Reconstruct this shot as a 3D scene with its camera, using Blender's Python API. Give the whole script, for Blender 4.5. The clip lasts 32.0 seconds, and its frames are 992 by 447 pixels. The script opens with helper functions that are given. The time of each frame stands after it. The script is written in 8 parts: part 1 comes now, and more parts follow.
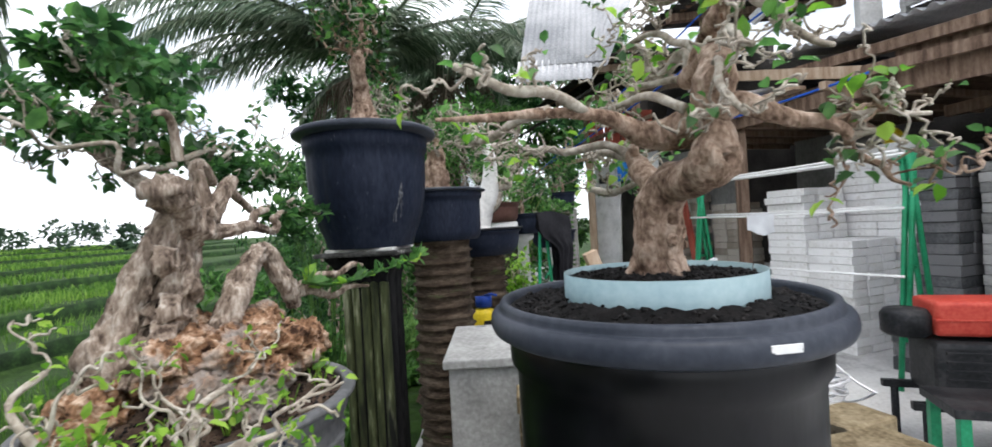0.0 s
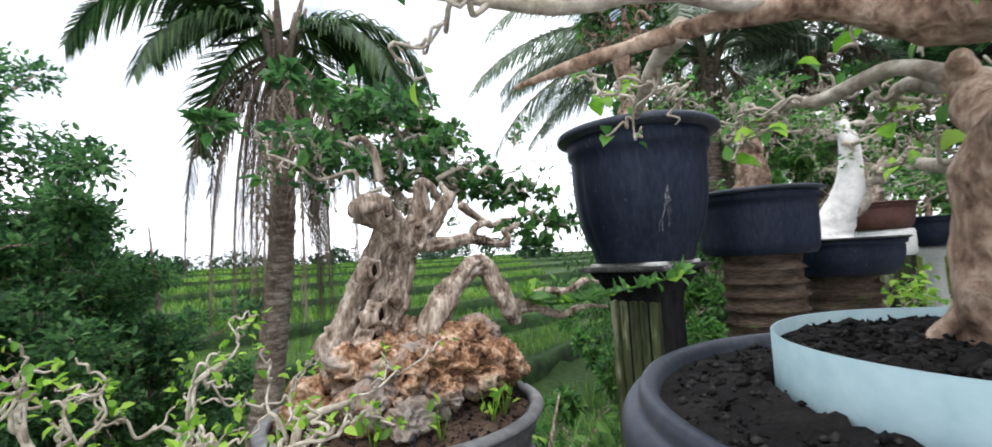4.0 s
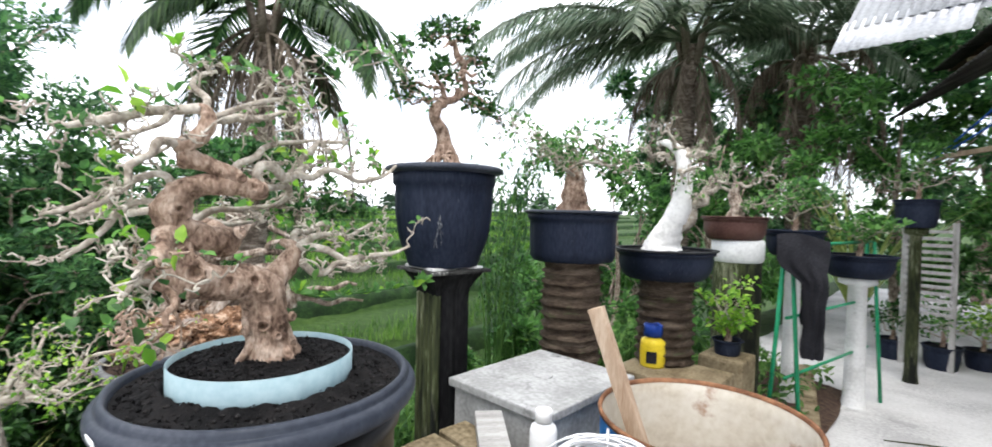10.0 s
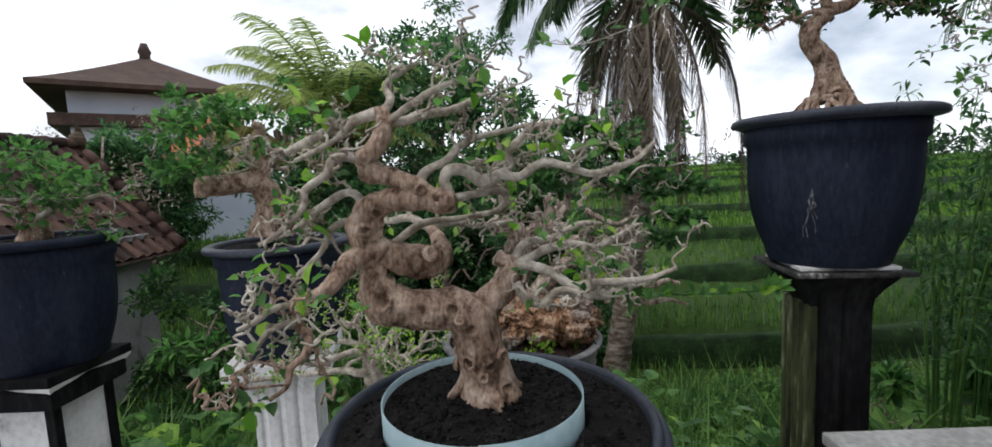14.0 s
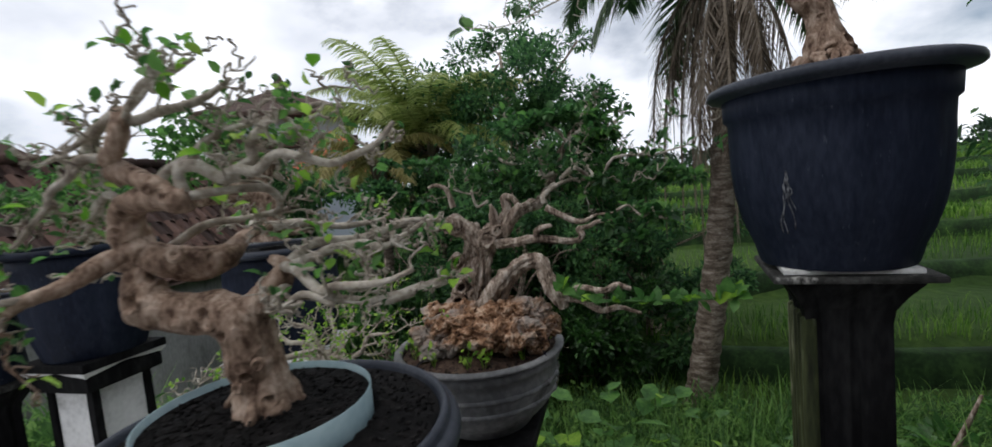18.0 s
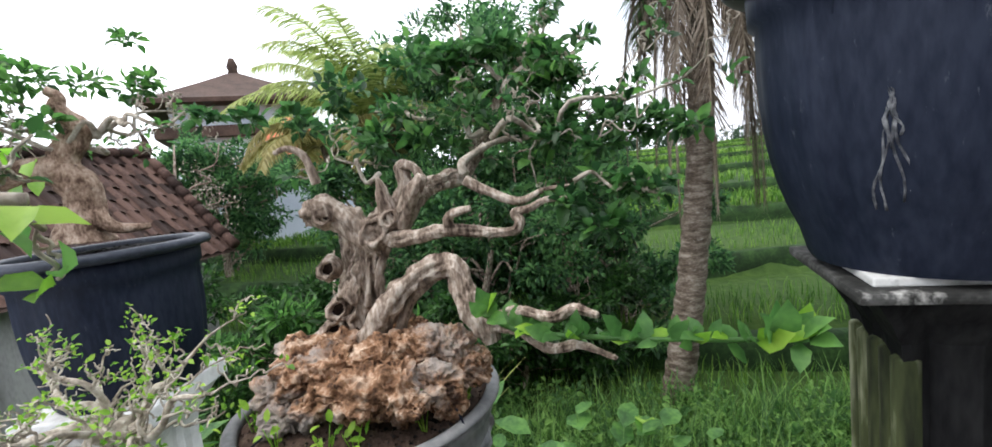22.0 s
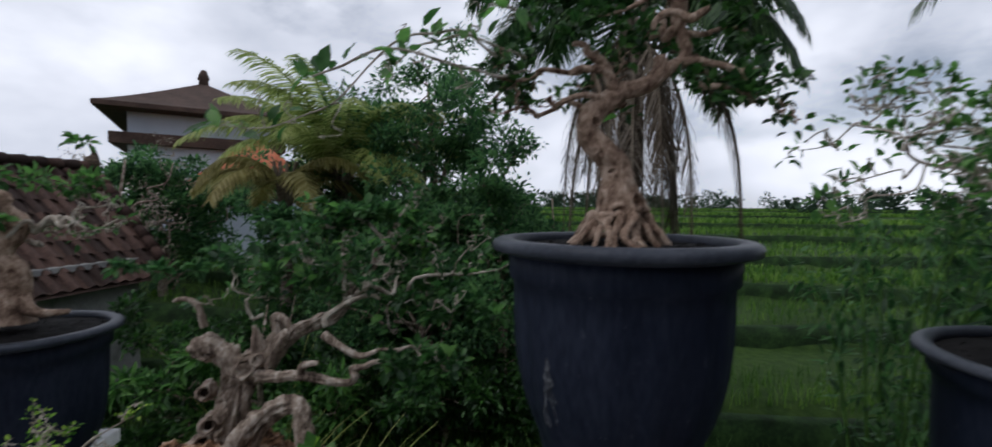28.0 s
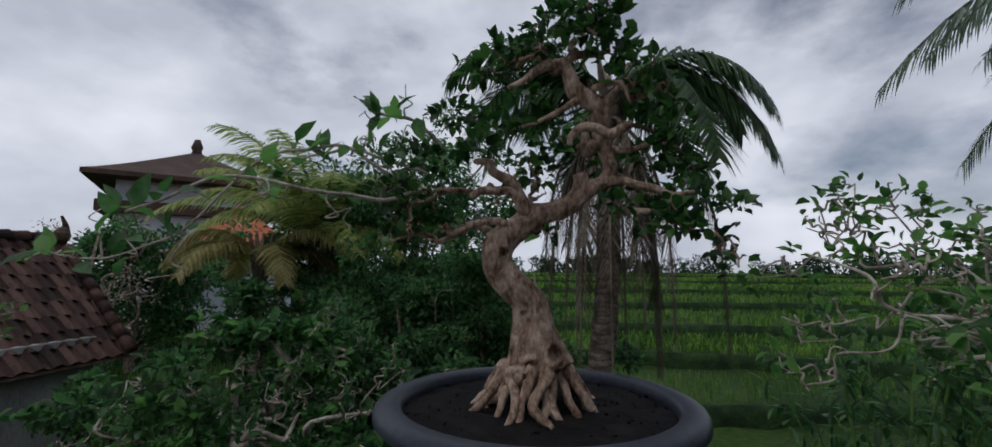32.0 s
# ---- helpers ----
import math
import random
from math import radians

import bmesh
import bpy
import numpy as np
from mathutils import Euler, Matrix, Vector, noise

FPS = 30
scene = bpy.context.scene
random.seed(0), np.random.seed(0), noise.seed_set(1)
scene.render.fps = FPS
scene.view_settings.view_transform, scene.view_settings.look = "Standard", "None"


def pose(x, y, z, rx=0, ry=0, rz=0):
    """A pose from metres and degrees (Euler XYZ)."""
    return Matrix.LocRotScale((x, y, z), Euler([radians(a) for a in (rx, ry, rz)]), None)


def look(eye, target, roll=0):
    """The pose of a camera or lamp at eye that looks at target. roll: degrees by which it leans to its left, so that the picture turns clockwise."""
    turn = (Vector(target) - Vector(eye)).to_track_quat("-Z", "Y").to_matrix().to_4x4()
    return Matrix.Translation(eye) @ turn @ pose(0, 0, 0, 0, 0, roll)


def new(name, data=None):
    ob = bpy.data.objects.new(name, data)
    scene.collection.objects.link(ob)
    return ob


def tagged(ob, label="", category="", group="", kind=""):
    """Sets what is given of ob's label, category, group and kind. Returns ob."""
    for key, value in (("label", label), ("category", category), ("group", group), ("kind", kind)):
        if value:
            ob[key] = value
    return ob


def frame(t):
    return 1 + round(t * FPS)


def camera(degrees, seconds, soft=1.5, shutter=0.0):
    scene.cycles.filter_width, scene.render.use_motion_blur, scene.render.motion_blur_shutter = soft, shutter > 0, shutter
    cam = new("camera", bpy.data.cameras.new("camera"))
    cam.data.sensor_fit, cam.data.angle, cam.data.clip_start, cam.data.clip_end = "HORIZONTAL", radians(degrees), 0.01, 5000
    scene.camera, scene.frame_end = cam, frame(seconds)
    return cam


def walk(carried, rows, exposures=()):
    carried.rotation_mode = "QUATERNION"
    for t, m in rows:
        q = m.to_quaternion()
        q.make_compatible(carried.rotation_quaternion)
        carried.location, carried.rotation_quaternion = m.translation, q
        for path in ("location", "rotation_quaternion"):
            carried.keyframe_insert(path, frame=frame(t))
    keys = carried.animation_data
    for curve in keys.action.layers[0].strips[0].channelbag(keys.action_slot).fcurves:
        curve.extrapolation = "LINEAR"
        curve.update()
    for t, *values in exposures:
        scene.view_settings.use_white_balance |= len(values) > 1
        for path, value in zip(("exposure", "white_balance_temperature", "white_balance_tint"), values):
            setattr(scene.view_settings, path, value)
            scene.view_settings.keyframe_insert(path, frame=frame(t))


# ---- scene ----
cam = camera(93.2, 32.0, soft=1.6, shutter=0.3)
ROWS = [
    (0, 0.0278, 0.0079, 1.3195, 90.222, 3.263, -0.081),
    (0.5, 0.096, 0.0109, 1.3258, 90.938, 4.076, -2.81),
    (1, 0.1793, 0.02, 1.3462, 91.891, 2.687, -3.305),
    (1.5, 0.2457, 0.0321, 1.3464, 92.834, 1.091, 0.396),
    (2, 0.2923, 0.0382, 1.3474, 93.629, 1.167, 3.282),
    (2.5, 0.3134, 0.0701, 1.3345, 94.069, 1.879, 5.855),
    (3, 0.2804, 0.1406, 1.3212, 94.539, 1.165, 18.959),
    (3.5, 0.2445, 0.2331, 1.3086, 94.429, 2.009, 32.888),
    (4, 0.2373, 0.3037, 1.3039, 94.136, 3.161, 42.061),
    (4.5, 0.256, 0.3571, 1.3021, 93.823, 1.87, 45.456),
    (6.5, 0.3514, 0.4126, 1.329, 93.124, 2.044, 50.294),
    (7, 0.418, 0.3708, 1.3184, 93.184, 3.051, 48.953),
    (7.5, 0.4858, 0.314, 1.2881, 92.748, 3.184, 36.502),
    (8, 0.5793, 0.3038, 1.2723, 92.295, 2.189, 23.692),
    (8.5, 0.7232, 0.3202, 1.2624, 91.87, 2.18, 18.435),
    (9, 0.951, 0.3741, 1.2488, 91.439, 1.509, 19.17),
    (9.5, 1.1532, 0.4209, 1.3874, 90.447, -0.701, 33.629),
    (10, 1.2057, 0.4498, 1.5024, 88.715, -1.239, 44.395),
    (10.5, 1.2337, 0.5119, 1.5157, 87.308, -1.193, 51.374),
    (11, 1.1999, 0.5798, 1.5348, 86.012, -2.052, 56.62),
    (11.5, 1.1704, 0.6476, 1.5433, 85.425, -2.195, 67.757),
    (12, 1.1038, 0.6853, 1.5509, 85.358, -1.759, 76.611),
    (12.5, 1.0604, 0.7179, 1.5511, 85.038, -0.436, 80.602),
    (13, 1.0283, 0.76, 1.554, 84.591, 1.459, 84.05),
    (13.5, 1.0136, 0.8039, 1.5608, 84.368, 2.346, 89.025),
    (14, 0.9953, 0.8221, 1.5651, 84.186, 2.634, 90.914),
    (14.5, 0.9695, 0.8369, 1.5525, 84.183, 2.867, 92.785),
    (15, 0.9368, 0.9081, 1.5284, 84.577, 3.821, 98.437),
    (15.5, 0.9294, 0.9828, 1.5342, 85.282, 4.627, 105.288),
    (17.5, 0.9769, 1.2307, 1.5258, 85.951, 5.436, 108.893),
    (18, 0.8475, 1.2936, 1.5135, 85.493, 5.105, 103.903),
    (18.5, 0.6497, 1.3227, 1.5047, 85.433, 4.989, 103.418),
    (19, 0.5061, 1.3374, 1.5012, 85.497, 5.081, 103.305),
    (19.5, 0.4401, 1.3272, 1.486, 85.527, 4.909, 103.153),
    (20, 0.386, 1.3105, 1.4744, 85.307, 4.83, 102.922),
    (20.5, 0.3506, 1.3073, 1.4712, 84.958, 5.07, 102.707),
    (21, 0.3384, 1.3078, 1.4606, 84.454, 5.457, 102.268),
    (21.5, 0.3193, 1.3183, 1.4598, 83.944, 5.92, 101.52),
    (22, 0.3077, 1.32, 1.4512, 83.369, 6.406, 100.593),
    (22.5, 0.3038, 1.3162, 1.44, 82.878, 6.65, 99.884),
    (23, 0.2969, 1.3295, 1.4403, 82.333, 6.994, 99.159),
    (23.5, 0.3188, 1.3317, 1.4433, 81.678, 7.463, 98.534),
    (24, 0.3513, 1.3382, 1.4546, 81.169, 7.453, 98.509),
    (24.5, 0.373, 1.34, 1.4731, 80.947, 7.058, 98.963),
    (26.5, 0.4058, 1.308, 1.5193, 81.723, 0.421, 102.997),
    (27, 0.4534, 1.3549, 1.5653, 81.884, 0.275, 103.944),
    (27.5, 0.5011, 1.4867, 1.6736, 84.227, 0.184, 103.489),
    (28, 0.5471, 1.658, 1.7634, 87.987, -0.492, 96.472),
    (28.5, 0.5624, 1.7837, 1.8236, 90.025, 0.441, 90.171),
    (29, 0.5558, 1.8376, 1.8635, 91.346, 0.664, 90.64),
    (29.5, 0.4895, 1.8665, 1.8961, 92.562, 0.558, 92.979),
    (30, 0.4268, 1.8793, 1.9238, 93.374, 0.579, 94.504),
    (30.5, 0.4004, 1.8699, 1.9261, 94.261, 0.562, 94.926),
    (31, 0.3839, 1.8455, 1.9188, 95.002, 0.006, 95.106),
    (31.5, 0.3722, 1.8299, 1.9124, 95.561, -0.12, 95.38),
    (32, 0.3568, 1.8134, 1.9061, 95.855, -0.39, 95.567),
]

EXPOSURES = [(0, 0.85, 6500, 10), (1, 1.0, 6500, 10), (2, 0.8, 6500, 10), (4, 1.0, 6500, 10), (7, 0.65, 6500, 10), (8.2, 1.15, 6500, 10), (9, 1.3, 6500, 10), (9.6, 1.28, 6500, 10), (11, 1.15, 6500, 10), (12, 0.6, 6500, 10), (13, 0.32, 6500, 10), (15.5, -0.15, 6500, 10), (18, -0.2, 6500, 10), (19, 0.0, 6500, 10), (20, 0.45, 6500, 10), (22, 1.1, 6500, 10), (24.5, 1.5, 6500, 10), (26.5, 1.2, 6500, 10), (27, 0.98, 6500, 10), (27.4, 0.42, 6400, 11), (28, -0.6, 6200, 12), (32, -0.95, 6200, 12)]
walk(cam, [(t, pose(*place)) for t, *place in ROWS], EXPOSURES)

# ---------------------------------------------------------------- sky and sun
world = bpy.data.worlds.new("overcast_sky")
scene.world = world
world.use_nodes = True
wn, wl = world.node_tree.nodes, world.node_tree.links
wn.clear()
w_out, w_bg = wn.new("ShaderNodeOutputWorld"), wn.new("ShaderNodeBackground")
sky = wn.new("ShaderNodeTexSky")
sky.sky_type, sky.sun_disc, sky.sun_elevation, sky.sun_rotation = "NISHITA", False, radians(48), radians(150)
w_co, w_map = wn.new("ShaderNodeTexCoord"), wn.new("ShaderNodeMapping")
w_map.inputs["Scale"].default_value = (1.0, 1.0, 1.9)
w_noise, w_ramp, w_noise2, w_ramp2 = (wn.new(k) for k in ("ShaderNodeTexNoise", "ShaderNodeValToRGB", "ShaderNodeTexNoise", "ShaderNodeValToRGB"))
w_noise.inputs["Scale"].default_value, w_noise.inputs["Detail"].default_value, w_noise.inputs["Roughness"].default_value = 2.2, 7, 0.55
w_noise2.inputs["Scale"].default_value, w_noise2.inputs["Detail"].default_value = 3.1, 6
w_ramp.color_ramp.elements[0].position, w_ramp.color_ramp.elements[1].position = 0.30, 0.52
w_ramp2.color_ramp.elements[0].position, w_ramp2.color_ramp.elements[1].position = 0.36, 0.66
w_ramp2.color_ramp.elements[0].color, w_ramp2.color_ramp.elements[1].color = (0.60, 0.635, 0.71, 1), (1.0, 1.02, 1.08, 1)
w_gain, w_mix, w_cl = wn.new("ShaderNodeMixRGB"), wn.new("ShaderNodeMixRGB"), wn.new("ShaderNodeMixRGB")
w_gain.blend_type = w_cl.blend_type = "MULTIPLY"
w_gain.inputs[0].default_value = w_cl.inputs[0].default_value = 1
w_gain.inputs[2].default_value = (0.085, 0.085, 0.085, 1)
w_cl.inputs[2].default_value = (1.5, 1.5, 1.5, 1)
wl.new(w_co.outputs["Generated"], w_map.inputs["Vector"])
for n in (w_noise, w_noise2):
    wl.new(w_map.outputs[0], n.inputs["Vector"])
wl.new(w_noise.outputs["Fac"], w_ramp.inputs[0])
wl.new(w_noise2.outputs["Fac"], w_ramp2.inputs[0])
wl.new(sky.outputs[0], w_gain.inputs[1])
wl.new(w_ramp2.outputs[0], w_cl.inputs[1])
wl.new(w_ramp.outputs[0], w_mix.inputs[0])
wl.new(w_gain.outputs[0], w_mix.inputs[1])
wl.new(w_cl.outputs[0], w_mix.inputs[2])
wl.new(w_mix.outputs[0], w_bg.inputs["Color"])
w_bg.inputs["Strength"].default_value = 1.0
wl.new(w_bg.outputs[0], w_out.inputs["Surface"])
sun_data = bpy.data.lights.new("sun", "SUN")
sun_data.energy, sun_data.angle, sun_data.color = 0.9, radians(28), (1.0, 0.95, 0.88)
sun_ob = new("sun", sun_data)
sun_ob.matrix_world = look((0, 0, 30), (-7, 12, 0))

# ---------------------------------------------------------------- materials
MATS = {}


def material(name, colours, scale=8.0, rough=0.7, bump=0.2, fine=60.0, metal=0.0, stretch=(1, 1, 1), coat=0.0, vary=0.0, stain=None, stain_scale=2.0, stain_at=0.55, spec=0.18, bump_size=0.01, island=0.0, thin=0.0):
    """Two-scale noise colour between the colours, roughness variation, fine bump, an optional stain colour in patches."""
    m = bpy.data.materials.new(name)
    m.use_nodes = True
    nodes, links = m.node_tree.nodes, m.node_tree.links
    bsdf = nodes["Principled BSDF"]
    co, mp = nodes.new("ShaderNodeTexCoord"), nodes.new("ShaderNodeMapping")
    mp.inputs["Scale"].default_value = stretch
    links.new(co.outputs["Object"], mp.inputs["Vector"])
    big, small, mixf, ramp = (nodes.new(k) for k in ("ShaderNodeTexNoise", "ShaderNodeTexNoise", "ShaderNodeMath", "ShaderNodeValToRGB"))
    big.inputs["Scale"].default_value, small.inputs["Scale"].default_value = scale, fine
    big.inputs["Detail"].default_value, small.inputs["Detail"].default_value = 4, 5
    for n in (big, small):
        links.new(mp.outputs[0], n.inputs["Vector"])
    mixf.operation = "MULTIPLY_ADD"
    links.new(small.outputs["Fac"], mixf.inputs[0])
    mixf.inputs[1].default_value = 0.45
    sub = nodes.new("ShaderNodeMath")
    sub.operation = "MULTIPLY_ADD"
    sub.inputs[1].default_value, sub.inputs[2].default_value = 0.75, -0.1
    links.new(big.outputs["Fac"], sub.inputs[0])
    links.new(sub.outputs[0], mixf.inputs[2])
    fac = mixf.outputs[0]
    if vary or island:
        src = nodes.new("ShaderNodeObjectInfo") if vary else nodes.new("ShaderNodeNewGeometry")
        rnd = src.outputs["Random"] if vary else src.outputs["Random Per Island"]
        add = nodes.new("ShaderNodeMath")
        add.operation = "MULTIPLY_ADD"
        add.inputs[1].default_value = vary or island
        links.new(rnd, add.inputs[0])
        links.new(fac, add.inputs[2])
        back = nodes.new("ShaderNodeMath")
        back.operation = "SUBTRACT"
        back.inputs[1].default_value = (vary or island) / 2
        links.new(add.outputs[0], back.inputs[0])
        fac = back.outputs[0]
    links.new(fac, ramp.inputs[0])
    els = ramp.color_ramp.elements
    while len(els) < len(colours):
        els.new(0.5)
    for i, c in enumerate(colours):
        els[i].position = 0.34 + 0.32 * i / max(1, len(colours) - 1)
        els[i].color = (*c, 1)
    colour = ramp.outputs[0]
    if stain:
        sn, sr, sm = nodes.new("ShaderNodeTexNoise"), nodes.new("ShaderNodeValToRGB"), nodes.new("ShaderNodeMixRGB")
        sn.inputs["Scale"].default_value, sn.inputs["Detail"].default_value, sn.inputs["Roughness"].default_value = stain_scale, 6, 0.65
        links.new(mp.outputs[0], sn.inputs["Vector"])
        links.new(sn.outputs["Fac"], sr.inputs[0])
        sr.color_ramp.elements[0].position, sr.color_ramp.elements[1].position = stain_at, stain_at + 0.1
        links.new(sr.outputs[0], sm.inputs[0])
        links.new(colour, sm.inputs[1])
        sm.inputs[2].default_value = (*stain, 1)
        colour = sm.outputs[0]
    links.new(colour, bsdf.inputs["Base Color"])
    rr = nodes.new("ShaderNodeMapRange")
    rr.inputs["To Min"].default_value, rr.inputs["To Max"].default_value = max(0.03, rough - 0.12), min(1, rough + 0.12)
    links.new(big.outputs["Fac"], rr.inputs["Value"])
    links.new(rr.outputs[0], bsdf.inputs["Roughness"])
    bsdf.inputs["Metallic"].default_value, bsdf.inputs["Coat Weight"].default_value = metal, coat
    bsdf.inputs["Specular IOR Level"].default_value = spec
    if thin:
        glow, both = nodes.new("ShaderNodeBsdfTranslucent"), nodes.new("ShaderNodeMixShader")
        lift = nodes.new("ShaderNodeMixRGB")
        lift.blend_type = "MULTIPLY"
        lift.inputs[0].default_value = 1
        lift.inputs[2].default_value = (1.55, 1.75, 1.9, 1)
        links.new(colour, lift.inputs[1])
        links.new(lift.outputs[0], glow.inputs["Color"])
        both.inputs[0].default_value = thin
        links.new(bsdf.outputs[0], both.inputs[1])
        links.new(glow.outputs[0], both.inputs[2])
        links.new(both.outputs[0], nodes["Material Output"].inputs["Surface"])
    if bump:
        bp = nodes.new("ShaderNodeBump")
        bp.inputs["Strength"].default_value, bp.inputs["Distance"].default_value = bump, bump_size
        links.new(mixf.outputs[0], bp.inputs["Height"])
        links.new(bp.outputs[0], bsdf.inputs["Normal"])
    MATS[name] = m
    return m


black_plastic = material("navy_black_plastic", [(0.006, 0.0085, 0.016), (0.011, 0.015, 0.028), (0.022, 0.028, 0.046)], 5, 0.55, 0.05, 90, stretch=(1, 1, 0.3), stain=(0.075, 0.085, 0.105), stain_scale=75, stain_at=0.64, spec=0.11)
jet_plastic = material("jet_plastic", [(0.0012, 0.0013, 0.0018), (0.0022, 0.0025, 0.0034), (0.005, 0.0055, 0.007)], 5, 0.34, 0.05, 90, stretch=(1, 1, 0.35), spec=0.24)
slab_white = material("chipped_white_slab", [(0.30, 0.30, 0.29), (0.55, 0.55, 0.53), (0.72, 0.72, 0.70)], 9, 0.85, 0.4, 60, stain=(0.05, 0.05, 0.045), stain_scale=8, stain_at=0.56)
scuff_white = material("white_scuff", [(0.03, 0.033, 0.04), (0.10, 0.105, 0.115), (0.26, 0.27, 0.28)], 60, 0.8, 0.1)
grey_rim = material("grey_rim_plastic", [(0.022, 0.027, 0.038), (0.036, 0.042, 0.056), (0.06, 0.066, 0.082)], 6, 0.42, 0.05, 90)
bowl_grey = material("grey_bowl", [(0.09, 0.092, 0.096), (0.16, 0.162, 0.165), (0.25, 0.25, 0.25)], 6, 0.6, 0.1, 50, stain=(0.05, 0.045, 0.04), stain_scale=7, stain_at=0.6)
brown_clay = material("brown_clay", [(0.05, 0.024, 0.02), (0.085, 0.04, 0.032), (0.11, 0.06, 0.05)], 8, 0.55, 0.1)
turquoise = material("turquoise_strip", [(0.22, 0.33, 0.36), (0.28, 0.39, 0.42), (0.34, 0.45, 0.475)], 5, 0.45, 0.03, 70)
soil_mat = material("dark_soil", [(0.0025, 0.002, 0.002), (0.005, 0.0045, 0.0045), (0.014, 0.012, 0.0115)], 30, 0.95, 0.8, 220, bump_size=0.006)
soil_clod = material("soil_clod", [(0.003, 0.0026, 0.0026), (0.009, 0.008, 0.008), (0.028, 0.025, 0.024)], 30, 0.8, 0.4, 200, island=0.8)
soil_brown = material("brown_soil", [(0.03, 0.019, 0.014), (0.06, 0.038, 0.028), (0.10, 0.07, 0.05)], 26, 0.95, 0.8, 200, bump_size=0.008)
# rot brown taken near black to hold the shade inside the hollows
shaded_rot = material("shaded_rot", [(0.006, 0.004, 0.003), (0.014, 0.009, 0.007), (0.03, 0.02, 0.015)], 60, 0.95, 0.6, 200, spec=0.05)
bark_tan = material("tan_bark", [(0.085, 0.048, 0.032), (0.30, 0.205, 0.148), (0.52, 0.40, 0.315)], 38, 0.75, 1.0, 170, stretch=(1, 1, 0.55), stain=(0.10, 0.062, 0.045), stain_scale=62, stain_at=0.63, bump_size=0.012)
bark_grey = material("grey_driftwood", [(0.055, 0.036, 0.026), (0.26, 0.20, 0.155), (0.54, 0.47, 0.40)], 44, 0.8, 1.0, 170, stretch=(1, 1, 0.35), stain=(0.13, 0.085, 0.06), stain_scale=30, stain_at=0.63, bump_size=0.008)
twig_grey = material("pale_twig_bark", [(0.20, 0.165, 0.13), (0.38, 0.335, 0.275), (0.56, 0.52, 0.45)], 34, 0.8, 0.5, 130)
white_bark = material("limewashed_trunk", [(0.55, 0.54, 0.52), (0.72, 0.71, 0.69), (0.80, 0.79, 0.77)], 9, 0.85, 0.3, 60, stain=(0.32, 0.28, 0.24), stain_scale=9, stain_at=0.66)
coral_rock = material("pitted_coral_rock", [(0.04, 0.02, 0.012), (0.29, 0.16, 0.09), (0.62, 0.47, 0.35)], 30, 0.9, 1.0, 140, stain=(0.30, 0.26, 0.23), stain_scale=7, stain_at=0.52, bump_size=0.012)
leaf_dark = material("dark_glossy_leaf", [(0.010, 0.032, 0.008), (0.022, 0.070, 0.015), (0.045, 0.12, 0.022)], 12, 0.42, 0.0, 60, island=0.5, spec=0.35, thin=0.3)
leaf_distant = material("distant_foliage", [(0.025, 0.05, 0.03), (0.042, 0.078, 0.045), (0.07, 0.115, 0.07)], 0.4, 0.8, 0.0, 4, island=0.4, spec=0.1)
leaf_pad = material("green_pad_leaf", [(0.018, 0.054, 0.017), (0.038, 0.105, 0.030), (0.075, 0.17, 0.048)], 12, 0.45, 0.0, 60, island=0.5, spec=0.35, thin=0.4)
leaf_mid = material("green_leaf", [(0.030, 0.082, 0.020), (0.060, 0.155, 0.036), (0.12, 0.26, 0.056)], 12, 0.45, 0.0, 60, island=0.5, spec=0.35, thin=0.42)
leaf_lime = material("lime_leaf", [(0.08, 0.20, 0.015), (0.17, 0.34, 0.03), (0.30, 0.46, 0.06)], 12, 0.45, 0.0, 60, island=0.5, spec=0.35, thin=0.45)
# dark grass colour that also holds the shadow on the bank faces
terrace_bank = material("shaded_terrace_bank", [(0.008, 0.018, 0.006), (0.017, 0.040, 0.012), (0.035, 0.075, 0.020)], 3, 0.9, 0.5, 20)
leaf_far = material("tree_foliage", [(0.022, 0.060, 0.024), (0.052, 0.13, 0.046), (0.10, 0.21, 0.066)], 2, 0.6, 0.0, 20, island=0.5, spec=0.25, thin=0.4)
leaf_dead = material("dead_frond", [(0.055, 0.04, 0.028), (0.12, 0.095, 0.07), (0.21, 0.175, 0.14)], 3, 0.85, 0.0, 30, island=0.4)
frond_grey = material("greyish_palm_frond", [(0.06, 0.085, 0.05), (0.12, 0.155, 0.095), (0.21, 0.24, 0.16)], 3, 0.4, 0.0, 30, island=0.5, thin=0.4, spec=0.4)
frond_dark = material("palm_frond_green", [(0.018, 0.040, 0.016), (0.035, 0.075, 0.025), (0.07, 0.12, 0.04)], 3, 0.45, 0.0, 30, island=0.5, thin=0.3)
frond_lime = material("young_palm_frond", [(0.16, 0.20, 0.05), (0.27, 0.32, 0.09), (0.40, 0.42, 0.16)], 3, 0.5, 0.0, 30, island=0.5, thin=0.45)
frond_yellow = material("yellowing_frond", [(0.17, 0.145, 0.05), (0.27, 0.23, 0.08), (0.36, 0.32, 0.15)], 3, 0.6, 0.0, 30, island=0.4, thin=0.4)
palm_bark = material("palm_trunk_bark", [(0.05, 0.036, 0.026), (0.14, 0.11, 0.085), (0.30, 0.26, 0.22)], 7, 0.9, 0.8, 40, stretch=(1, 1, 3.5), stain=(0.40, 0.38, 0.34), stain_scale=12, stain_at=0.62, bump_size=0.02)
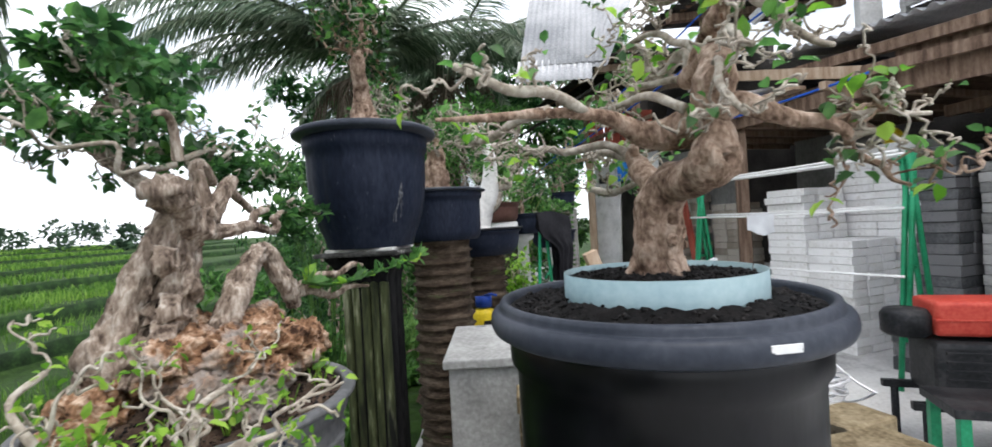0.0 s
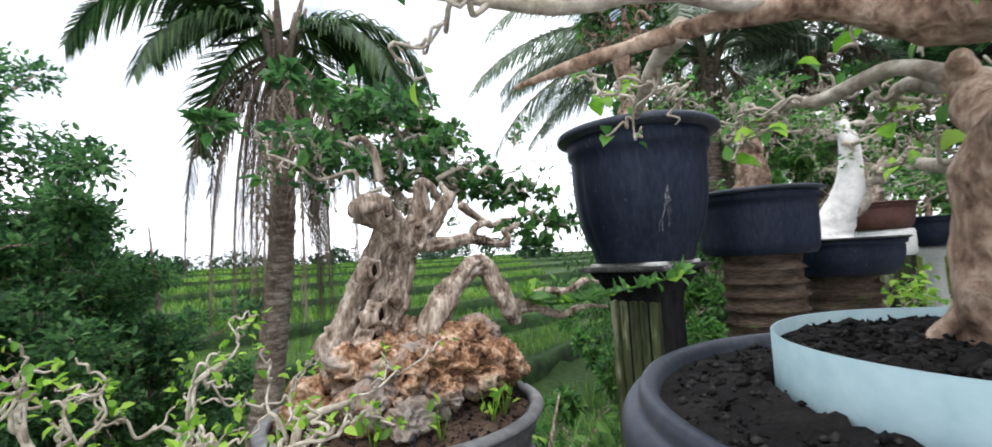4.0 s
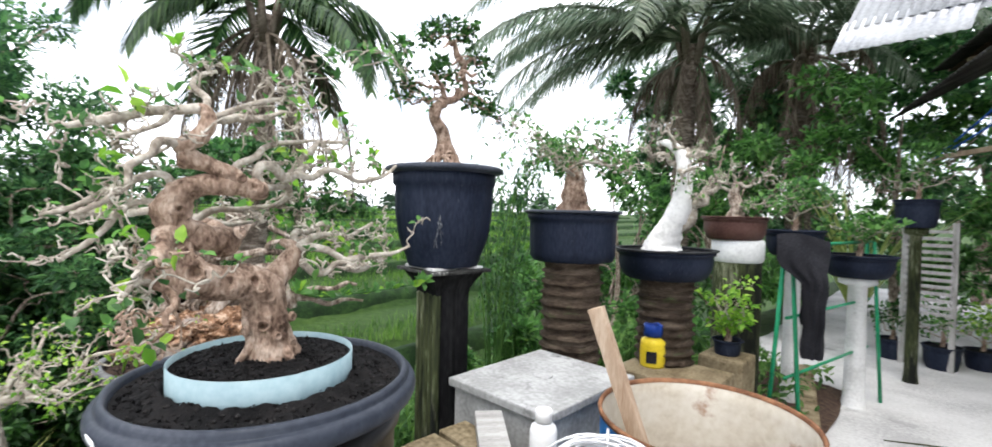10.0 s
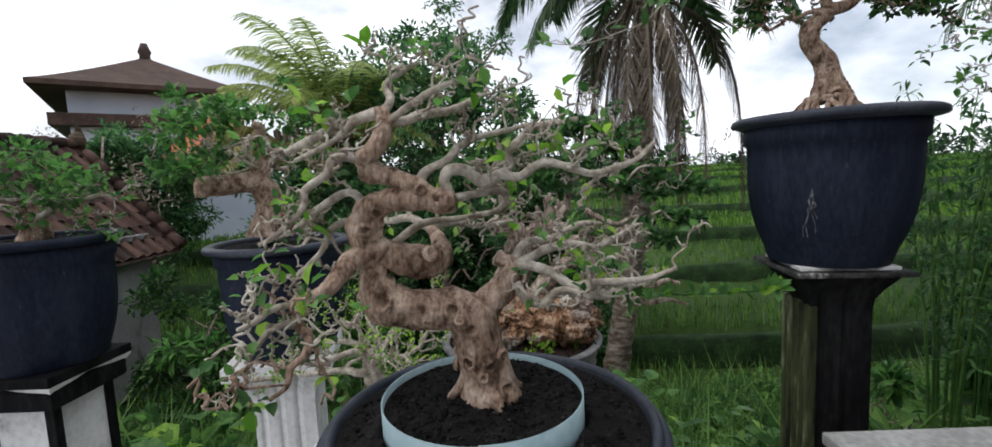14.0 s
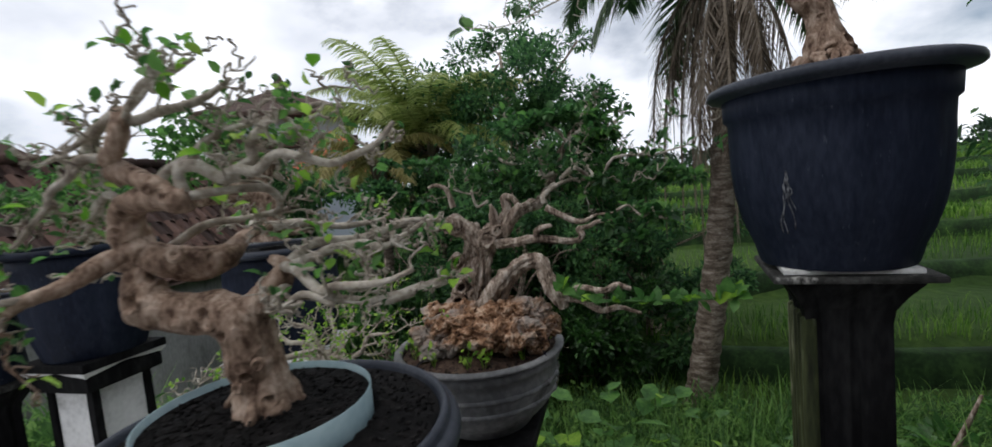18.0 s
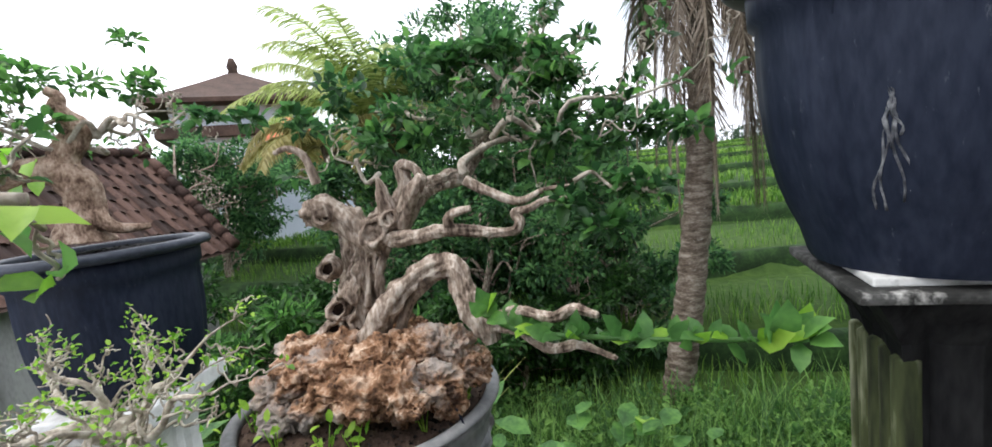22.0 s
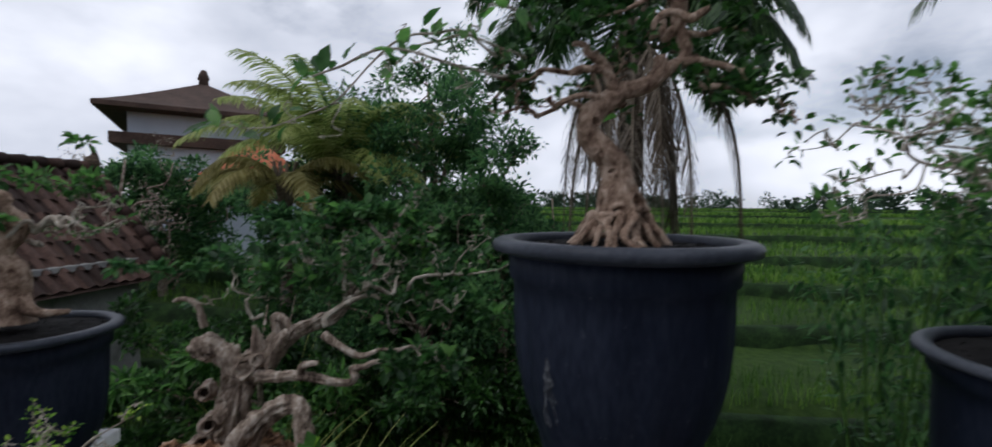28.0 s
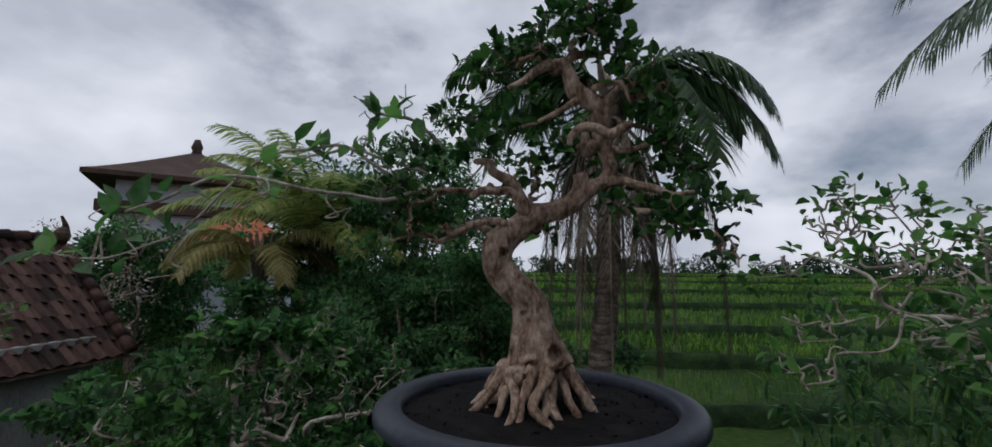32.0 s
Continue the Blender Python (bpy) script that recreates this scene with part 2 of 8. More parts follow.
palm_log = material("old_palm_log", [(0.028, 0.019, 0.013), (0.075, 0.054, 0.038), (0.15, 0.115, 0.085)], 6, 0.95, 0.9, 40, stretch=(1, 1, 5), stain=(0.06, 0.09, 0.03), stain_scale=5, stain_at=0.6, bump_size=0.02)
rice_grass = material("rice_leaves", [(0.030, 0.080, 0.010), (0.075, 0.165, 0.020), (0.18, 0.29, 0.05)], 0.5, 0.6, 0.0, 8, island=0.35, spec=0.2, thin=0.35)
weed_grass = material("weed_leaves", [(0.035, 0.090, 0.022), (0.075, 0.165, 0.038), (0.15, 0.27, 0.065)], 2, 0.6, 0.0, 20, island=0.5, spec=0.25, thin=0.35)
earth = material("damp_earth", [(0.020, 0.022, 0.010), (0.04, 0.045, 0.016), (0.06, 0.075, 0.024)], 2, 0.95, 0.6, 30, bump_size=0.03)
field_ground = material("field_green_ground", [(0.012, 0.028, 0.006), (0.025, 0.055, 0.010), (0.05, 0.09, 0.018)], 0.15, 0.95, 0.8, 6, bump_size=0.1)
concrete = material("yard_concrete", [(0.34, 0.335, 0.33), (0.50, 0.495, 0.485), (0.60, 0.595, 0.585)], 1.6, 0.85, 0.4, 45, stain=(0.26, 0.255, 0.25), stain_scale=1.1, stain_at=0.6, bump_size=0.006)
concrete_box = material("grey_cement_box", [(0.20, 0.20, 0.195), (0.30, 0.30, 0.29), (0.42, 0.42, 0.41)], 4, 0.85, 0.4, 60, stain=(0.10, 0.10, 0.095), stain_scale=6, stain_at=0.6)
pedestal_black = material("black_painted_cement", [(0.004, 0.004, 0.0045), (0.009, 0.009, 0.0095), (0.022, 0.022, 0.022)], 7, 0.7, 0.4, 60, stretch=(1, 1, 0.3), stain=(0.10, 0.11, 0.06), stain_scale=6, stain_at=0.70, spec=0.05)
pedestal_moss = material("mossy_cement", [(0.010, 0.012, 0.006), (0.045, 0.055, 0.022), (0.26, 0.27, 0.18)], 9, 0.9, 0.6, 60, stretch=(1, 1, 0.18), stain=(0.008, 0.009, 0.007), stain_scale=5, stain_at=0.47)
pedestal_white = material("white_painted_cement", [(0.52, 0.52, 0.51), (0.68, 0.68, 0.67), (0.78, 0.78, 0.77)], 5, 0.8, 0.25, 50, stain=(0.36, 0.36, 0.34), stain_scale=7, stain_at=0.62)
cap_worn = material("worn_pedestal_cap", [(0.012, 0.012, 0.011), (0.03, 0.03, 0.028), (0.10, 0.10, 0.095)], 8, 0.85, 0.4, 60, stain=(0.50, 0.49, 0.46), stain_scale=9, stain_at=0.60)
wood_post = material("weathered_timber", [(0.08, 0.05, 0.036), (0.18, 0.12, 0.085), (0.30, 0.215, 0.16)], 4, 0.85, 0.4, 50, stretch=(6, 6, 0.6), bump_size=0.004)
wood_pale = material("pale_timber", [(0.30, 0.20, 0.13), (0.42, 0.31, 0.22), (0.52, 0.41, 0.31)], 4, 0.85, 0.3, 50, stretch=(6, 6, 0.6))
white_block = material("white_limestone_block", [(0.70, 0.69, 0.67), (0.82, 0.815, 0.80), (0.88, 0.875, 0.865)], 6, 0.9, 0.4, 50, vary=0.45, stain=(0.55, 0.52, 0.48), stain_scale=4, stain_at=0.6)
tan_block = material("tan_cement_block", [(0.30, 0.26, 0.21), (0.42, 0.375, 0.315), (0.53, 0.49, 0.43)], 6, 0.9, 0.4, 50, vary=0.45)
# cement grey lowered for the shadow that these stacks stand in
shaded_grey_block = material("shaded_cement_block", [(0.066, 0.069, 0.072), (0.114, 0.117, 0.120), (0.168, 0.168, 0.171)], 6, 0.9, 0.4, 50, vary=0.45)
pale_block = material("pale_grey_cement_block", [(0.20, 0.20, 0.195), (0.30, 0.298, 0.29), (0.40, 0.395, 0.385)], 6, 0.9, 0.4, 50, vary=0.45)
zinc = material("zinc_sheet", [(0.34, 0.345, 0.36), (0.48, 0.485, 0.495), (0.60, 0.60, 0.61)], 2, 0.5, 0.1, 40, metal=0.35, stain=(0.26, 0.21, 0.17), stain_scale=1.6, stain_at=0.66)
# roof underside and shed walls hold the indoor shade in their dark colours
roof_under = material("shaded_roof_underside", [(0.03, 0.028, 0.027), (0.06, 0.056, 0.052), (0.1, 0.095, 0.09)], 3, 0.9, 0.2)
dark_wall = material("shaded_wall", [(0.03, 0.028, 0.026), (0.055, 0.05, 0.047), (0.09, 0.083, 0.078)], 2, 0.95, 0.3)
plaster_grey = material("grey_plaster", [(0.20, 0.20, 0.195), (0.30, 0.30, 0.295), (0.38, 0.38, 0.37)], 2, 0.9, 0.3, 40, stretch=(1, 1, 0.4), stain=(0.12, 0.12, 0.115), stain_scale=2.5, stain_at=0.58)
house_wall = material("pale_blue_wall", [(0.42, 0.46, 0.54), (0.50, 0.54, 0.61), (0.56, 0.60, 0.66)], 0.6, 0.9, 0.0)
roof_tile = material("brown_roof_tile", [(0.028, 0.017, 0.014), (0.054, 0.031, 0.025), (0.095, 0.056, 0.044)], 3, 0.85, 0.3, 30, vary=0.5, stain=(0.05, 0.055, 0.035), stain_scale=1.3, stain_at=0.6)
roof_far = material("dark_far_roof", [(0.05, 0.033, 0.027), (0.075, 0.05, 0.04), (0.10, 0.068, 0.055)], 1.5, 0.85, 0.2, 12)
orange_tile = material("orange_roof_tile", [(0.34, 0.09, 0.05), (0.48, 0.15, 0.08), (0.56, 0.21, 0.12)], 2, 0.8, 0.2, 20)
green_metal = material("green_painted_steel", [(0.012, 0.17, 0.075), (0.018, 0.24, 0.11), (0.03, 0.30, 0.15)], 6, 0.45, 0.05)
blue_drum = material("blue_drum_paint", [(0.008, 0.085, 0.25), (0.012, 0.13, 0.36), (0.03, 0.18, 0.44)], 4, 0.45, 0.1, 50, stain=(0.15, 0.08, 0.045), stain_scale=5, stain_at=0.72)
drum_lid_mat = material("rusty_cream_lid", [(0.46, 0.40, 0.31), (0.58, 0.53, 0.44), (0.66, 0.62, 0.54)], 4, 0.75, 0.2, 40, stain=(0.26, 0.11, 0.04), stain_scale=4, stain_at=0.64)
rust = material("rust", [(0.10, 0.045, 0.025), (0.20, 0.095, 0.05), (0.3, 0.15, 0.08)], 14, 0.9, 0.4)
wire_alu = material("aluminium_wire", [(0.55, 0.55, 0.56), (0.68, 0.68, 0.69), (0.78, 0.78, 0.79)], 8, 0.42, 0.0, metal=0.7)
red_paint = material("red_machine_paint", [(0.30, 0.03, 0.02), (0.42, 0.05, 0.035), (0.50, 0.09, 0.06)], 5, 0.45, 0.1, stain=(0.14, 0.05, 0.035), stain_scale=7, stain_at=0.66)
oily_steel = material("oily_dark_steel", [(0.010, 0.011, 0.012), (0.022, 0.023, 0.025), (0.045, 0.045, 0.046)], 7, 0.5, 0.3, metal=0.3)
grey_plastic = material("grey_stool_plastic", [(0.25, 0.26, 0.27), (0.33, 0.34, 0.35), (0.40, 0.41, 0.42)], 5, 0.5, 0.05)
white_cloth = material("white_cloth", [(0.66, 0.67, 0.69), (0.74, 0.75, 0.77), (0.80, 0.81, 0.82)], 6, 0.95, 0.2, 120)
blue_cloth = material("blue_cloth", [(0.015, 0.10, 0.36), (0.02, 0.14, 0.44), (0.03, 0.18, 0.52)], 6, 0.95, 0.2, 120)
black_cloth = material("black_cloth", [(0.008, 0.008, 0.010), (0.014, 0.014, 0.017), (0.026, 0.026, 0.03)], 6, 0.95, 0.3, 90)
white_plastic = material("white_plastic", [(0.70, 0.70, 0.69), (0.78, 0.78, 0.77), (0.82, 0.82, 0.81)], 6, 0.4, 0.0)
yellow_plastic = material("yellow_plastic", [(0.55, 0.40, 0.02), (0.70, 0.53, 0.03), (0.78, 0.62, 0.05)], 6, 0.4, 0.0)
blue_plastic = material("blue_plastic", [(0.012, 0.04, 0.22), (0.015, 0.055, 0.30), (0.02, 0.07, 0.36)], 6, 0.4, 0.0)
blue_rope = material("blue_rope", [(0.015, 0.07, 0.38), (0.02, 0.10, 0.50), (0.04, 0.14, 0.6)], 40, 0.8, 0.2)
red_board = material("red_brown_board", [(0.22, 0.045, 0.03), (0.32, 0.075, 0.05), (0.40, 0.11, 0.075)], 3, 0.8, 0.2)
mossy_block = material("mossy_yellow_block", [(0.10, 0.075, 0.04), (0.21, 0.165, 0.10), (0.31, 0.26, 0.17)], 7, 0.95, 0.5, stain=(0.06, 0.055, 0.02), stain_scale=8, stain_at=0.6)
grey_timber = material("grey_plank", [(0.24, 0.23, 0.215), (0.34, 0.33, 0.31), (0.44, 0.43, 0.41)], 4, 0.9, 0.3, 50, stretch=(6, 1, 1))

# ---------------------------------------------------------------- builders
TAU = 2 * math.pi


def thing(name, loc=(0, 0, 0), label="", category="", group="", kind="", turn=0.0, scale=1.0):
    ob = new(name)
    ob.location, ob.rotation_euler = loc, (0, 0, radians(turn))
    ob.scale = (scale, scale, scale)
    return tagged(ob, label, category, group, kind)


def mesh_object(name, mesh, mat, parent=None, label="", smooth=True):
    ob = new(name, mesh)
    if mat:
        mesh.materials.append(mat)
    if smooth:
        mesh.shade_smooth()
    ob.parent = parent
    if label:
        ob["label"] = label
    return ob


def part(name, bm, mat, parent, label="", smooth=True):
    """Links a bmesh as one mesh object under a thing or a part."""
    mesh = bpy.data.meshes.new(name)
    bm.to_mesh(mesh)
    bm.free()
    return mesh_object(name, mesh, mat, parent, label, smooth)


def raw(name, verts, faces, mat, parent=None, label="", smooth=False):
    mesh = bpy.data.meshes.new(name)
    mesh.from_pydata([tuple(v) for v in verts], [], faces)
    mesh.update()
    return mesh_object(name, mesh, mat, parent, label, smooth)


def box(bm, x0, x1, y0, y1, z0, z1, bevel=0.0, m=None):
    made = bmesh.ops.create_cube(bm, size=1.0)["verts"]
    for v in made:
        v.co = Vector(((x0 + x1) / 2 + v.co.x * (x1 - x0), (y0 + y1) / 2 + v.co.y * (y1 - y0), (z0 + z1) / 2 + v.co.z * (z1 - z0)))
    if bevel:
        edges = list({e for v in made for e in v.link_edges})
        made = list({v for f in bmesh.ops.bevel(bm, geom=edges, offset=bevel, segments=2, affect="EDGES", profile=0.6)["faces"] for v in f.verts})
    if m is not None:
        for v in {v for v in made}:
            v.co = m @ v.co
    return made


def block(name, x0, x1, y0, y1, z0, z1, mat, parent=None, label="", bevel=0.004, m=None):
    bm = bmesh.new()
    box(bm, x0, x1, y0, y1, z0, z1, bevel)
    if m is not None:
        bm.transform(m)
    return part(name, bm, mat, parent, label, smooth=False)


def beam(name, a, b, w, h, mat, parent=None, label="", bevel=0.004):
    """A squared timber from a to b."""
    a, b = Vector(a), Vector(b)
    d = b - a
    side = d.cross(Vector((0, 0, 1)))
    side = side.normalized() if side.length > 1e-4 else Vector((1, 0, 0))
    up = side.cross(d).normalized()
    bm = bmesh.new()
    box(bm, -w / 2, w / 2, 0, d.length, -h / 2, h / 2, bevel)
    m = Matrix((side, d.normalized(), up)).transposed().to_4x4()
    bm.transform(Matrix.Translation(a) @ m)
    return part(name, bm, mat, parent, label, smooth=False)


def lathe(bm, profile, segs=48, radius=None, oval=1.0):
    """Turns (r, z) pairs round z; radius(r, z, angle) may flute it."""
    rings = []
    for r, z in profile:
        ring = []
        for i in range(segs):
            a = TAU * i / segs
            q = radius(r, z, a) if radius else r
            ring.append(bm.verts.new((q * math.cos(a), q * math.sin(a) * oval, z)))
        rings.append(ring)
    for k in range(len(rings) - 1):
        for i in range(segs):
            bm.faces.new((rings[k][i], rings[k][(i + 1) % segs], rings[k + 1][(i + 1) % segs], rings[k + 1][i]))
    return rings


def spline(pts, n=6):
    """Catmull-Rom through points given as tuples of any length."""
    p = [np.array(q, float) for q in pts]
    p = [2 * p[0] - p[1]] + p + [2 * p[-1] - p[-2]]
    out = []
    for i in range(1, len(p) - 2):
        for k in range(n):
            t = k / n
            out.append(0.5 * (2 * p[i] + (p[i + 1] - p[i - 1]) * t + (2 * p[i - 1] - 5 * p[i] + 4 * p[i + 1] - p[i + 2]) * t * t + (3 * p[i] - p[i - 1] - 3 * p[i + 1] + p[i + 2]) * t ** 3))
    out.append(p[-2])
    return out


class Soup:
    """Vertices and faces gathered for one mesh."""

    def __init__(self):
        self.v, self.f = [], []

    def tube(self, path, segs=8, lump=0.0, lump_scale=12.0, cap=True, groove=0.0, ribs=5.0):
        """A tapered tube along rows of (x, y, z, r)."""
        path = [np.asarray(q, float) for q in path]
        base = len(self.v)
        ref, run = None, 0.0
        for i, q in enumerate(path):
            a, b = path[max(i - 1, 0)][:3], path[min(i + 1, len(path) - 1)][:3]
            d = Vector(b - a)
            d = d.normalized() if d.length > 1e-9 else Vector((0, 0, 1))
            if ref is None:
                ref = d.orthogonal().normalized()
            ref = (ref - d * ref.dot(d))
            ref = ref.normalized() if ref.length > 1e-6 else d.orthogonal().normalized()
            other = d.cross(ref)
            c = Vector(q[:3])
            run += (Vector(path[i][:3]) - Vector(path[max(i - 1, 0)][:3])).length
            for k in range(segs):
                an = TAU * k / segs
                way = ref * math.cos(an) + other * math.sin(an)
                r = q[3]
                if lump:
                    r *= 1 + lump * noise.noise((c + way * q[3]) * lump_scale) + 0.5 * lump * noise.noise((c + way * q[3]) * lump_scale * 3.1)
                if groove:
                    tw = an + run * 5
                    g = noise.noise(Vector((math.cos(tw) * 1.5, math.sin(tw) * 1.5, run * 5 + base)))
                    f = noise.noise(Vector((math.cos(tw) * 3.4, math.sin(tw) * 3.4, run * 11 + base)))
                    r *= 1 - groove * (0.85 * max(0.0, 1 - abs(g) * 4.5) + 0.35 * max(0.0, 1 - abs(f) * 4)) + groove * 0.25 * noise.noise(Vector((math.cos(an) * 4, math.sin(an) * 4, run * 40 + base)))
                self.v.append(c + way * r)
        n = len(path)
        for i in range(n - 1):
            for k in range(segs):
                a, b = base + i * segs + k, base + i * segs + (k + 1) % segs
                self.f.append((a, b, b + segs, a + segs))
        if cap:
            self.f.append(tuple(base + (n - 1) * segs + k for k in range(segs)))
            self.f.append(tuple(base + k for k in reversed(range(segs))))

    def leaf(self, p, d, up, length, width, fold=0.25):
        """A pointed, folded leaf from p along d."""
        d, up = Vector(d).normalized(), Vector(up)
        side = d.cross(up)
        side = side.normalized() if side.length > 1e-5 else d.orthogonal().normalized()
        nrm = side.cross(d)
        b = len(self.v)
        p = Vector(p)
        lift = nrm * width * fold
        m1, m2 = p + d * length * 0.3, p + d * length * 0.66 - nrm * length * 0.03
        s1, s2 = side * width * 0.46, side * width * 0.40
        self.v += [p, m1 + s1 + lift, m1, m1 - s1 + lift, m2 + s2 + lift, m2, m2 - s2 + lift, p + d * length - nrm * length * 0.12]
        self.f += [(b, b + 1, b + 2), (b, b + 2, b + 3), (b + 1, b + 4, b + 5, b + 2), (b + 2, b + 5, b + 6, b + 3), (b + 4, b + 7, b + 5), (b + 5, b + 7, b + 6)]

    def object(self, name, mat, parent=None, label="", smooth=True):
        return raw(name, self.v, self.f, mat, parent, label, smooth)


def unit(rng):
    z, a = rng.uniform(-1, 1), rng.uniform(0, TAU)
    r = math.sqrt(1 - z * z)
    return Vector((r * math.cos(a), r * math.sin(a), z))


def leaf_clump(soup, c, size, count, length, rng, flat=0.5, width=0.55, droop=0.0):
    """Leaves scattered on and in a flattened blob with an uneven outline."""
    c = Vector(c)
    for _ in range(count):
        u = unit(rng)
        rr = size * rng.uniform(0.35, 1.0) * (0.75 + 0.5 * noise.noise((c + u) * 2.3))
        p = c + Vector((u.x * rr, u.y * rr, u.z * rr * flat))
        d = (u + unit(rng) * 0.9 + Vector((0, 0, 0.25 - droop))).normalized()
        ln = length * rng.uniform(0.6, 1.25)
        soup.leaf(p, d, Vector((0, 0, 1)) + unit(rng) * 0.7, ln, ln * width)


def wander(p0, p1, r0, r1, rng, bend=0.12, n=6):
    """Control rows of a crooked branch from p0 to p1."""
    p0, p1 = Vector(p0), Vector(p1)
    ln = (p1 - p0).length
    rows = []
    for i in range(n + 1):
        t = i / n
        p = p0.lerp(p1, t) + unit(rng) * ln * bend * (0 if i == 0 else 1) * (0.5 if i == n else 1)
        rows.append((*p, r0 + (r1 - r0) * t ** 0.8))
    return rows


def limb(soup, p0, p1, r0, rng, twigs=5, depth=2, bend=0.12, tips=None, spread=0.55, segs=7, r1=None, lift=0.25):
    """A crooked limb with side twigs, which fork again; the twig ends are gathered in tips."""
    rows = spline(wander(p0, p1, r0, r1 or r0 * 0.35, rng, bend), 4)
    soup.tube(rows, segs, 0.18, 25)
    ln = (Vector(p1) - Vector(p0)).length
    d0 = (Vector(p1) - Vector(p0)).normalized()
    if tips is not None:
        tips.append((Vector(rows[-1][:3]), d0))
    if depth <= 0:
        return
    for k in range(twigs):
        q = rows[int(len(rows) * (0.3 + 0.7 * (k + rng.random()) / twigs)) % len(rows)]
        side = (d0 * 0.5 + unit(rng) * 1.0 + Vector((0, 0, lift))).normalized()
        end = Vector(q[:3]) + side * ln * spread * rng.uniform(0.55, 1.1)
        limb(soup, Vector(q[:3]), end, max(q[3] * 0.6, 0.0022), rng, max(2, twigs - 2), depth - 1, bend * 1.3, tips, spread, max(4, segs - 2), max(q[3] * 0.22, 0.0013), lift)


# ---------------------------------------------------------------- pots
def soil_disc(name, r, z, mat, parent, label, mound=0.0, oval=1.0, lumps=0.006, ridge=None, rings=14, segs=48):
    s = Soup()
    for i in range(rings + 1):
        for k in range(segs):
            a, q = TAU * k / segs, r * i / rings
            p = Vector((q * math.cos(a), q * math.sin(a) * oval, 0))
            h = mound * (1 - (i / rings) ** 2) + lumps * (noise.noise(p * 28) + 0.7 * noise.noise(p * 70) + 0.6 * noise.noise(p * 150)) * (1 if 0 < i < rings else 0)
            if ridge:
                e = (p - Vector((ridge[0], ridge[1], 0))).length - ridge[2]
                h += math.exp(-(e / 0.022) ** 2) * (0.010 + 0.005 * noise.noise(p * 7) + 0.004 * noise.noise(p * 45) + 0.004 * noise.noise(p * 130)) if e > 0 else -0.01
            s.v.append(Vector((p.x, p.y, z + h)))
    for i in range(rings):
        for k in range(segs):
            a, b = i * segs + k, i * segs + (k + 1) % segs
            s.f.append((a, a + segs, b + segs, b))
    rng = random.Random(int(r * 1000))
    for _ in range(260 if rings < 20 else 900):
        a, q = rng.uniform(0, TAU), r * 0.96 * math.sqrt(rng.random())
        e = rng.uniform(0.0015, 0.005)
        b = len(s.v)
        c = Vector((q * math.cos(a), q * math.sin(a) * oval, z + mound * (1 - (q / r) ** 2) + e * 0.4))
        tri = [c + unit(rng) * e for _ in range(4)]
        s.v += tri
        s.f += [(b, b + 1, b + 2), (b, b + 2, b + 3), (b, b + 3, b + 1), (b + 1, b + 3, b + 2)]
    ob = s.object(name, mat, parent, label)
    if rings > 20:
        clods = Soup()
        for _ in range(int(38000 * r * r)):
            a, q = rng.uniform(0, TAU), r * 0.97 * math.sqrt(rng.random())
            e = 0.0014 + 0.0042 * rng.random() ** 3
            c = Vector((q * math.cos(a), q * math.sin(a) * oval, 0))
            c.z = z + mound * (1 - (q / r) ** 2) + lumps * noise.noise(c * 28) + e * 0.25
            if ridge:
                off = (c - Vector((ridge[0], ridge[1], c.z))).length - ridge[2]
                if off < 0.003:
                    continue
                c.z += math.exp(-(off / 0.022) ** 2) * 0.010
            b = len(clods.v)
            clods.v += [c + Vector(d) * e * rng.uniform(0.6, 1.25) for d in ((1, 0, 0), (0, 1, 0), (-1, 0, 0), (0, -1, 0), (0.2, 0.1, 0.8), (0, 0, -0.7))]
            for k in range(4):
                clods.f += [(b + k, b + (k + 1) % 4, b + 4), (b + (k + 1) % 4, b + k, b + 5)]
        tagged(clods.object("loose_soil", soil_clod, ob), kind="stuff")
    return ob


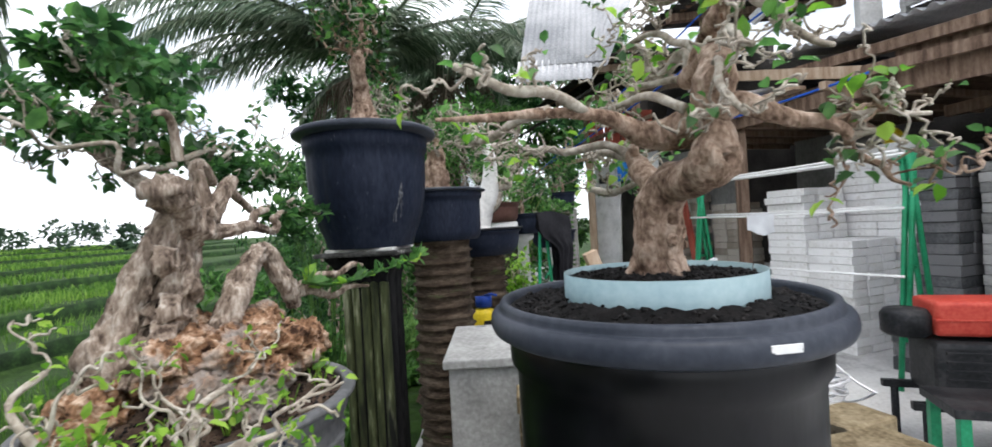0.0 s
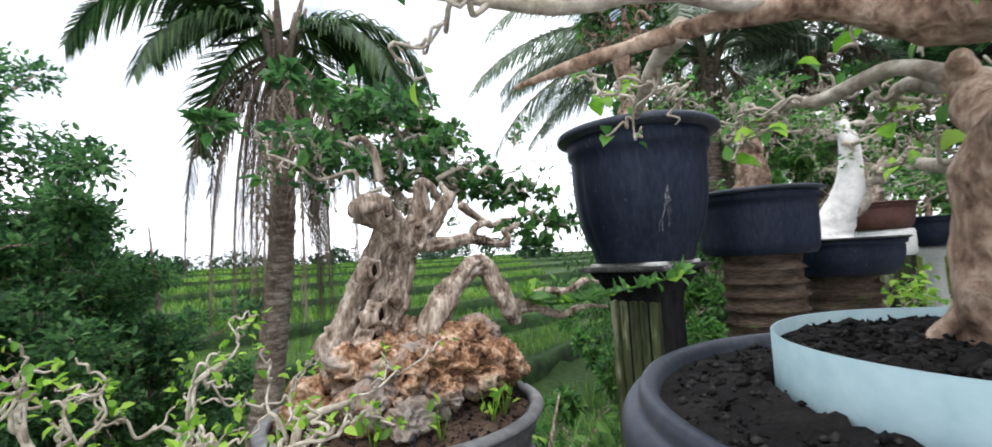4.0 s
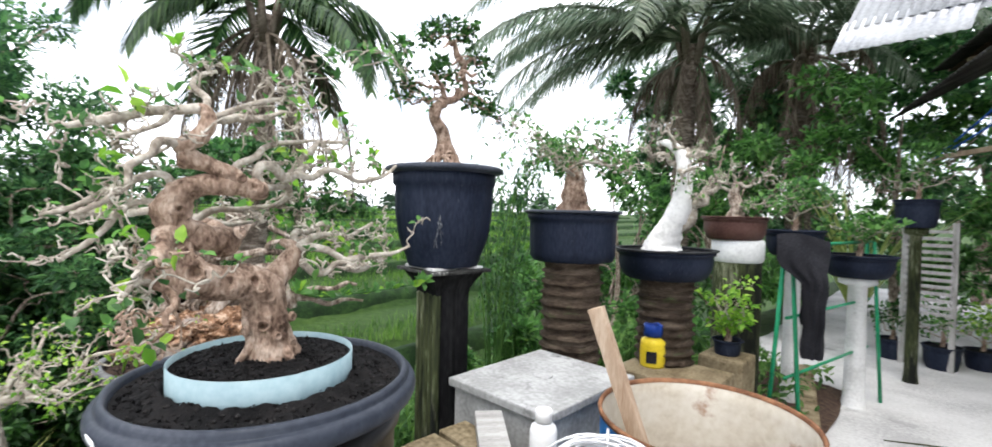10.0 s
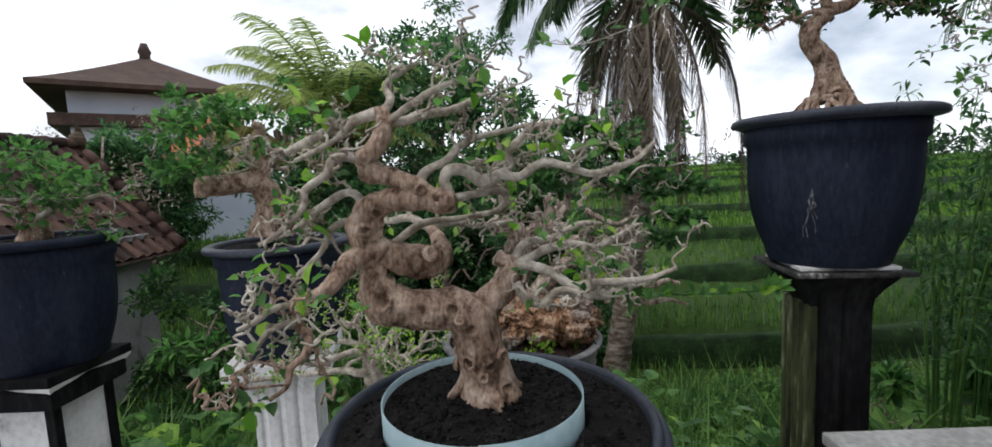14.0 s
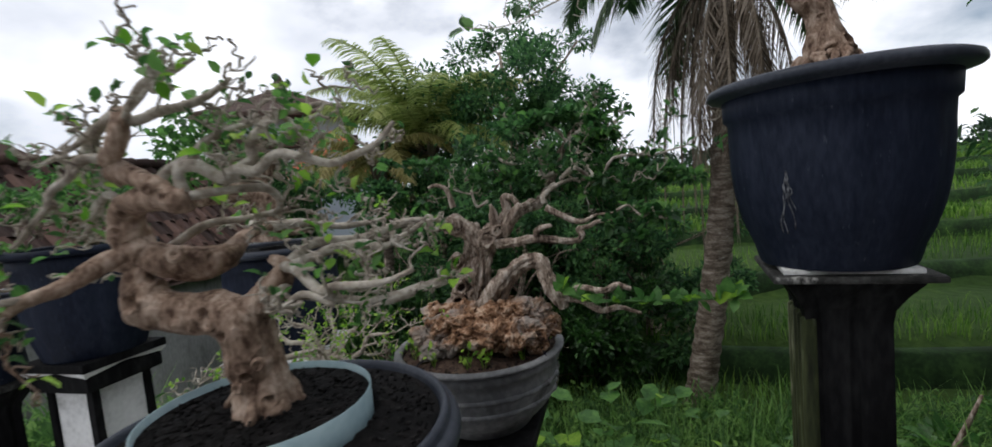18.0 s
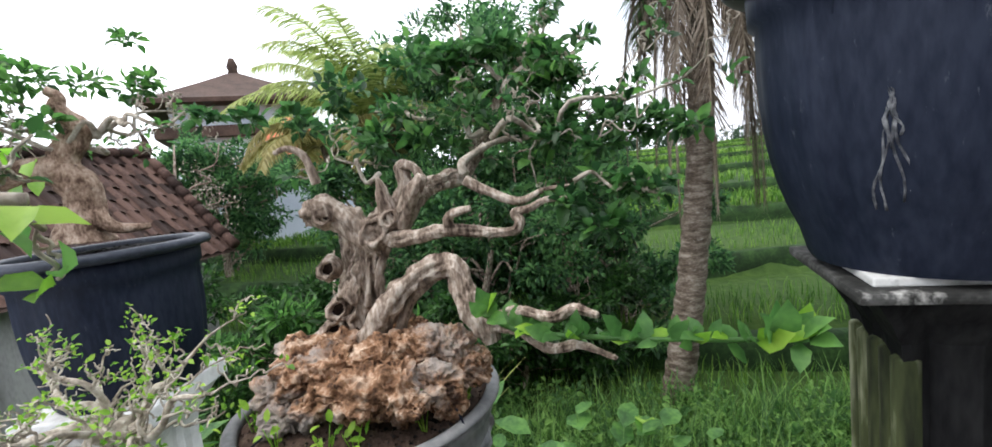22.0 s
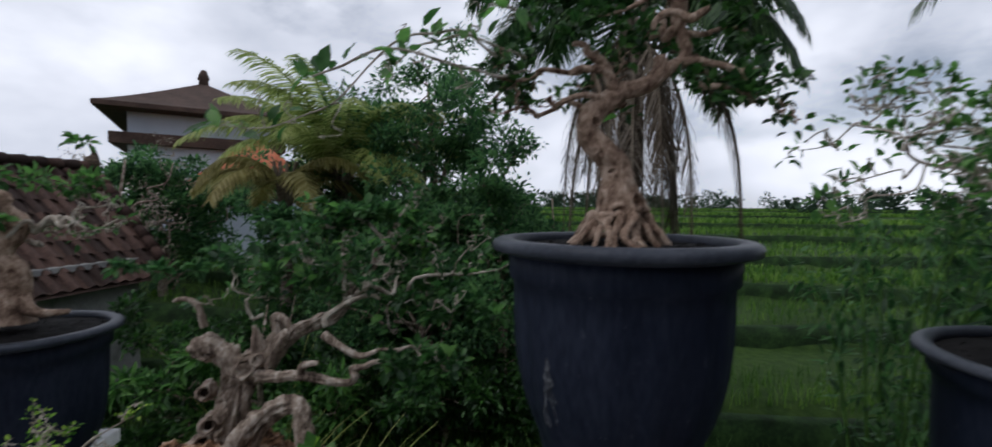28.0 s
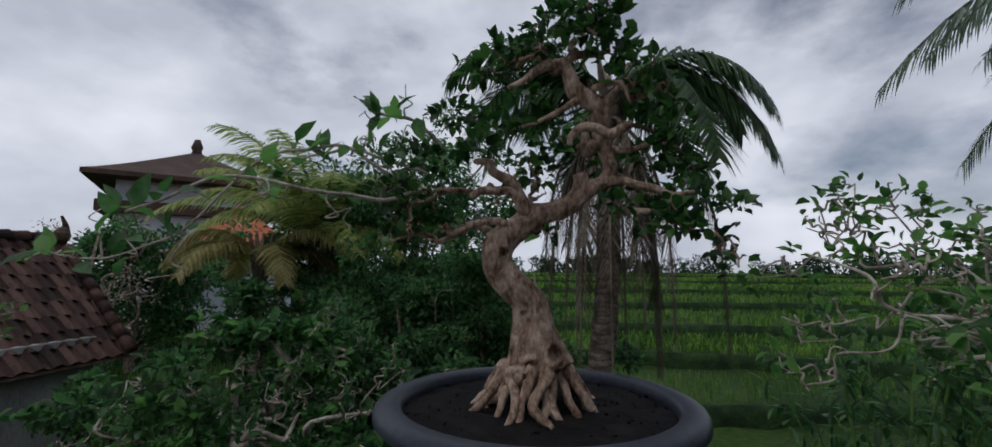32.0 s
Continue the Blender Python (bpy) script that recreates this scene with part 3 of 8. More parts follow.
def round_pot(loc, r, h, bottom, label, flutes=16, rim_mat=None, body_mat=None, soil=True, soil_drop=0.02, group="", lip=0.034, soil_material=None, mound=0.01, rolled=False, flute_depth=0.025, turn=0.0, ridge=None, fine_soil=False, bands=False):
    """A round nursery pot with a broad flange rim; loc is the centre of its base."""
    ob = thing("plant_pot", loc, label, "plant pot", group, turn=turn)
    wall = r - lip

    def flute(q, z, a):
        k = min(1, max(0, (h * 0.80 - z) / (h * 0.08))) * min(1, max(0, z / (h * 0.15)))
        return q * (1 - flute_depth * k * abs(math.sin(a * flutes / 2)) ** 0.5 * 0 - flute_depth * k * (1 - abs(math.sin(a * flutes / 2)) ** 0.35))

    bm = bmesh.new()
    prof = [(bottom * 0.97, 0), (bottom, h * 0.02), (bottom * 1.06, h * 0.10)]
    for i in range(1, 8):
        t = i / 8
        prof.append((bottom * 1.06 + (wall * 0.96 - bottom * 1.06) * (1 - (1 - t) ** 3.0), h * (0.10 + 0.70 * t)))
    prof += [(wall * 0.96, h * 0.80), (wall * 1.0, h * 0.82), (wall * 1.01, h * 0.93), (wall * 0.975, h * 0.935), (wall * 0.93, h * 0.6), (bottom * 0.95, 0.02)]
    lathe(bm, prof, 96, flute)
    part("body", bm, body_mat or black_plastic, ob)
    if bands:
        for z0 in (0.62, 0.44):
            q0 = bottom * 1.06 + (wall * 0.96 - bottom * 1.06) * (1 - (1 - (z0 - 0.1) / 0.7) ** 3.0)
            bm = bmesh.new()
            lathe(bm, [(q0 - 0.004, h * (z0 - 0.035)), (q0 + 0.004, h * (z0 - 0.025)), (q0 + 0.006, h * z0), (q0 + 0.004, h * (z0 + 0.025)), (q0 - 0.004, h * (z0 + 0.035))], 96, lambda q, z, a: q + 0.0035 * math.sin(a * 22))
            part("embossed_band", bm, body_mat or black_plastic, ob)
    bm = bmesh.new()
    if rolled:
        prof = [(wall * 0.97, h * 0.915), (r * 0.955, h * 0.905), (r * 0.985, h * 0.914), (r * 0.998, h * 0.93), (r, h * 0.942), (r * 0.996, h * 0.956), (r * 0.982, h * 0.968), (r * 0.962, h * 0.972), (r * 0.950, h * 0.9725), (r * 0.9455, h * 0.976), (r * 0.945, h * 0.986), (r * 0.936, h * 0.996), (r * 0.92, h), (r * 0.90, h * 0.997), (r * 0.888, h * 0.984), (r * 0.875, h * 0.93), (wall * 0.95, h * 0.92)]
    else:
        prof = [(wall * 1.0, h * 0.925), (r * 0.985, h * 0.945), (r, h * 0.955), (r, h * 0.975), (r * 0.985, h * 0.99), (r * 0.95, h), (wall * 0.985, h * 0.998), (wall * 0.965, h * 0.985), (wall * 0.955, h * 0.93)]
    lathe(bm, prof + prof[:1], 96)
    part("rim", bm, rim_mat or grey_rim, ob, "matt grey rim")
    if soil:
        soil_disc("soil", wall * 0.99, h - soil_drop, soil_material or soil_mat, ob, "dark crumbly potting soil", mound, ridge=ridge, rings=44 if fine_soil else 14, segs=150 if fine_soil else 48)
    return ob


def square_pedestal(loc, w, h, shaft_mat, cap_mat, label, cap=0.035, flutes=5, neck=0.62, turn=0.0, base_mat=None, group="pot pedestals"):
    """A cement pedestal: plinth, fluted square shaft, stepped capital and a slab on top."""
    ob = thing("pedestal", loc, label, "pedestal", group, turn=turn)
    s = w * neck / 2
    block("plinth", -w * 0.46, w * 0.46, -w * 0.46, w * 0.46, 0, 0.08, base_mat or shaft_mat, ob, bevel=0.008)
    bm = bmesh.new()
    prof, n = [], flutes * 4 + 1
    for side in range(4):
        for i in range(n - 1):
            t = i / (n - 1)
            u = (t - 0.5) * 2 * s
            edge = abs(t - 0.5) * 2
            dip = 0.0 if edge > 0.86 else 0.10 * s * max(0, math.sin((t - 0.07) / 0.86 * math.pi * flutes)) ** 2 * (1 if flutes else 0)
            x, y = u, -(s - dip)
            a = side * math.pi / 2
            prof.append((x * math.cos(a) - y * math.sin(a), x * math.sin(a) + y * math.cos(a)))
    levels = [(0.08, 1.08), (0.11, 1.0), (h * 0.5, 0.98), (h - cap - w * 0.34, 0.97), (h - cap - w * 0.24, 1.02), (h - cap - w * 0.13, 1.22), (h - cap - w * 0.03, 1.46), (h - cap, 1.48)]
    rings = [[bm.verts.new((x * k, y * k, z)) for x, y in prof] for z, k in levels]
    m = len(prof)
    for a, b in zip(rings, rings[1:]):
        for i in range(m):
            bm.faces.new((a[i], a[(i + 1) % m], b[(i + 1) % m], b[i]))
    part("shaft", bm, shaft_mat, ob, smooth=False)
    bm = bmesh.new()
    for v in box(bm, -w / 2, w / 2, -w / 2, w / 2, h - cap, h, 0.006):
        v.co += Vector((noise.noise(v.co * 9), noise.noise(v.co * 9 + Vector((5, 0, 0))), 0)) * 0.006
    part("cap", bm, cap_mat, ob, "chipped cap slab", smooth=False)
    return ob


def palm_log_stand(loc, r, h, label):
    """A cut length of ringed palm trunk used as a stand."""
    ob = thing("palm_log_stand", loc, label, "plant stand", "palm log stands")
    bm = bmesh.new()
    prof, n = [], int(h / 0.055)
    for i in range(n + 1):
        z = h * i / n
        prof += [(r * 1.06, z), (r * 0.93, min(h, z + 0.016)), (r * 0.96, min(h, z + 0.05))]
    prof = sorted({(round(q, 4), round(z, 4)) for q, z in prof}, key=lambda e: e[1]) + [(0.001, h)]
    lathe(bm, prof, 48, lambda q, z, a: q * (1 + 0.10 * noise.noise((3 * math.cos(a), 3 * math.sin(a), z * 7)) + 0.03 * noise.noise((9 * math.cos(a), 9 * math.sin(a), z * 30))))
    part("trunk", bm, palm_log, ob)
    bm = bmesh.new()
    lathe(bm, [(r * 0.9, h - 0.01), (r * 0.93, h + 0.002), (r * 0.5, h + 0.004), (0.001, h + 0.004)], 30)
    part("cut_top", bm, wood_post, ob, "sawn top of the log")
    return ob


def ring_strip(loc, r, h, mat, label):
    """A bent plastic strip standing in the soil, closed with an overlap."""
    ob = thing("plastic_ring", loc, label, "plastic ring")
    s = Soup()
    n = 90
    for i in range(n + 1):
        a = TAU * i / n
        q = r + 0.003 * (i / n)
        low = -0.03
        for rr, z in ((q, low), (q, h), (q - 0.002, h), (q - 0.002, low)):
            s.v.append(Vector((rr * math.cos(a), rr * math.sin(a), z)))
    for i in range(n):
        for k in range(4):
            a, b = i * 4 + k, i * 4 + (k + 1) % 4
            s.f.append((a, a + 4, b + 4, b))
    s.object("strip", mat, ob)
    soil_disc("soil", r - 0.001, h - 0.012, soil_mat, ob, "dark crumbly potting soil", 0.008, rings=30, segs=110)
    return ob

# ---------------------------------------------------------------- ground
U, N = Vector((0.316, -0.949, 0)), Vector((0.949, 0.316, 0))   # along the shed front, and into it
FRONT = Vector((2.15, 7.1, 0))


def shed(s, n, z=0.0):
    return FRONT + U * s + N * n + Vector((0, 0, z))


def terrain(x, y):
    """Height of the land: a flat yard that drops west to terraced fields."""
    edge = -0.95 + 0.12 * math.sin(y * 1.3) - max(0, -0.6 - y) * 0.2
    if x > edge:
        return -0.012
    d = edge - x
    h = -1.35 * min(1, d / 1.4)
    if x < -6.2:
        steps = (-6.2, -9.0, -12.5, -17.0, -23.0, -31.0, -42.0, -58.0, -85.0)
        for i, e in enumerate(steps):
            e2 = e + 0.5 * math.sin(y * 0.35 + i * 1.7)
            h += 0.36 * min(1, max(0, (e2 - x) / 0.2))
    return h


def build_ground():
    xs = [-4000, -900, -300, -140, -100] + [-86 + 4 * i for i in range(14)] + list(np.linspace(-32, -6, 66)) + list(np.linspace(-5.8, -0.6, 30)) + [0, 2, 5, 12, 40, 200, 4000]
    ys = [-4000, -600, -150, -60, -40] + list(np.linspace(-30, 30, 61)) + [36, 45, 60, 100, 250, 800, 4000]
    s = Soup()
    for x in xs:
        for y in ys:
            s.v.append(Vector((x, y, terrain(x, y) + (0.03 * noise.noise(Vector((x, y, 0)) * 0.9) if x < -1.2 else 0))))
    m = len(ys)
    for i in range(len(xs) - 1):
        for j in range(m - 1):
            a = i * m + j
            s.f.append((a, a + m, a + m + 1, a + 1))
    tagged(s.object("ground", field_ground), "damp green earth that drops to rice terraces", "ground", kind="structure")
    s = Soup()
    nx, ny = 40, 60
    for i in range(nx + 1):
        for j in range(ny + 1):
            x, y = -0.86 + 14 * i / nx, -6 + 20 * j / ny
            z = 0.008 * noise.noise((x * 0.6, y * 0.6, 0)) if i else -0.2
            s.v.append(Vector((x + (0.07 * noise.noise((0, y * 1.4, 3)) if i < 2 else 0), y, z)))
    for i in range(nx):
        for j in range(ny):
            a = i * (ny + 1) + j
            s.f.append((a, a + ny + 1, a + ny + 2, a + 1))
    tagged(s.object("yard_floor", concrete), "cracked grey concrete yard with dark damp stains", "concrete floor", kind="structure")
    for pts in ([(1.0, 3.7), (1.5, 3.95), (2.0, 3.9), (2.6, 4.3)], [(0.9, 4.6), (1.7, 5.0), (2.5, 5.1)], [(1.5, 5.4), (1.8, 6.2), (1.9, 7.0)]):
        t = Soup()
        t.tube([(x, y, 0.0045, 0.006 + 0.004 * noise.noise((x * 3, y * 3, 0))) for x, y in [(q[0] + 0.05 * noise.noise((q[0] * 5, q[1] * 5, 1)), q[1]) for q in spline(pts, 8)]], 5)
        tagged(t.object("floor_crack", earth), "dark crack in the concrete", "crack", kind="structure")


build_ground()


def grass_patch(name, mat, label, spots, height, lean, width, rng, blades=1):
    s = Soup()
    for x, y, k in spots:
        z = terrain(x, y)
        for _ in range(blades):
            a = rng.uniform(0, TAU)
            h = height * k * rng.uniform(0.6, 1.15)
            w = width * rng.uniform(0.7, 1.3)
            ox, oy = x + rng.gauss(0, 0.05), y + rng.gauss(0, 0.05)
            dx, dy = math.cos(a), math.sin(a)
            b = len(s.v)
            l1, l2 = lean * h * 0.25, lean * h
            s.v += [Vector((ox - dy * w, oy + dx * w, z)), Vector((ox + dy * w, oy - dx * w, z)),
                    Vector((ox + dx * l1 - dy * w * 0.8, oy + dy * l1 + dx * w * 0.8, z + h * 0.6)), Vector((ox + dx * l1 + dy * w * 0.8, oy + dy * l1 - dx * w * 0.8, z + h * 0.6)),
                    Vector((ox + dx * l2, oy + dy * l2, z + h))]
            s.f += [(b, b + 1, b + 3, b + 2), (b + 2, b + 3, b + 4)]
    return tagged(s.object(name, mat, smooth=False), label, "grass", kind="stuff")


def build_rice():
    rng = random.Random(5)
    spots = []
    edges = (-3.6, -6.2, -9.0, -12.5, -17.0, -23.0, -31.0, -42.0, -58.0, -85.0)
    for i in range(len(edges) - 1):
        x1, x0 = edges[i] - 0.30, edges[i + 1] + 0.85
        far = i > 3
        n = int((x1 - x0) * (34 + 4 * -x0) * (20 if i < 2 else 10 if i < 4 else 4.0 if i < 6 else 2.0))
        for _ in range(min(n, 26000)):
            x = rng.uniform(x0, x1)
            y = rng.uniform(-6 + x * 0.35, 4 - x * 1.15)
            e = 0.5 * math.sin(y * 0.35 + (i - 1) * 1.7)
            spots.append((x + e, y, 1 + 0.15 * noise.noise((x * 0.3, y * 0.3, 0)) if not far else 1.1))
    near = [q for q in spots if q[0] > -13]
    mid = [q for q in spots if -32 < q[0] <= -13]
    far = [q for q in spots if q[0] <= -32]
    grass_patch("rice_plants", rice_grass, "bright green rice standing in the nearest terraces", near, 0.27, 0.45, 0.006, rng, 2)
    grass_patch("rice_plants", rice_grass, "bright green rice in the terraces further off", mid, 0.27, 0.45, 0.02, rng, 2)
    grass_patch("rice_plants", rice_grass, "bright green rice in the far terraces", far, 0.27, 0.45, 0.08, rng, 2)


build_rice()
# strips laid on the steps to draw their shadow bands in dark green
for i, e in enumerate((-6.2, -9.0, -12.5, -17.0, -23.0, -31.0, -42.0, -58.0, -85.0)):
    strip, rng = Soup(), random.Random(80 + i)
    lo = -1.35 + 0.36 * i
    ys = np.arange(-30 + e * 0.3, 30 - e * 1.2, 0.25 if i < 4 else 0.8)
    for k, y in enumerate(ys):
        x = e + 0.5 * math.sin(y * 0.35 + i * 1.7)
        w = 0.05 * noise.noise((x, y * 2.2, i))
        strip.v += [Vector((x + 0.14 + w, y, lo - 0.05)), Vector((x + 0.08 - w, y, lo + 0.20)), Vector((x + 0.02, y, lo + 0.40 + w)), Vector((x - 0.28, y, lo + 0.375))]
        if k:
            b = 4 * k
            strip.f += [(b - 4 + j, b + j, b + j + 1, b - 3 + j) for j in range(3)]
    tagged(strip.object("terrace_bank", terrace_bank), "grassy earth bank between two rice terraces, shadow put into its dark green", "field bank", kind="structure")

# ---------------------------------------------------------------- bonsai
def bonsai(name, loc, label, turn=0.0):
    return thing(name, loc, label, "bonsai tree", turn=turn)


def trunk_tube(rows, segs=20, lump=0.2, lump_scale=16, n=9, groove=0.12):
    s = Soup()
    s.tube(spline(rows, n), segs, lump, lump_scale, groove=groove)
    return s


def knots(s, spots):
    """Healed cuts: rings with a hollow on the bark."""
    for p, d, r in spots:
        p, d = Vector(p), Vector(d).normalized()
        a = d.orthogonal().normalized()
        b = d.cross(a)
        base, n = len(s.v), 12
        for rr, h in ((1.5, -0.4), (1.15, 0.35), (0.85, 0.38), (0.5, -0.1), (0.05, -0.35)):
            for k in range(n):
                an = TAU * k / n
                s.v.append(p + (a * math.cos(an) + b * math.sin(an)) * r * rr + d * h * r)
        for i in range(4):
            for k in range(n):
                x, y = base + i * n + k, base + i * n + (k + 1) % n
                s.f.append((x, y, y + n, x + n))


def leaves_at(tips, count, length, rng, size=0.03, keep=1.0, width=0.6, flat=0.6):
    s = Soup()
    for p, d in tips:
        if rng.random() < keep:
            leaf_clump(s, p, size, count, length, rng, flat, width)
    return s


def foliage(soup, mat, parent, label=""):
    return tagged(soup.object("foliage", mat, parent, label), kind="stuff")


def carve(s, spots, first=0):
    """Press rotted hollows with raised lips into a lumpy mesh."""
    for p, d, r in spots:
        p, d = Vector(p), Vector(d).normalized()
        for i in range(first, len(s.v)):
            e = s.v[i] - p
            if abs(e.x) > 3 * r or abs(e.y) > 3 * r or abs(e.z) > 3 * r or e.dot(d) < -2.4 * r:
                continue
            q = (e - d * e.dot(d)).length / r * (1 + 0.3 * noise.noise(s.v[i] * 60))
            if q < 1:
                s.v[i] -= d * r * 2.0 * math.sqrt(1 - q * q)
            elif q < 1.7:
                s.v[i] += d * r * 0.35 * math.sin((q - 1) / 0.7 * math.pi)


def bonsai_crooked():
    """The bare, many-limbed tree in the wide pot with the plastic ring."""
    rng = random.Random(11)
    ob = bonsai("bonsai_tree", (0.293, 0.780, 1.226), "crooked tan bonsai with many bare branches in a plastic ring")
    s = trunk_tube([(0.0, 0.004, -0.018, 0.052), (0.0, 0.005, 0.0, 0.048), (0.0, 0.0, 0.032, 0.042), (-0.0, -0.003, 0.064, 0.04), (0.002, -0.007, 0.096, 0.0384), (0.008, -0.018, 0.126, 0.0376), (0.014, -0.043, 0.143, 0.0331), (0.022, -0.076, 0.147, 0.0298), (0.03, -0.108, 0.153, 0.0306), (0.035, -0.133, 0.161, 0.0354), (0.037, -0.146, 0.179, 0.0303), (0.036, -0.149, 0.201, 0.0214), (0.032, -0.144, 0.219, 0.0146)], 72, 0.17, 20, 20, 0.06)
    s.tube(spline([(0.03, -0.13, 0.168, 0.030), (0.036, -0.146, 0.172, 0.0315), (0.04, -0.158, 0.176, 0.027), (0.042, -0.163, 0.178, 0.016)], 6), 24, 0.14, 30)
    for a, ln, r in ((0.4, 0.058, 0.009), (1.9, 0.066, 0.010), (3.3, 0.054, 0.008), (4.9, 0.068, 0.010)):
        c, d = math.cos(a), math.sin(a)
        s.tube(spline([(0.022 * c, 0.022 * d, 0.05, r), (0.036 * c, 0.036 * d, 0.022, r * 0.9), (0.055 * c, 0.055 * d, 0.0, r * 0.75), (ln * 0.8 * c, ln * 0.8 * d, -0.02, r * 0.5)], 5), 12, 0.25, 40)
    s.tube(spline([(0.035, -0.146, 0.217, 0.0136), (0.045, -0.168, 0.229, 0.0144), (0.04, -0.157, 0.239, 0.0164), (0.03, -0.137, 0.233, 0.0204), (0.018, -0.106, 0.22, 0.0256), (-0.0, -0.08, 0.214, 0.0249), (-0.035, -0.063, 0.22, 0.0187), (-0.085, -0.076, 0.241, 0.012), (-0.14, -0.094, 0.249, 0.0089), (-0.2, -0.105, 0.249, 0.0068), (-0.27, -0.128, 0.241, 0.0053), (-0.34, -0.118, 0.245, 0.0029)], 16), 44, 0.22, 28)
    s.tube(spline([(0.03, -0.137, 0.231, 0.0214), (0.03, -0.157, 0.25, 0.0253), (0.034, -0.16, 0.272, 0.0261), (0.04, -0.149, 0.297, 0.021), (0.045, -0.124, 0.311, 0.0169), (0.05, -0.094, 0.313, 0.0158), (0.052, -0.067, 0.31, 0.0148), (0.052, -0.04, 0.307, 0.0175), (0.05, -0.028, 0.309, 0.0139)], 16), 44, 0.22, 30)
    s.tube(spline([(0.052, -0.058, 0.312, 0.0138), (0.052, -0.08, 0.327, 0.0148), (0.05, -0.104, 0.34, 0.014), (0.047, -0.128, 0.348, 0.0141), (0.045, -0.149, 0.352, 0.0152), (0.044, -0.156, 0.352, 0.0124)], 14), 34, 0.2, 34)
    s.tube(spline([(0.047, -0.128, 0.351, 0.0122), (0.05, -0.149, 0.364, 0.0104), (0.055, -0.151, 0.371, 0.0112), (0.06, -0.133, 0.382, 0.013), (0.06, -0.121, 0.398, 0.013), (0.058, -0.116, 0.414, 0.0121), (0.052, -0.119, 0.428, 0.0103), (0.05, -0.13, 0.434, 0.0076)], 14), 32, 0.22, 36)
    carve(s, [((0.040, -0.012, 0.118), (1, -0.2, 0.1), 0.0065), ((0.046, -0.04, 0.150), (1, 0, 0.3), 0.006), ((0.038, 0.012, 0.06), (1, 0.2, 0), 0.0055), ((0.036, -0.022, 0.065), (0.9, -0.4, 0), 0.007), ((0.010, -0.040, 0.085), (0.3, -1, 0), 0.008), ((0.066, -0.135, 0.172), (1, -0.3, 0), 0.009), ((0.042, -0.172, 0.165), (0.5, -1, -0.1), 0.010), ((0.03, 0.035, 0.022), (0.9, 0.6, 0), 0.006), ((0.062, -0.155, 0.272), (1, -0.1, 0), 0.006), ((0.06, -0.135, 0.295), (1, 0, 0), 0.005), ((0.068, -0.05, 0.312), (1, 0, 0.2), 0.005)])
    knots(s, [((0.046, -0.030, 0.135), (1, -0.1, 0.2), 0.007), ((0.044, 0.0, 0.045), (1, 0.2, 0.1), 0.006), ((0.034, 0.03, 0.075), (0.9, 0.5, 0), 0.007), ((-0.028, -0.022, 0.07), (-0.7, -0.7, 0), 0.008), ((0.01, -0.045, 0.055), (0.2, -1, 0), 0.007), ((0.072, -0.07, 0.325), (1, 0.1, 0.1), 0.006), ((0.05, -0.065, 0.235), (0.8, 0.5, 0.4), 0.008)])
    s.object("trunk", bark_tan, ob)
    cut = Soup()
    cut.tube([(0.052, -0.149, 0.352, 0.0075), (0.053, -0.156, 0.352, 0.007)], 16, 0.1, 60)
    cut.object("cut_face", rust, ob, "dark red sealed pruning cut")
    tips = []

    def arm(rows, twigs):
        """A main limb through given bends, then its thin twigs."""
        w = Soup()
        path = spline(rows, 6)
        w.tube(path, 12, 0.2, 45)
        for k in range(twigs):
            q = path[int(len(path) * (0.3 + 0.69 * (k + rng.random()) / twigs)) % len(path)]
            way = Vector(rows[-1][:3]) - Vector(rows[-3][:3])
            e = Vector(q[:3]) + (way.normalized() * 0.5 + unit(rng) + Vector((0, 0, 0.3))).normalized() * rng.uniform(0.035, 0.085)
            limb(w, q[:3], e, min(0.003, max(0.0018, q[3] * 0.5)), rng, 3, 1, 0.16, tips, 0.5, 6, 0.0009, 0.3)
        tips.append((Vector(rows[-1][:3]), Vector((0, 0, 1))))
        w.object("branch", bark_tan if rows[0][3] > 0.011 else twig_grey, ob)

    arm([(0.042, -0.157, 0.239, 0.0144), (0.06, -0.176, 0.231, 0.0141), (0.085, -0.182, 0.218, 0.0128), (0.11, -0.188, 0.206, 0.0107), (0.135, -0.197, 0.2, 0.0095), (0.15, -0.207, 0.193, 0.0085), (0.16, -0.211, 0.183, 0.0067), (0.17, -0.203, 0.172, 0.0058), (0.18, -0.191, 0.165, 0.0049), (0.2, -0.187, 0.151, 0.0048), (0.21, -0.2, 0.14, 0.0039), (0.22, -0.202, 0.123, 0.0031), (0.23, -0.217, 0.113, 0.0024)], 5)
    arm([(0.14, -0.2, 0.199, 0.0068), (0.17, -0.211, 0.201, 0.0049), (0.2, -0.221, 0.203, 0.0039), (0.22, -0.231, 0.195, 0.0031), (0.24, -0.237, 0.194, 0.0023)], 5)
    arm([(0.165, -0.206, 0.174, 0.005), (0.18, -0.22, 0.179, 0.0041), (0.19, -0.233, 0.174, 0.0033), (0.2, -0.241, 0.161, 0.0024)], 5)
    arm([(0.05, -0.149, 0.366, 0.0075), (0.06, -0.168, 0.374, 0.0075), (0.07, -0.185, 0.369, 0.0074), (0.075, -0.193, 0.352, 0.0064), (0.08, -0.209, 0.341, 0.0055), (0.085, -0.221, 0.33, 0.0055), (0.09, -0.222, 0.312, 0.0046), (0.1, -0.236, 0.292, 0.0045), (0.1, -0.261, 0.273, 0.0037), (0.1, -0.281, 0.263, 0.0028)], 5)
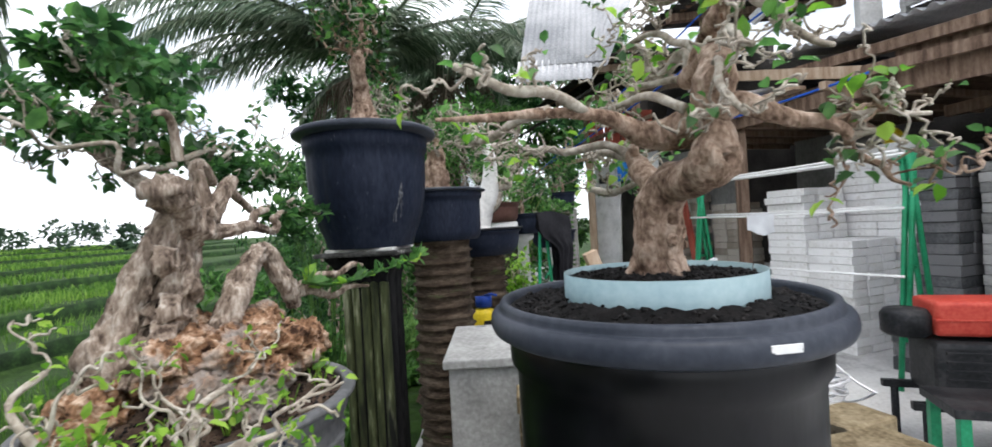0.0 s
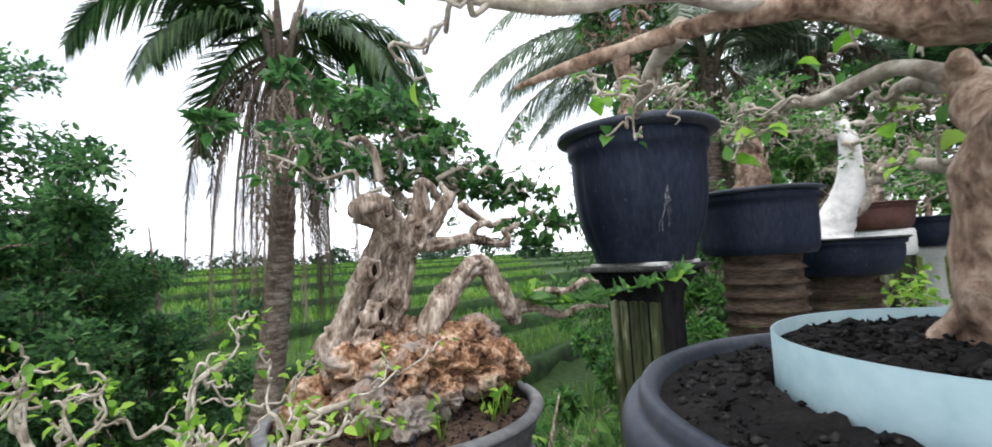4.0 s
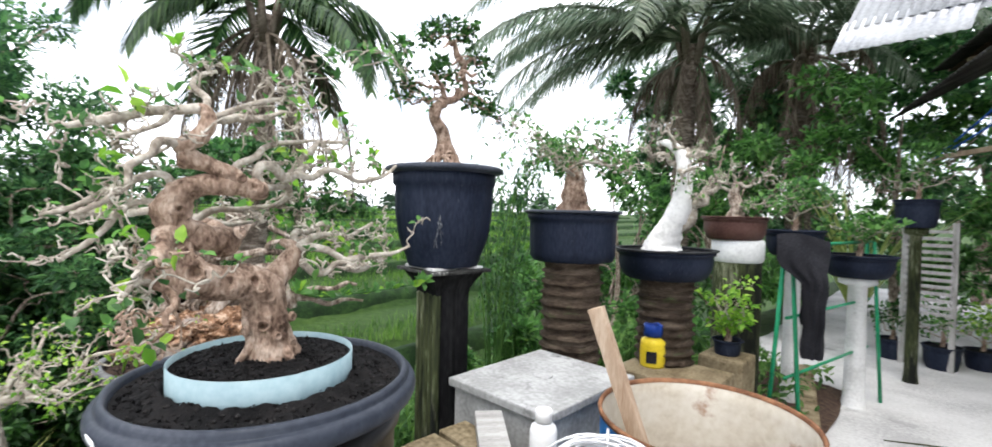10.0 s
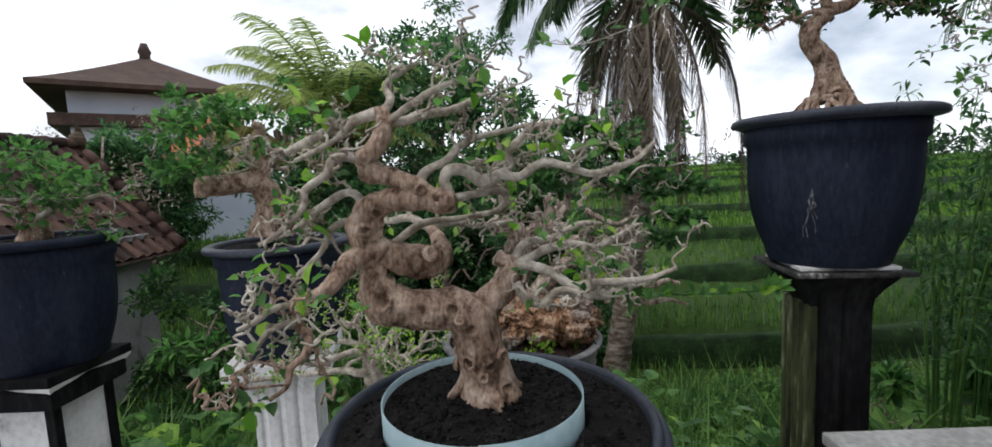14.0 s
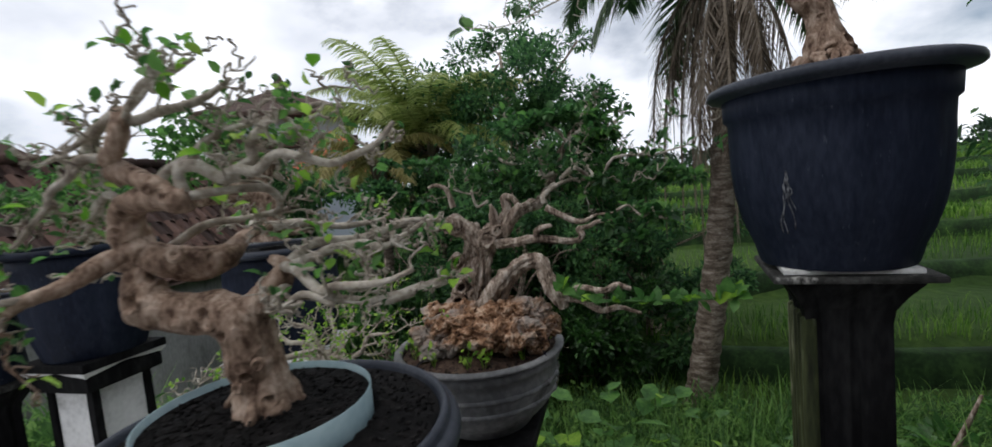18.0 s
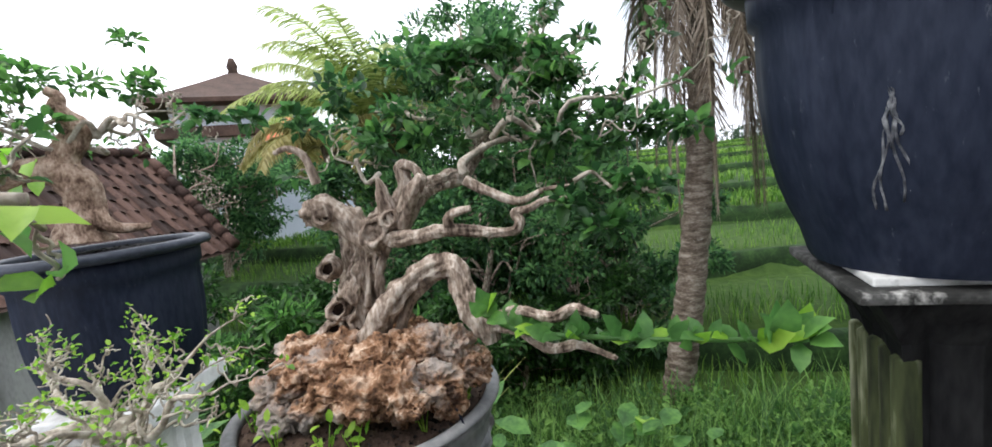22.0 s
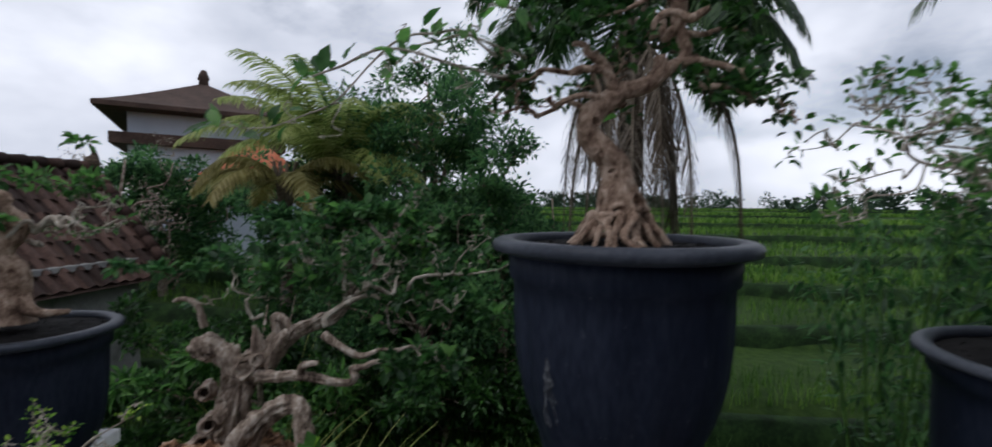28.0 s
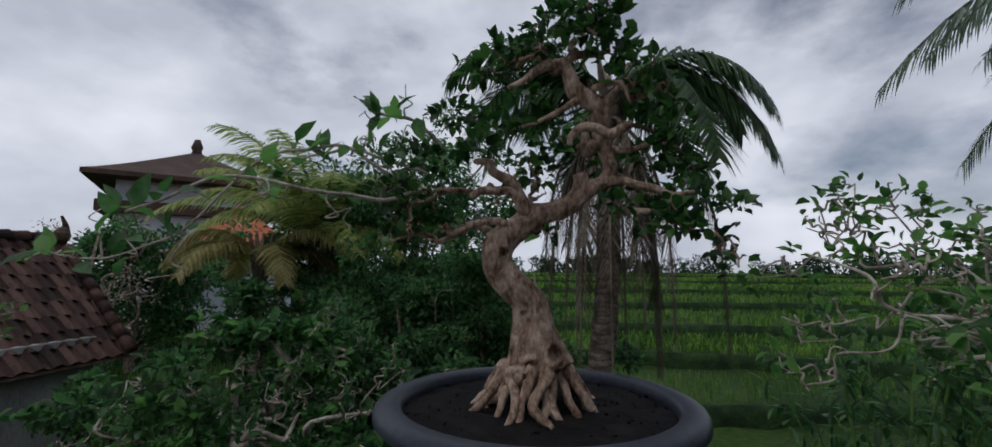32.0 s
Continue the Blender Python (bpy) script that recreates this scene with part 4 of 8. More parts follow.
    arm([(0.035, -0.157, 0.29, 0.0077), (0.04, -0.164, 0.316, 0.0067), (0.04, -0.179, 0.325, 0.0058), (0.03, -0.209, 0.314, 0.0059), (0.02, -0.24, 0.296, 0.005), (0.01, -0.272, 0.273, 0.0041), (-0.0, -0.308, 0.259, 0.0032)], 5)
    arm([(0.03, -0.161, 0.276, 0.0058), (0.02, -0.191, 0.283, 0.005), (0.01, -0.219, 0.27, 0.0051), (-0.0, -0.236, 0.242, 0.0052), (-0.0, -0.258, 0.219, 0.0042), (-0.0, -0.29, 0.194, 0.0032)], 5)
    arm([(0.05, -0.126, 0.432, 0.0085), (0.045, -0.155, 0.425, 0.0077), (0.03, -0.192, 0.42, 0.0079), (0.02, -0.224, 0.406, 0.0071), (0.01, -0.25, 0.398, 0.0062), (-0.0, -0.281, 0.388, 0.0042)], 5)
    arm([(0.045, -0.16, 0.425, 0.0057), (0.06, -0.179, 0.401, 0.0047), (0.07, -0.202, 0.386, 0.0037), (0.08, -0.233, 0.371, 0.0028)], 5)
    arm([(0.055, -0.116, 0.423, 0.0075), (0.05, -0.098, 0.418, 0.0075), (0.04, -0.068, 0.428, 0.0066), (0.03, -0.031, 0.433, 0.0058), (0.02, -0.003, 0.445, 0.0049), (0.01, 0.026, 0.465, 0.003)], 5)
    arm([(0.055, -0.111, 0.419, 0.0056), (0.07, -0.078, 0.437, 0.0046), (0.08, -0.047, 0.452, 0.0045), (0.08, -0.017, 0.462, 0.0036), (0.08, 0.009, 0.464, 0.0027)], 5)
    arm([(0.05, -0.121, 0.43, 0.0066), (0.03, -0.112, 0.453, 0.0058), (-0.0, -0.125, 0.477, 0.0051), (-0.03, -0.109, 0.502, 0.0043), (-0.04, -0.08, 0.519, 0.0032)], 5)
    arm([(0.05, -0.035, 0.315, 0.0092), (0.05, -0.04, 0.335, 0.0083), (0.05, -0.032, 0.349, 0.0083), (0.045, -0.011, 0.349, 0.0084), (0.035, 0.01, 0.332, 0.0085), (0.03, 0.031, 0.339, 0.0086), (0.02, 0.051, 0.352, 0.0078), (0.02, 0.05, 0.371, 0.0068), (0.02, 0.068, 0.39, 0.0058), (0.01, 0.088, 0.407, 0.005), (-0.0, 0.125, 0.414, 0.0041), (-0.0, 0.155, 0.417, 0.0031)], 6)
    arm([(0.03, 0.036, 0.342, 0.0076), (0.03, 0.064, 0.336, 0.0067), (0.03, 0.087, 0.351, 0.0067), (0.03, 0.108, 0.354, 0.0058), (0.03, 0.137, 0.346, 0.0058), (0.02, 0.169, 0.336, 0.005), (0.02, 0.204, 0.343, 0.0051), (0.02, 0.235, 0.354, 0.0041), (0.02, 0.26, 0.377, 0.0031)], 7)
    arm([(0.05, -0.08, 0.328, 0.0074), (0.04, -0.066, 0.35, 0.0066), (0.03, -0.036, 0.365, 0.0057), (0.02, -0.019, 0.384, 0.0058), (0.01, 0.01, 0.397, 0.0049), (-0.0, 0.05, 0.405, 0.004), (-0.0, 0.085, 0.413, 0.003)], 5)
    arm([(0.05, -0.026, 0.311, 0.0065), (0.02, 0.007, 0.315, 0.0058), (-0.01, 0.038, 0.315, 0.006), (-0.03, 0.044, 0.3, 0.0052), (-0.05, 0.027, 0.283, 0.0042), (-0.06, -0.007, 0.275, 0.0032)], 5)
    arm([(-0.0, -0.136, 0.238, 0.0071), (-0.03, -0.09, 0.269, 0.0062), (-0.05, -0.039, 0.273, 0.0053), (-0.06, 0.014, 0.279, 0.0043), (-0.07, 0.047, 0.286, 0.0033)], 5)
    arm([(0.004, -0.005, 0.135, 0.0265), (-0.0, 0.016, 0.153, 0.0235), (-0.006, 0.035, 0.169, 0.0215), (-0.012, 0.048, 0.186, 0.0175), (-0.018, 0.047, 0.204, 0.0124), (-0.02, 0.027, 0.213, 0.0062)], 0)
    arm([(-0.015, 0.042, 0.196, 0.0093), (-0.03, 0.074, 0.205, 0.0084), (-0.05, 0.109, 0.218, 0.0076), (-0.06, 0.15, 0.222, 0.0066), (-0.06, 0.189, 0.216, 0.0056), (-0.06, 0.223, 0.232, 0.0045), (-0.06, 0.252, 0.247, 0.0034)], 6)
    arm([(-0.015, 0.047, 0.2, 0.0093), (-0.0, 0.078, 0.201, 0.0081), (0.02, 0.107, 0.193, 0.007), (0.03, 0.137, 0.174, 0.007), (0.04, 0.167, 0.181, 0.0059), (0.05, 0.204, 0.183, 0.005), (0.05, 0.244, 0.187, 0.004), (0.05, 0.279, 0.199, 0.0031)], 7)
    arm([(-0.01, 0.055, 0.176, 0.0072), (0.02, 0.061, 0.165, 0.007), (0.03, 0.073, 0.153, 0.0069), (0.04, 0.093, 0.155, 0.0068), (0.04, 0.111, 0.169, 0.0059), (0.04, 0.13, 0.17, 0.0049), (0.04, 0.162, 0.157, 0.004)], 5)
    arm([(-0.02, 0.051, 0.203, 0.0083), (-0.06, 0.072, 0.227, 0.0076), (-0.12, 0.121, 0.225, 0.0071), (-0.16, 0.178, 0.243, 0.0062), (-0.2, 0.226, 0.238, 0.0039)], 5)
    arm([(0.03, 0.11, 0.168, 0.0059), (-0.0, 0.157, 0.154, 0.0063), (-0.02, 0.194, 0.146, 0.0076), (-0.04, 0.239, 0.155, 0.0079), (-0.05, 0.282, 0.165, 0.0058)], 5)
    arm([(-0.18, -0.103, 0.251, 0.0099), (-0.22, -0.056, 0.252, 0.0078), (-0.26, -0.005, 0.238, 0.0067), (-0.3, 0.066, 0.242, 0.0042)], 5)
    arm([(-0.12, -0.087, 0.249, 0.0081), (-0.18, -0.139, 0.267, 0.0075), (-0.24, -0.197, 0.259, 0.0067), (-0.3, -0.26, 0.27, 0.0043)], 5)
    foliage(leaves_at(tips, 2, 0.02, rng, 0.010, 0.34, 0.66), leaf_mid, ob, "few fresh green leaves")
    foliage(leaves_at(tips, 2, 0.028, rng, 0.016, 0.07, 0.66), leaf_lime, ob, "lime green new shoots")


def bonsai_rooted():
    """The leafy tree with spreading roots in the tall pot."""
    rng = random.Random(23)
    ob = bonsai("bonsai_tree", (-0.452, 1.805, 1.677), "twisted bonsai with spreading roots and dark leaf pads")
    s = trunk_tube([(0, 0.003, 0.073, 0.0561), (0, -0, 0.093, 0.0501), (0, -0.005, 0.121, 0.0401), (0, -0.009, 0.153, 0.0325), (0, -0.018, 0.181, 0.0302), (0.004, -0.046, 0.21, 0.0282), (0.006, -0.066, 0.238, 0.0269), (0.006, -0.068, 0.267, 0.0269), (0.006, -0.052, 0.289, 0.0249), (0.004, -0.025, 0.309, 0.023), (0, -0.003, 0.326, 0.0206), (-0.002, 0.02, 0.331, 0.0181), (-0.004, 0.047, 0.339, 0.0175), (-0.006, 0.07, 0.357, 0.0163), (-0.008, 0.078, 0.38, 0.0151), (-0.01, 0.075, 0.399, 0.0126)], 44, 0.13, 24, 12, 0.05)
    s.tube(spline([(-0.006, 0.07, 0.355, 0.015), (-0.006, 0.095, 0.373, 0.0138), (-0.008, 0.118, 0.386, 0.0132), (-0.01, 0.128, 0.409, 0.0127), (-0.014, 0.122, 0.434, 0.0135), (-0.016, 0.113, 0.46, 0.0141), (-0.016, 0.113, 0.49, 0.0156), (-0.014, 0.112, 0.519, 0.0169), (-0.012, 0.091, 0.536, 0.0176), (-0.01, 0.068, 0.553, 0.0163), (-0.008, 0.058, 0.578, 0.0131), (-0.006, 0.048, 0.601, 0.0112)], 10), 30, 0.16, 28)
    carve(s, [((0.032, -0.055, 0.262), (1, 0.1, 0.2), 0.007), ((0.038, -0.02, 0.16), (1, 0.1, 0), 0.006), ((0.05, 0.03, 0.10), (1, 0.1, 0.2), 0.012), ((0.05, -0.01, 0.08), (1, 0.1, 0.2), 0.010), ((0.045, 0.05, 0.07), (1, 0.4, 0.2), 0.010)])
    s.object("trunk", bark_tan, ob)
    def bough(rows, segs=16):
        trunk_tube(rows, segs, 0.14, 34, 9, 0.0).object("branch", bark_tan, ob)
    bough([(-0.006, 0.05, 0.601, 0.0093), (0, 0.023, 0.597, 0.0092), (0.01, -0.001, 0.581, 0.0078), (0.02, -0.023, 0.56, 0.0058), (0.03, -0.048, 0.545, 0.0038)])
    bough([(-0.012, 0.11, 0.518, 0.0117), (-0.006, 0.13, 0.533, 0.0104), (0, 0.148, 0.55, 0.0091), (0.006, 0.167, 0.551, 0.0078), (0.01, 0.177, 0.531, 0.0051)])
    bough([(0.03, 0.158, 0.478, 0.0055), (0.03, 0.144, 0.469, 0.008), (0.03, 0.123, 0.459, 0.0086), (0.028, 0.099, 0.471, 0.008), (0.025, 0.076, 0.472, 0.0074), (0.02, 0.059, 0.459, 0.0062), (0.02, 0.055, 0.443, 0.0043)])
    bough([(0.01, -0.016, 0.323, 0.0136), (0.015, -0.026, 0.349, 0.0123), (0.02, -0.041, 0.378, 0.0105), (0.025, -0.058, 0.389, 0.0092), (0.03, -0.075, 0.399, 0.008), (0.032, -0.081, 0.413, 0.0068), (0.035, -0.105, 0.415, 0.0049)])
    bough([(0.02, -0.025, 0.347, 0.008), (0.03, -0.045, 0.363, 0.0079), (0.035, -0.071, 0.364, 0.0079), (0.04, -0.092, 0.363, 0.0073), (0.045, -0.109, 0.353, 0.0055)])
    bough([(0.02, -0.043, 0.307, 0.0074), (0.03, -0.074, 0.314, 0.0061), (0.04, -0.104, 0.307, 0.0055), (0.05, -0.126, 0.295, 0.0048), (0.05, -0.143, 0.29, 0.0043), (0.05, -0.148, 0.309, 0.0036)])
    bough([(0, 0.115, 0.383, 0.0093), (0.01, 0.143, 0.384, 0.0074), (0.015, 0.166, 0.376, 0.0068), (0.02, 0.196, 0.367, 0.0068), (0.02, 0.223, 0.357, 0.0049), (0.02, 0.258, 0.362, 0.0031)])
    bough([(-0.006, 0.044, 0.601, 0.008), (-0.02, 0.074, 0.622, 0.0074), (-0.03, 0.108, 0.627, 0.0062), (-0.04, 0.134, 0.639, 0.0042)])
    bough([(-0.014, 0.117, 0.447, 0.0077), (-0.01, 0.161, 0.441, 0.0058), (0, 0.201, 0.451, 0.0045), (0, 0.241, 0.442, 0.0026)])
    bough([(-0.01, 0.081, 0.54, 0.0078), (0.02, 0.032, 0.5, 0.005), (0.03, -0.008, 0.479, 0.0037), (0.04, -0.055, 0.466, 0.0024)])
    for i in range(26):
        a = TAU * i / 26 + rng.uniform(-0.15, 0.15)
        ln = rng.uniform(0.06, 0.105)
        rows = [(0.04 * math.cos(a), 0.04 * math.sin(a), 0.070, 0.014)]
        for k in range(1, 5):
            t = k / 4
            b = a + rng.uniform(-0.25, 0.25)
            rows.append(((0.04 + ln * t) * math.cos(b), (0.04 + ln * t) * math.sin(b), 0.09 * (1 - t) ** 1.2 + 0.012 * math.sin(t * 7 + i) * (1 - t) - 0.008 * t, 0.0095 * (1 - 0.4 * t)))
        w = Soup()
        w.tube(spline(rows, 5), 9, 0.4, 45, groove=0.3)
        w.object("root", bark_tan, ob)
    tips = []
    arms = [((0.0, -0.08, 0.38), (0.03, -0.26, 0.36), 0.007), ((0.0, 0.15, 0.34), (0.05, 0.28, 0.27), 0.007), ((0.0, 0.12, 0.40), (-0.14, 0.26, 0.38), 0.008), ((0.0, 0.10, 0.55), (0.03, 0.22, 0.52), 0.007), ((0.0, 0.05, 0.60), (-0.02, -0.08, 0.60), 0.008), ((0.0, 0.06, 0.62), (0.03, 0.12, 0.68), 0.006), ((0.0, 0.0, 0.30), (-0.16, -0.05, 0.40), 0.010), ((0.0, 0.10, 0.45), (-0.16, 0.08, 0.50), 0.010), ((-0.02, -0.08, 0.3), (0.02, -0.24, 0.28), 0.007)]
    for a, b, r in arms:
        w = Soup()
        limb(w, a, b, r, rng, 5, 2, 0.12, tips, 0.42, 8, lift=0.3)
        w.object("branch", bark_tan, ob)
    lv = leaves_at(tips, 7, 0.025, rng, 0.03, 0.55, 0.62, 0.6)
    for x, y, z, r in ((-0.062, 0.021, 0.688, 0.0713), (-0.013, 0.099, 0.651, 0.0626), (-0.041, -0.049, 0.646, 0.0554), (-0.003, 0.136, 0.612, 0.0437), (0.0, -0.095, 0.585, 0.0525), (-0.09, -0.028, 0.584, 0.0473), (-0.098, -0.166, 0.544, 0.0578), (0.034, -0.064, 0.483, 0.053), (-0.059, 0.01, 0.515, 0.0449), (-0.063, -0.208, 0.445, 0.0555), (0.059, -0.1, 0.432, 0.0474), (-0.025, 0.198, 0.532, 0.0526), (0.034, 0.227, 0.468, 0.053)):
        leaf_clump(lv, (x, y, z), r * 1.1, int(19000 * r * r), 0.024, rng, 0.5, 0.7)
    for x, y, z, r in ((-0.024, 0.196, 0.43, 0.0471), (0.002, 0.259, 0.404, 0.0503), (-0.076, 0.308, 0.365, 0.0504), (0.002, 0.333, 0.343, 0.0341), (0.039, 0.124, 0.336, 0.0407), (-0.016, 0.192, 0.33, 0.0462), (0.019, 0.231, 0.335, 0.0407), (0.007, -0.22, 0.351, 0.0428), (-0.09, 0.182, 0.656, 0.0435), (0.021, 0.023, 0.443, 0.0365), (-0.005, 0.049, 0.689, 0.0541), (-0.052, 0.13, 0.384, 0.0348)):
        leaf_clump(lv, (x, y, z), r * 1.1, int(19000 * r * r), 0.024, rng, 0.5, 0.7)
    foliage(lv, leaf_dark, ob, "dense dark green leaf pads")
    foliage(leaves_at(tips, 3, 0.035, rng, 0.02, 0.10, 0.55), leaf_mid, ob, "bright green new shoots")
    vine = random.Random(205)
    for pts in (((0.0, -0.22, 0.38), (0.06, -0.34, 0.44), (0.09, -0.46, 0.40), (0.10, -0.58, 0.29), (0.08, -0.72, 0.25), (0.07, -0.86, 0.27)), ((-0.02, -0.20, 0.40), (0.02, -0.30, 0.44), (-0.02, -0.40, 0.45), (-0.05, -0.50, 0.41)), ((0.0, -0.2, 0.37), (0.12, -0.30, 0.34), (0.20, -0.42, 0.36), (0.23, -0.55, 0.30)), ((-0.04, -0.18, 0.46), (0.0, -0.23, 0.50), (0.04, -0.28, 0.51))):
        w = Soup()
        rows = spline([(*p, 0.0036 - 0.0005 * i) for i, p in enumerate(pts)], 8)
        rows = [(x + 0.012 * noise.noise((y * 11, z * 9, 1)), y, z + 0.016 * noise.noise((y * 12, x * 9, 4)), max(0.0009, r)) for x, y, z, r in rows]
        w.tube(rows, 6, 0.1, 30)
        tender = Soup()
        for q in rows[6::3]:
            p = Vector(q[:3])
            if vine.random() < 0.5:
                limb(w, p, p + unit(vine) * vine.uniform(0.04, 0.10), 0.0018, vine, 3, 0, 0.25, None, 0.4, 5, 0.0009)
            for _ in range(vine.choice((1, 2, 2, 3))):
                ln = vine.uniform(0.03, 0.055)
                tender.leaf(p + unit(vine) * 0.015, unit(vine) + Vector((0.2, -0.3, 0.2)), Vector((0.4, 0, 1)) + unit(vine) * 0.5, ln, ln * 0.55, 0.12)
        for _ in range(5):
            ln = vine.uniform(0.04, 0.06)
            tender.leaf(Vector(rows[-1][:3]) + unit(vine) * 0.01, unit(vine) + Vector((0.1, -0.8, 0.2)), Vector((0.4, 0, 1)) + unit(vine) * 0.4, ln, ln * 0.5, 0.12)
        w.object("long_shoot", twig_grey, ob, "thin trailing shoot")
        foliage(tender, leaf_mid, ob, "broad green leaves on trailing shoots")


def rock_mass(rng, spots, r, mat, parent, name="rock"):
    """Jagged lumps of pitted stone, one mesh a lump."""
    for c, k in spots:
        bm = bmesh.new()
        bmesh.ops.create_icosphere(bm, subdivisions=5, radius=1)
        off = Vector((rng.uniform(0, 50), rng.uniform(0, 50), 0))
        sx, sy, sz = rng.uniform(0.8, 1.15), rng.uniform(0.8, 1.15), rng.uniform(0.75, 1.0)
        for v in bm.verts:
            d = v.co.normalized()
            q = d * 1.5 + off
            h = 1 + 0.45 * noise.noise(q) + 0.30 * (0.5 - abs(noise.noise(q * 2.3)) * 2)
            cell = noise.voronoi(q * 3.4)[0]
            h -= 0.34 * max(0.0, 0.30 - cell[0]) / 0.30
            small = noise.voronoi(q * 8.5 + off)[0][0]
            h -= 0.13 * max(0.0, 0.34 - small) / 0.34
            h += 0.07 * noise.noise(q * 7) + 0.04 * noise.noise(q * 17)
            v.co = Vector(c) + Vector((d.x * sx, d.y * sy, d.z * sz)) * h * k * r
        part(name, bm, mat, parent)


def bonsai_driftwood():
    """The hollow driftwood tree on coral rock in the grey bowl."""
    rng = random.Random(37)
    ob = bonsai("bonsai_tree", (-0.55, 0.86, 1.035), "gnarled grey driftwood bonsai with an arched root over rock")
    s = trunk_tube([(-0.010, -0.060, 0.040, 0.052), (-0.005, -0.048, 0.097, 0.042), (0.000, -0.030, 0.151, 0.034), (0.000, -0.006, 0.202, 0.036), (-0.005, 0.012, 0.250, 0.030), (-0.010, 0.021, 0.284, 0.030), (-0.015, 0.051, 0.315, 0.038), (-0.025, 0.085, 0.339, 0.034), (-0.050, 0.113, 0.374, 0.023), (-0.070, 0.132, 0.394, 0.018), (-0.130, 0.162, 0.404, 0.019), (-0.180, 0.187, 0.411, 0.019), (-0.250, 0.205, 0.453, 0.018), (-0.330, 0.226, 0.510, 0.018), (-0.350, 0.245, 0.564, 0.017), (-0.360, 0.284, 0.625, 0.013), (-0.350, 0.329, 0.674, 0.010)], 56, 0.40, 24, 16, 0.55)
    carve(s, [((0.040, -0.023, 0.263), (1, 0.25, 0.1), 0.017), ((0.040, -0.028, 0.179), (1, 0.25, 0.1), 0.020), ((0.040, -0.050, 0.133), (1, 0.25, 0.1), 0.025), ((0.030, 0.058, 0.321), (1, 0.25, 0.1), 0.027), ((0.045, -0.019, 0.363), (1, 0.25, 0.1), 0.018), ((0.050, -0.021, 0.116), (1, 0.25, 0.1), 0.021), ((0.050, 0.031, 0.222), (1, 0.25, 0.1), 0.012), ((0.020, 0.102, 0.306), (1, 0.25, 0.1), 0.018)])
    s.object("trunk", bark_grey, ob)
    for p, r in (((0.028, -0.055, 0.258), 0.013), ((0.030, -0.045, 0.175), 0.014), ((0.030, -0.060, 0.128), 0.017), ((0.022, 0.050, 0.322), 0.018), ((0.045, -0.035, 0.365), 0.013), ((0.032, -0.030, 0.105), 0.015), ((0.026, -0.005, 0.215), 0.010), ((0.020, 0.085, 0.345), 0.012)):
        d = Vector((1, 0.25 + 3 * r * math.sin(900 * r), 0.15)).normalized()
        a = d.orthogonal().normalized()
        b = d.cross(a)
        cup, n = Soup(), 18
        for i, (rr, h) in enumerate(((1.9, -1.6), (1.6, -0.5), (1.35, 0.25), (1.15, 0.5), (0.92, 0.45), (0.78, -0.1), (0.62, -0.7))):
            for k in range(n):
                an = TAU * k / n
                w = 1 + 0.28 * noise.noise((2 * math.cos(an), 2 * math.sin(an), 90 * r + 0.3 * i))
                cup.v.append(Vector(p) + (a * math.cos(an) * 1.25 + b * math.sin(an)) * r * rr * w + d * h * r * w)
        cup.f = [(i * n + k, i * n + (k + 1) % n, (i + 1) * n + (k + 1) % n, (i + 1) * n + k) for i in range(6) for k in range(n)]
        cup.object("burl", bark_grey, ob, "raised lip round a rotted hollow")
        # dark disc added in each cup as the shade of its depth
        pit = Soup()
        pit.v = [Vector(p) - d * r * 0.35] + [Vector(p) - d * r * 0.3 + (a * math.cos(TAU * k / n) * 1.25 + b * math.sin(TAU * k / n)) * r * 0.95 for k in range(n)]
        pit.f = [(0, 1 + k, 1 + (k + 1) % n) for k in range(n)]
        pit.object("hollow", shaded_rot, ob, "rotted floor of the hollow, shade put into its dark colour")
    for k in range(6):
        a0 = 1.3 + 0.62 * k
        rows = []
        for i in range(7):
            t = i / 6
            c = Vector((-0.005 + 0.005 * t, -0.035 + 0.10 * t ** 1.5, 0.09 + 0.245 * t))
            q = 0.036 * (1 - 0.3 * t) * (1 + 0.25 * math.sin(5 * t + k * 2))
            a = a0 + 0.7 * t + 0.3 * math.sin(7 * t + k)
            rows.append((c.x + q * math.cos(a), c.y + q * math.sin(a), c.z, 0.0125 - 0.005 * abs(t - 0.4)))
        trunk_tube(rows, 18, 0.45, 40, 9, 0.5).object("strand", bark_grey, ob, "ropy weathered strand of the trunk")
    def bough(rows, name, label=""):
        trunk_tube(rows, 28, 0.2, 30, 12, 0.45 if rows[0][3] > 0.014 else 0.2).object(name, bark_grey, ob, label)

    bough([(0.05, 0.012, 0.063, 0.021), (0.055, 0.029, 0.115, 0.026), (0.06, 0.057, 0.158, 0.027), (0.06, 0.106, 0.212, 0.025), (0.058, 0.156, 0.245, 0.023), (0.054, 0.198, 0.252, 0.023), (0.06, 0.22, 0.24, 0.024), (0.07, 0.231, 0.207, 0.023), (0.08, 0.248, 0.171, 0.025), (0.083, 0.268, 0.143, 0.022), (0.085, 0.276, 0.117, 0.015)], "arched_root", "weathered grooved arched root")
    bough([(0.045, 0.063, 0.068, 0.012), (0.05, 0.091, 0.134, 0.012), (0.05, 0.117, 0.187, 0.012), (0.052, 0.164, 0.228, 0.011), (0.055, 0.209, 0.248, 0.009)], "root")
    bough([(0.0, -0.052, 0.098, 0.031), (0.02, -0.094, 0.109, 0.023), (0.03, -0.15, 0.078, 0.014)], "root")
